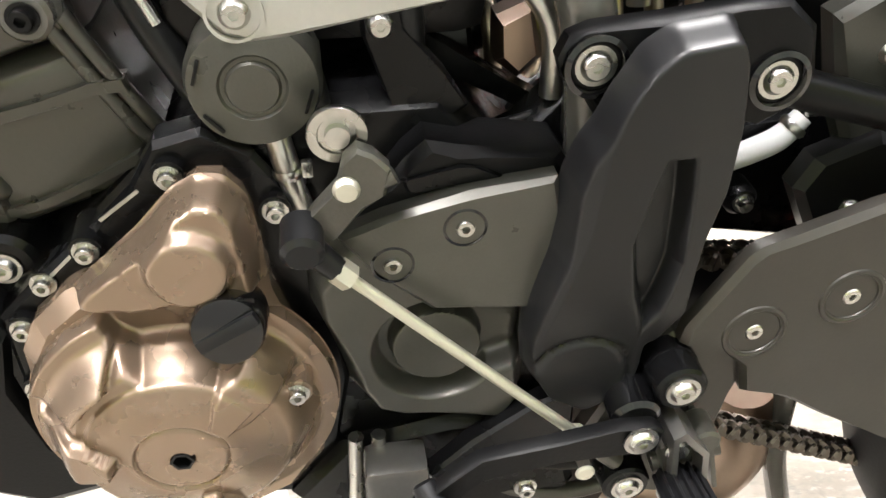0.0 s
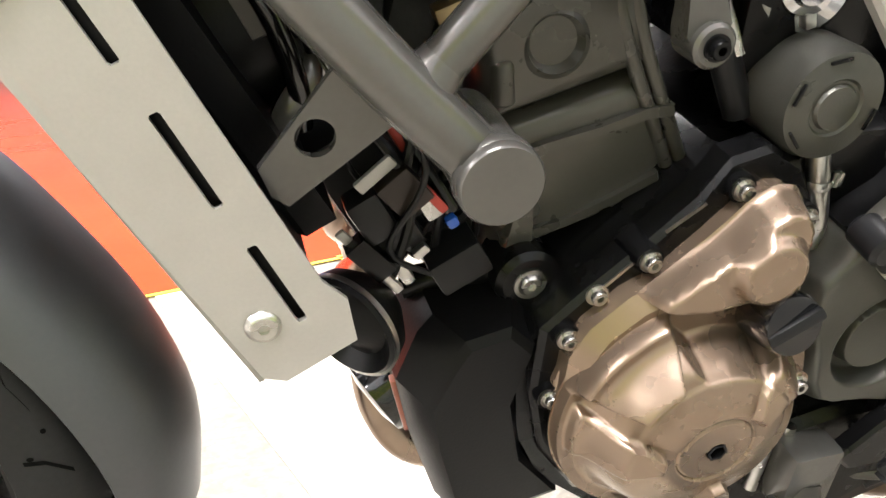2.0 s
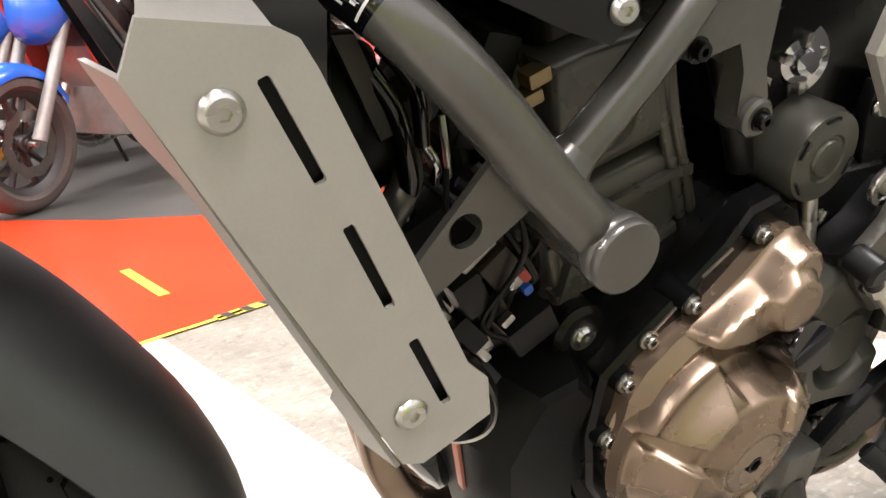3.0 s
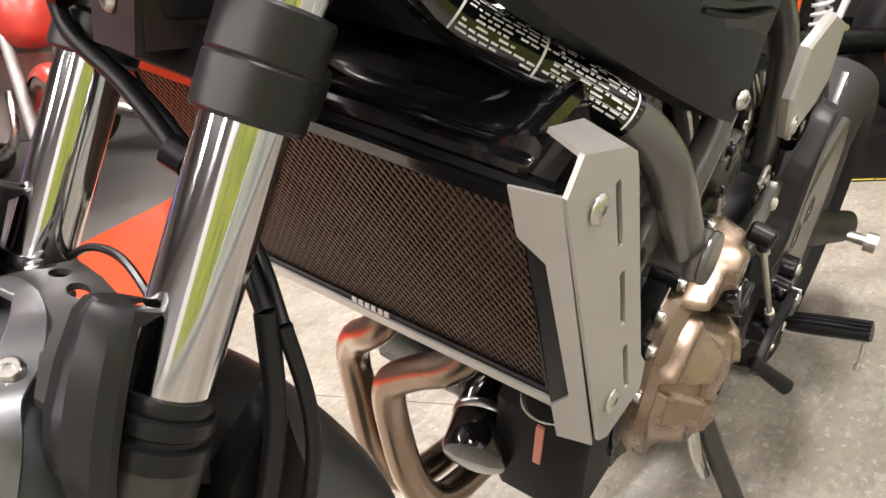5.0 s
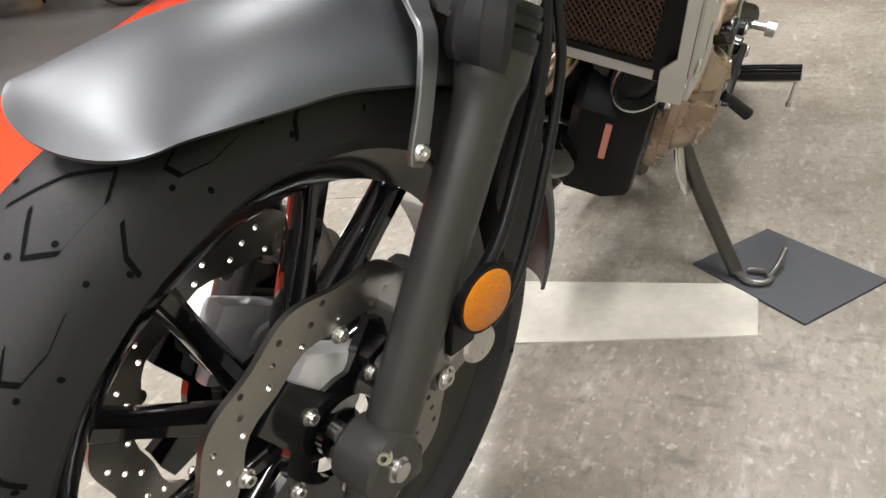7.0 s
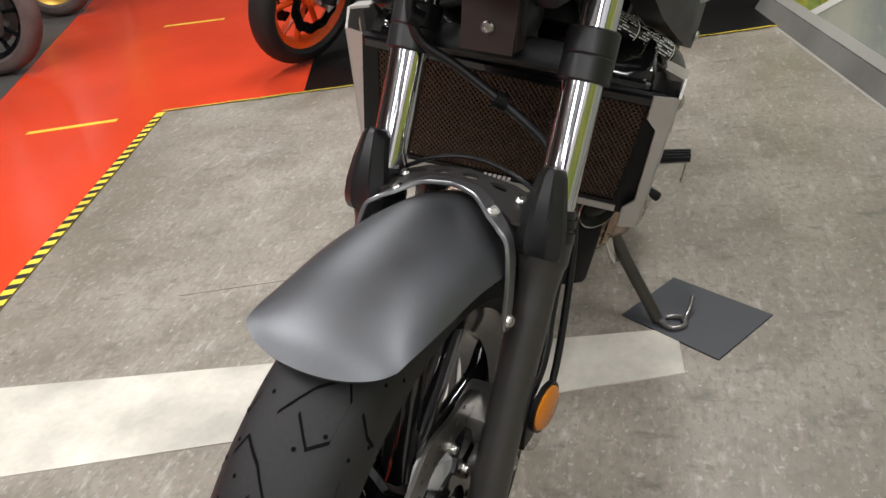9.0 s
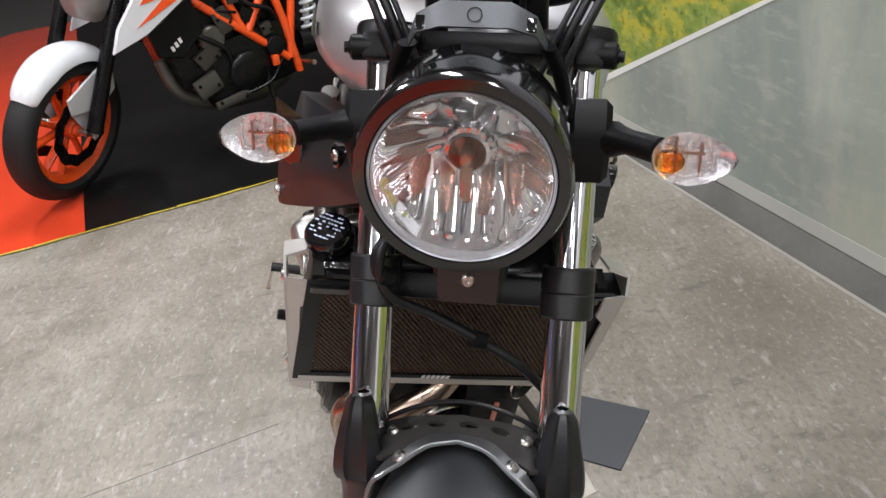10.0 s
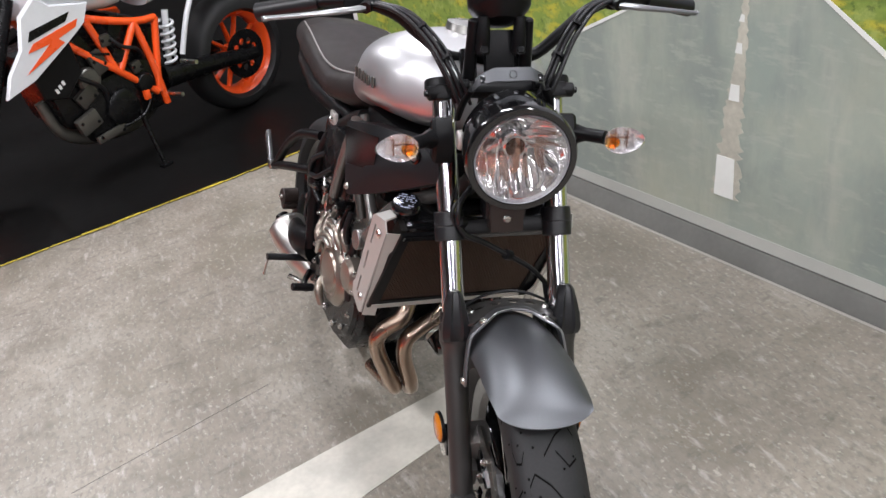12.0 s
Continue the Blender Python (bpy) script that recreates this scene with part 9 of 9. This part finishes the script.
for pts, r, m in (([(0.98, 0.15, 0.58), (0.90, 0.175, 0.52), (0.82, 0.165, 0.45), (0.80, 0.15, 0.38)], 0.011, HOSE), ([(0.72, 0.14, 0.66), (0.68, 0.17, 0.60), (0.60, 0.165, 0.56), (0.56, 0.14, 0.50)], 0.009, HOSE), ([(0.86, 0.14, 0.62), (0.80, 0.165, 0.60), (0.74, 0.16, 0.58)], 0.006, CASE), ([(0.58, 0.16, 0.34), (0.66, 0.185, 0.27), (0.78, 0.18, 0.25)], 0.007, CASE)):
    bm = bmesh.new()
    tube(bm, pts, r, 10, 5)
    put_plain("engine_hose", bm, m, kengine)
bm = bmesh.new()
for k in range(3):
    box(bm, (1.005 + 0.018 * k, 0.1925, 0.545 - 0.012 * k), (0.012, 0.003, 0.020), Matrix.Rotation(0.3, 4, "Y"))
put_plain("letter_bar", bm, WHITEINK, kengine, "plain white lettering bar")
bm = bmesh.new()
tube(bm, [(1.06, 0.05, 0.45), (1.02, 0.07, 0.30), (0.88, 0.05, 0.22), (0.66, 0.05, 0.20), (0.50, 0.0, 0.22)], [0.024, 0.026, 0.04, 0.045, 0.04], 16, 5)
put_plain("exhaust", bm, DARKMETAL, naked, "dull dark exhaust box under the engine")
bm = bmesh.new()
tube(bm, [(0.66, 0.15, 0.30), (0.665, 0.20, 0.15), (0.67, 0.255, 0.022)], [0.013, 0.011, 0.010], 12, 3)
box(bm, (0.67, 0.26, 0.026), (0.06, 0.03, 0.012), bevel=0.003)
put_plain("side_stand", bm, CASE, naked)
coil = [Vector((0.39 - 0.06 * k / 60 * 0.5 + 0.035 * math.cos(k * math.tau / 10), 0.09 + 0.035 * math.sin(k * math.tau / 10), 0.42 + 0.20 * k / 60)) for k in range(61)]
bm = bmesh.new()
tube(bm, coil, 0.0075, 8, 0)
cyl(bm, (0.40, 0.09, 0.40), (0.35, 0.09, 0.66), 0.016, seg=14)
put_plain("shock_spring", bm, WHITEP, naked, "white coil spring")
bm = bmesh.new()
tube(bm, [(0.33, 0.12, 0.44), (0.25, 0.12, 0.62), (0.12, 0.10, 0.78)], 0.014, 10, 3)
put_plain("tail_strut", bm, WHITEP, naked)
for y, z, x in ((0.17, 0.30, 0.48), (0.17, 0.42, 0.36)):
    bm = bmesh.new()
    cyl(bm, (x, y - 0.03, z), (x - 0.01, y + 0.07, z + 0.005), 0.011, seg=12)
    put_plain("foot_peg", bm, STEEL, naked)


# ---- other motorcycles beyond the red walkway ----
DUSTY = material("dusty_tyre_rubber", (0.105, 0.082, 0.075), 0.7, 0, 0.25, 120, 0.1, spec=0.2, stains=0.3)


def show_bike(x, y, heading, body, accent, rim, label):
    b = tagged(new("sport_motorcycle"), label, "motorcycle", "bikes beyond the walkway")
    b.matrix_world = pose(x, y, 0.006, -5, 0, heading)
    side_wheel(b, "front_wheel", Vector((0, 0, 0.298)), 0.298, 0.12, rim, "dusty front wheel", rubber=DUSTY)
    side_wheel(b, "rear_wheel", Vector((-1.42, 0, 0.31)), 0.31, 0.18, rim, "wide rear wheel", False, rubber=DUSTY)
    shell("front_fender", radians(40), radians(150), 0.325, 0.066, True, accent, b, put_plain, "painted front fender", c=Vector((0, 0, 0.298)))
    for s in (1, -1):
        bm = bmesh.new()
        tube(bm, [(-0.01, 0.10 * s, 0.31), (-0.16, 0.10 * s, 0.62), (-0.32, 0.10 * s, 0.95)], [0.03, 0.026, 0.026], 14, 3)
        put_plain("fork_leg", bm, GREYP, b)
        bm = bmesh.new()
        tube(bm, [(-0.32, 0.06 * s, 0.98), (-0.38, 0.20 * s, 1.0), (-0.46, 0.34 * s, 0.98)], 0.012, 10, 4)
        put_plain("handlebar", bm, CASE, b)
        bm = bmesh.new()
        plate(bm, [(-0.18, 0.86), (-0.28, 0.98), (-0.62, 0.86), (-0.70, 0.62), (-0.46, 0.40), (-0.34, 0.52)], side(0.17, s), 0.02, bevel=0.008)
        put_plain("fairing", bm, body, b, "painted side fairing")
        bm = bmesh.new()
        tube(bm, [(-0.86, 0.09 * s, 0.42), (-1.15, 0.12 * s, 0.37), (-1.45, 0.12 * s, 0.31)], [0.045, 0.035, 0.025], 12, 3, 1.3)
        put_plain("swing_arm", bm, GREYP, b)
    sections("fuel_tank", [(-0.34, 0.08, 0.98, 0.82, 0.8, 0.4), (-0.48, 0.17, 1.06, 0.80, 0.8, 0.4), (-0.68, 0.16, 1.02, 0.78, 0.8, 0.4), (-0.84, 0.09, 0.88, 0.78, 0.8, 0.4)], body, b, "painted fuel tank", 24)
    sections("seat", [(-0.80, 0.10, 0.87, 0.78, 0.8, 0.4), (-1.05, 0.13, 0.86, 0.78, 0.8, 0.4), (-1.45, 0.08, 0.97, 0.88, 0.8, 0.4), (-1.60, 0.04, 1.0, 0.93, 0.8, 0.4)], CASE, b, "black seat", 20)
    sections("tail_panel", [(-0.95, 0.12, 0.80, 0.70, 0.8, 0.5), (-1.35, 0.10, 0.90, 0.80, 0.8, 0.5), (-1.62, 0.05, 0.97, 0.90, 0.8, 0.5)], accent, b, "", 18)
    sections("nose", [(-0.08, 0.05, 0.88, 0.74, 0.8, 0.5), (-0.16, 0.13, 0.96, 0.68, 0.8, 0.5), (-0.30, 0.14, 1.02, 0.74, 0.8, 0.5)], accent, b, "", 18)
    bm = bmesh.new()
    box(bm, (-0.66, 0, 0.42), (0.44, 0.34, 0.32), bevel=0.04)
    box(bm, (-0.52, 0, 0.62), (0.26, 0.28, 0.22), Matrix.Rotation(0.4, 4, "Y"), 0.03)
    e = put_plain("engine", bm, GREYP, b, "grey alloy engine")
    for p, r in (((-0.66, 0.17, 0.42), 0.08), ((-0.80, 0.17, 0.46), 0.05), ((-0.66, -0.17, 0.42), 0.08)):
        bm = bmesh.new()
        lathe(bm, [(r, -0.02), (r, 0.014), (r * 0.8, 0.024), (0.001, 0.026)], p, (0, 1 if p[1] > 0 else -1, 0), 28)
        put_plain("side_cover", bm, DARKMETAL, e)
    bm = bmesh.new()
    tube(bm, [(-0.40, -0.08, 0.50), (-0.36, -0.10, 0.30), (-0.60, -0.14, 0.20), (-1.0, -0.18, 0.30), (-1.30, -0.2, 0.42)], [0.02, 0.022, 0.03, 0.05, 0.055], 14, 5)
    put_plain("exhaust", bm, STEEL, b)
    bm = bmesh.new()
    tube(bm, [(-0.78, 0.15, 0.30), (-0.79, 0.20, 0.15), (-0.80, 0.26, 0.025)], 0.011, 10, 3)
    put_plain("side_stand", bm, CASE, b)
    return b


show_bike(-0.05, -3.12, 42, RED, BLUEP, material("dusty_black_rim", (0.05, 0.045, 0.045), 0.5, 0.3, 0.2, 90, 0.0), "red and white sport motorcycle beyond the walkway")
show_bike(0.12, -3.95, 42, RED, BLUEP, GOLD, "red and blue sport motorcycle beyond the walkway")
show_bike(0.36, -4.95, 42, RED, RED, CASE, "dark red sport motorcycle beyond the walkway")
show_bike(-1.55, -2.82, 75, GREYP, RED, RED, "grey motorcycle with red wheels beyond the walkway")
show_bike(-2.72, -2.88, 95, RED, WHITEP, CASE, "red motorcycle with black wheels beyond the walkway")
show_bike(-4.1, -3.45, 95, GREYP, WHITEP, GOLD, "grey motorcycle with golden wheels beyond the walkway")
show_bike(-5.4, -3.75, 95, RED, YELLOWP, CASE, "red and yellow motorcycle beyond the walkway")
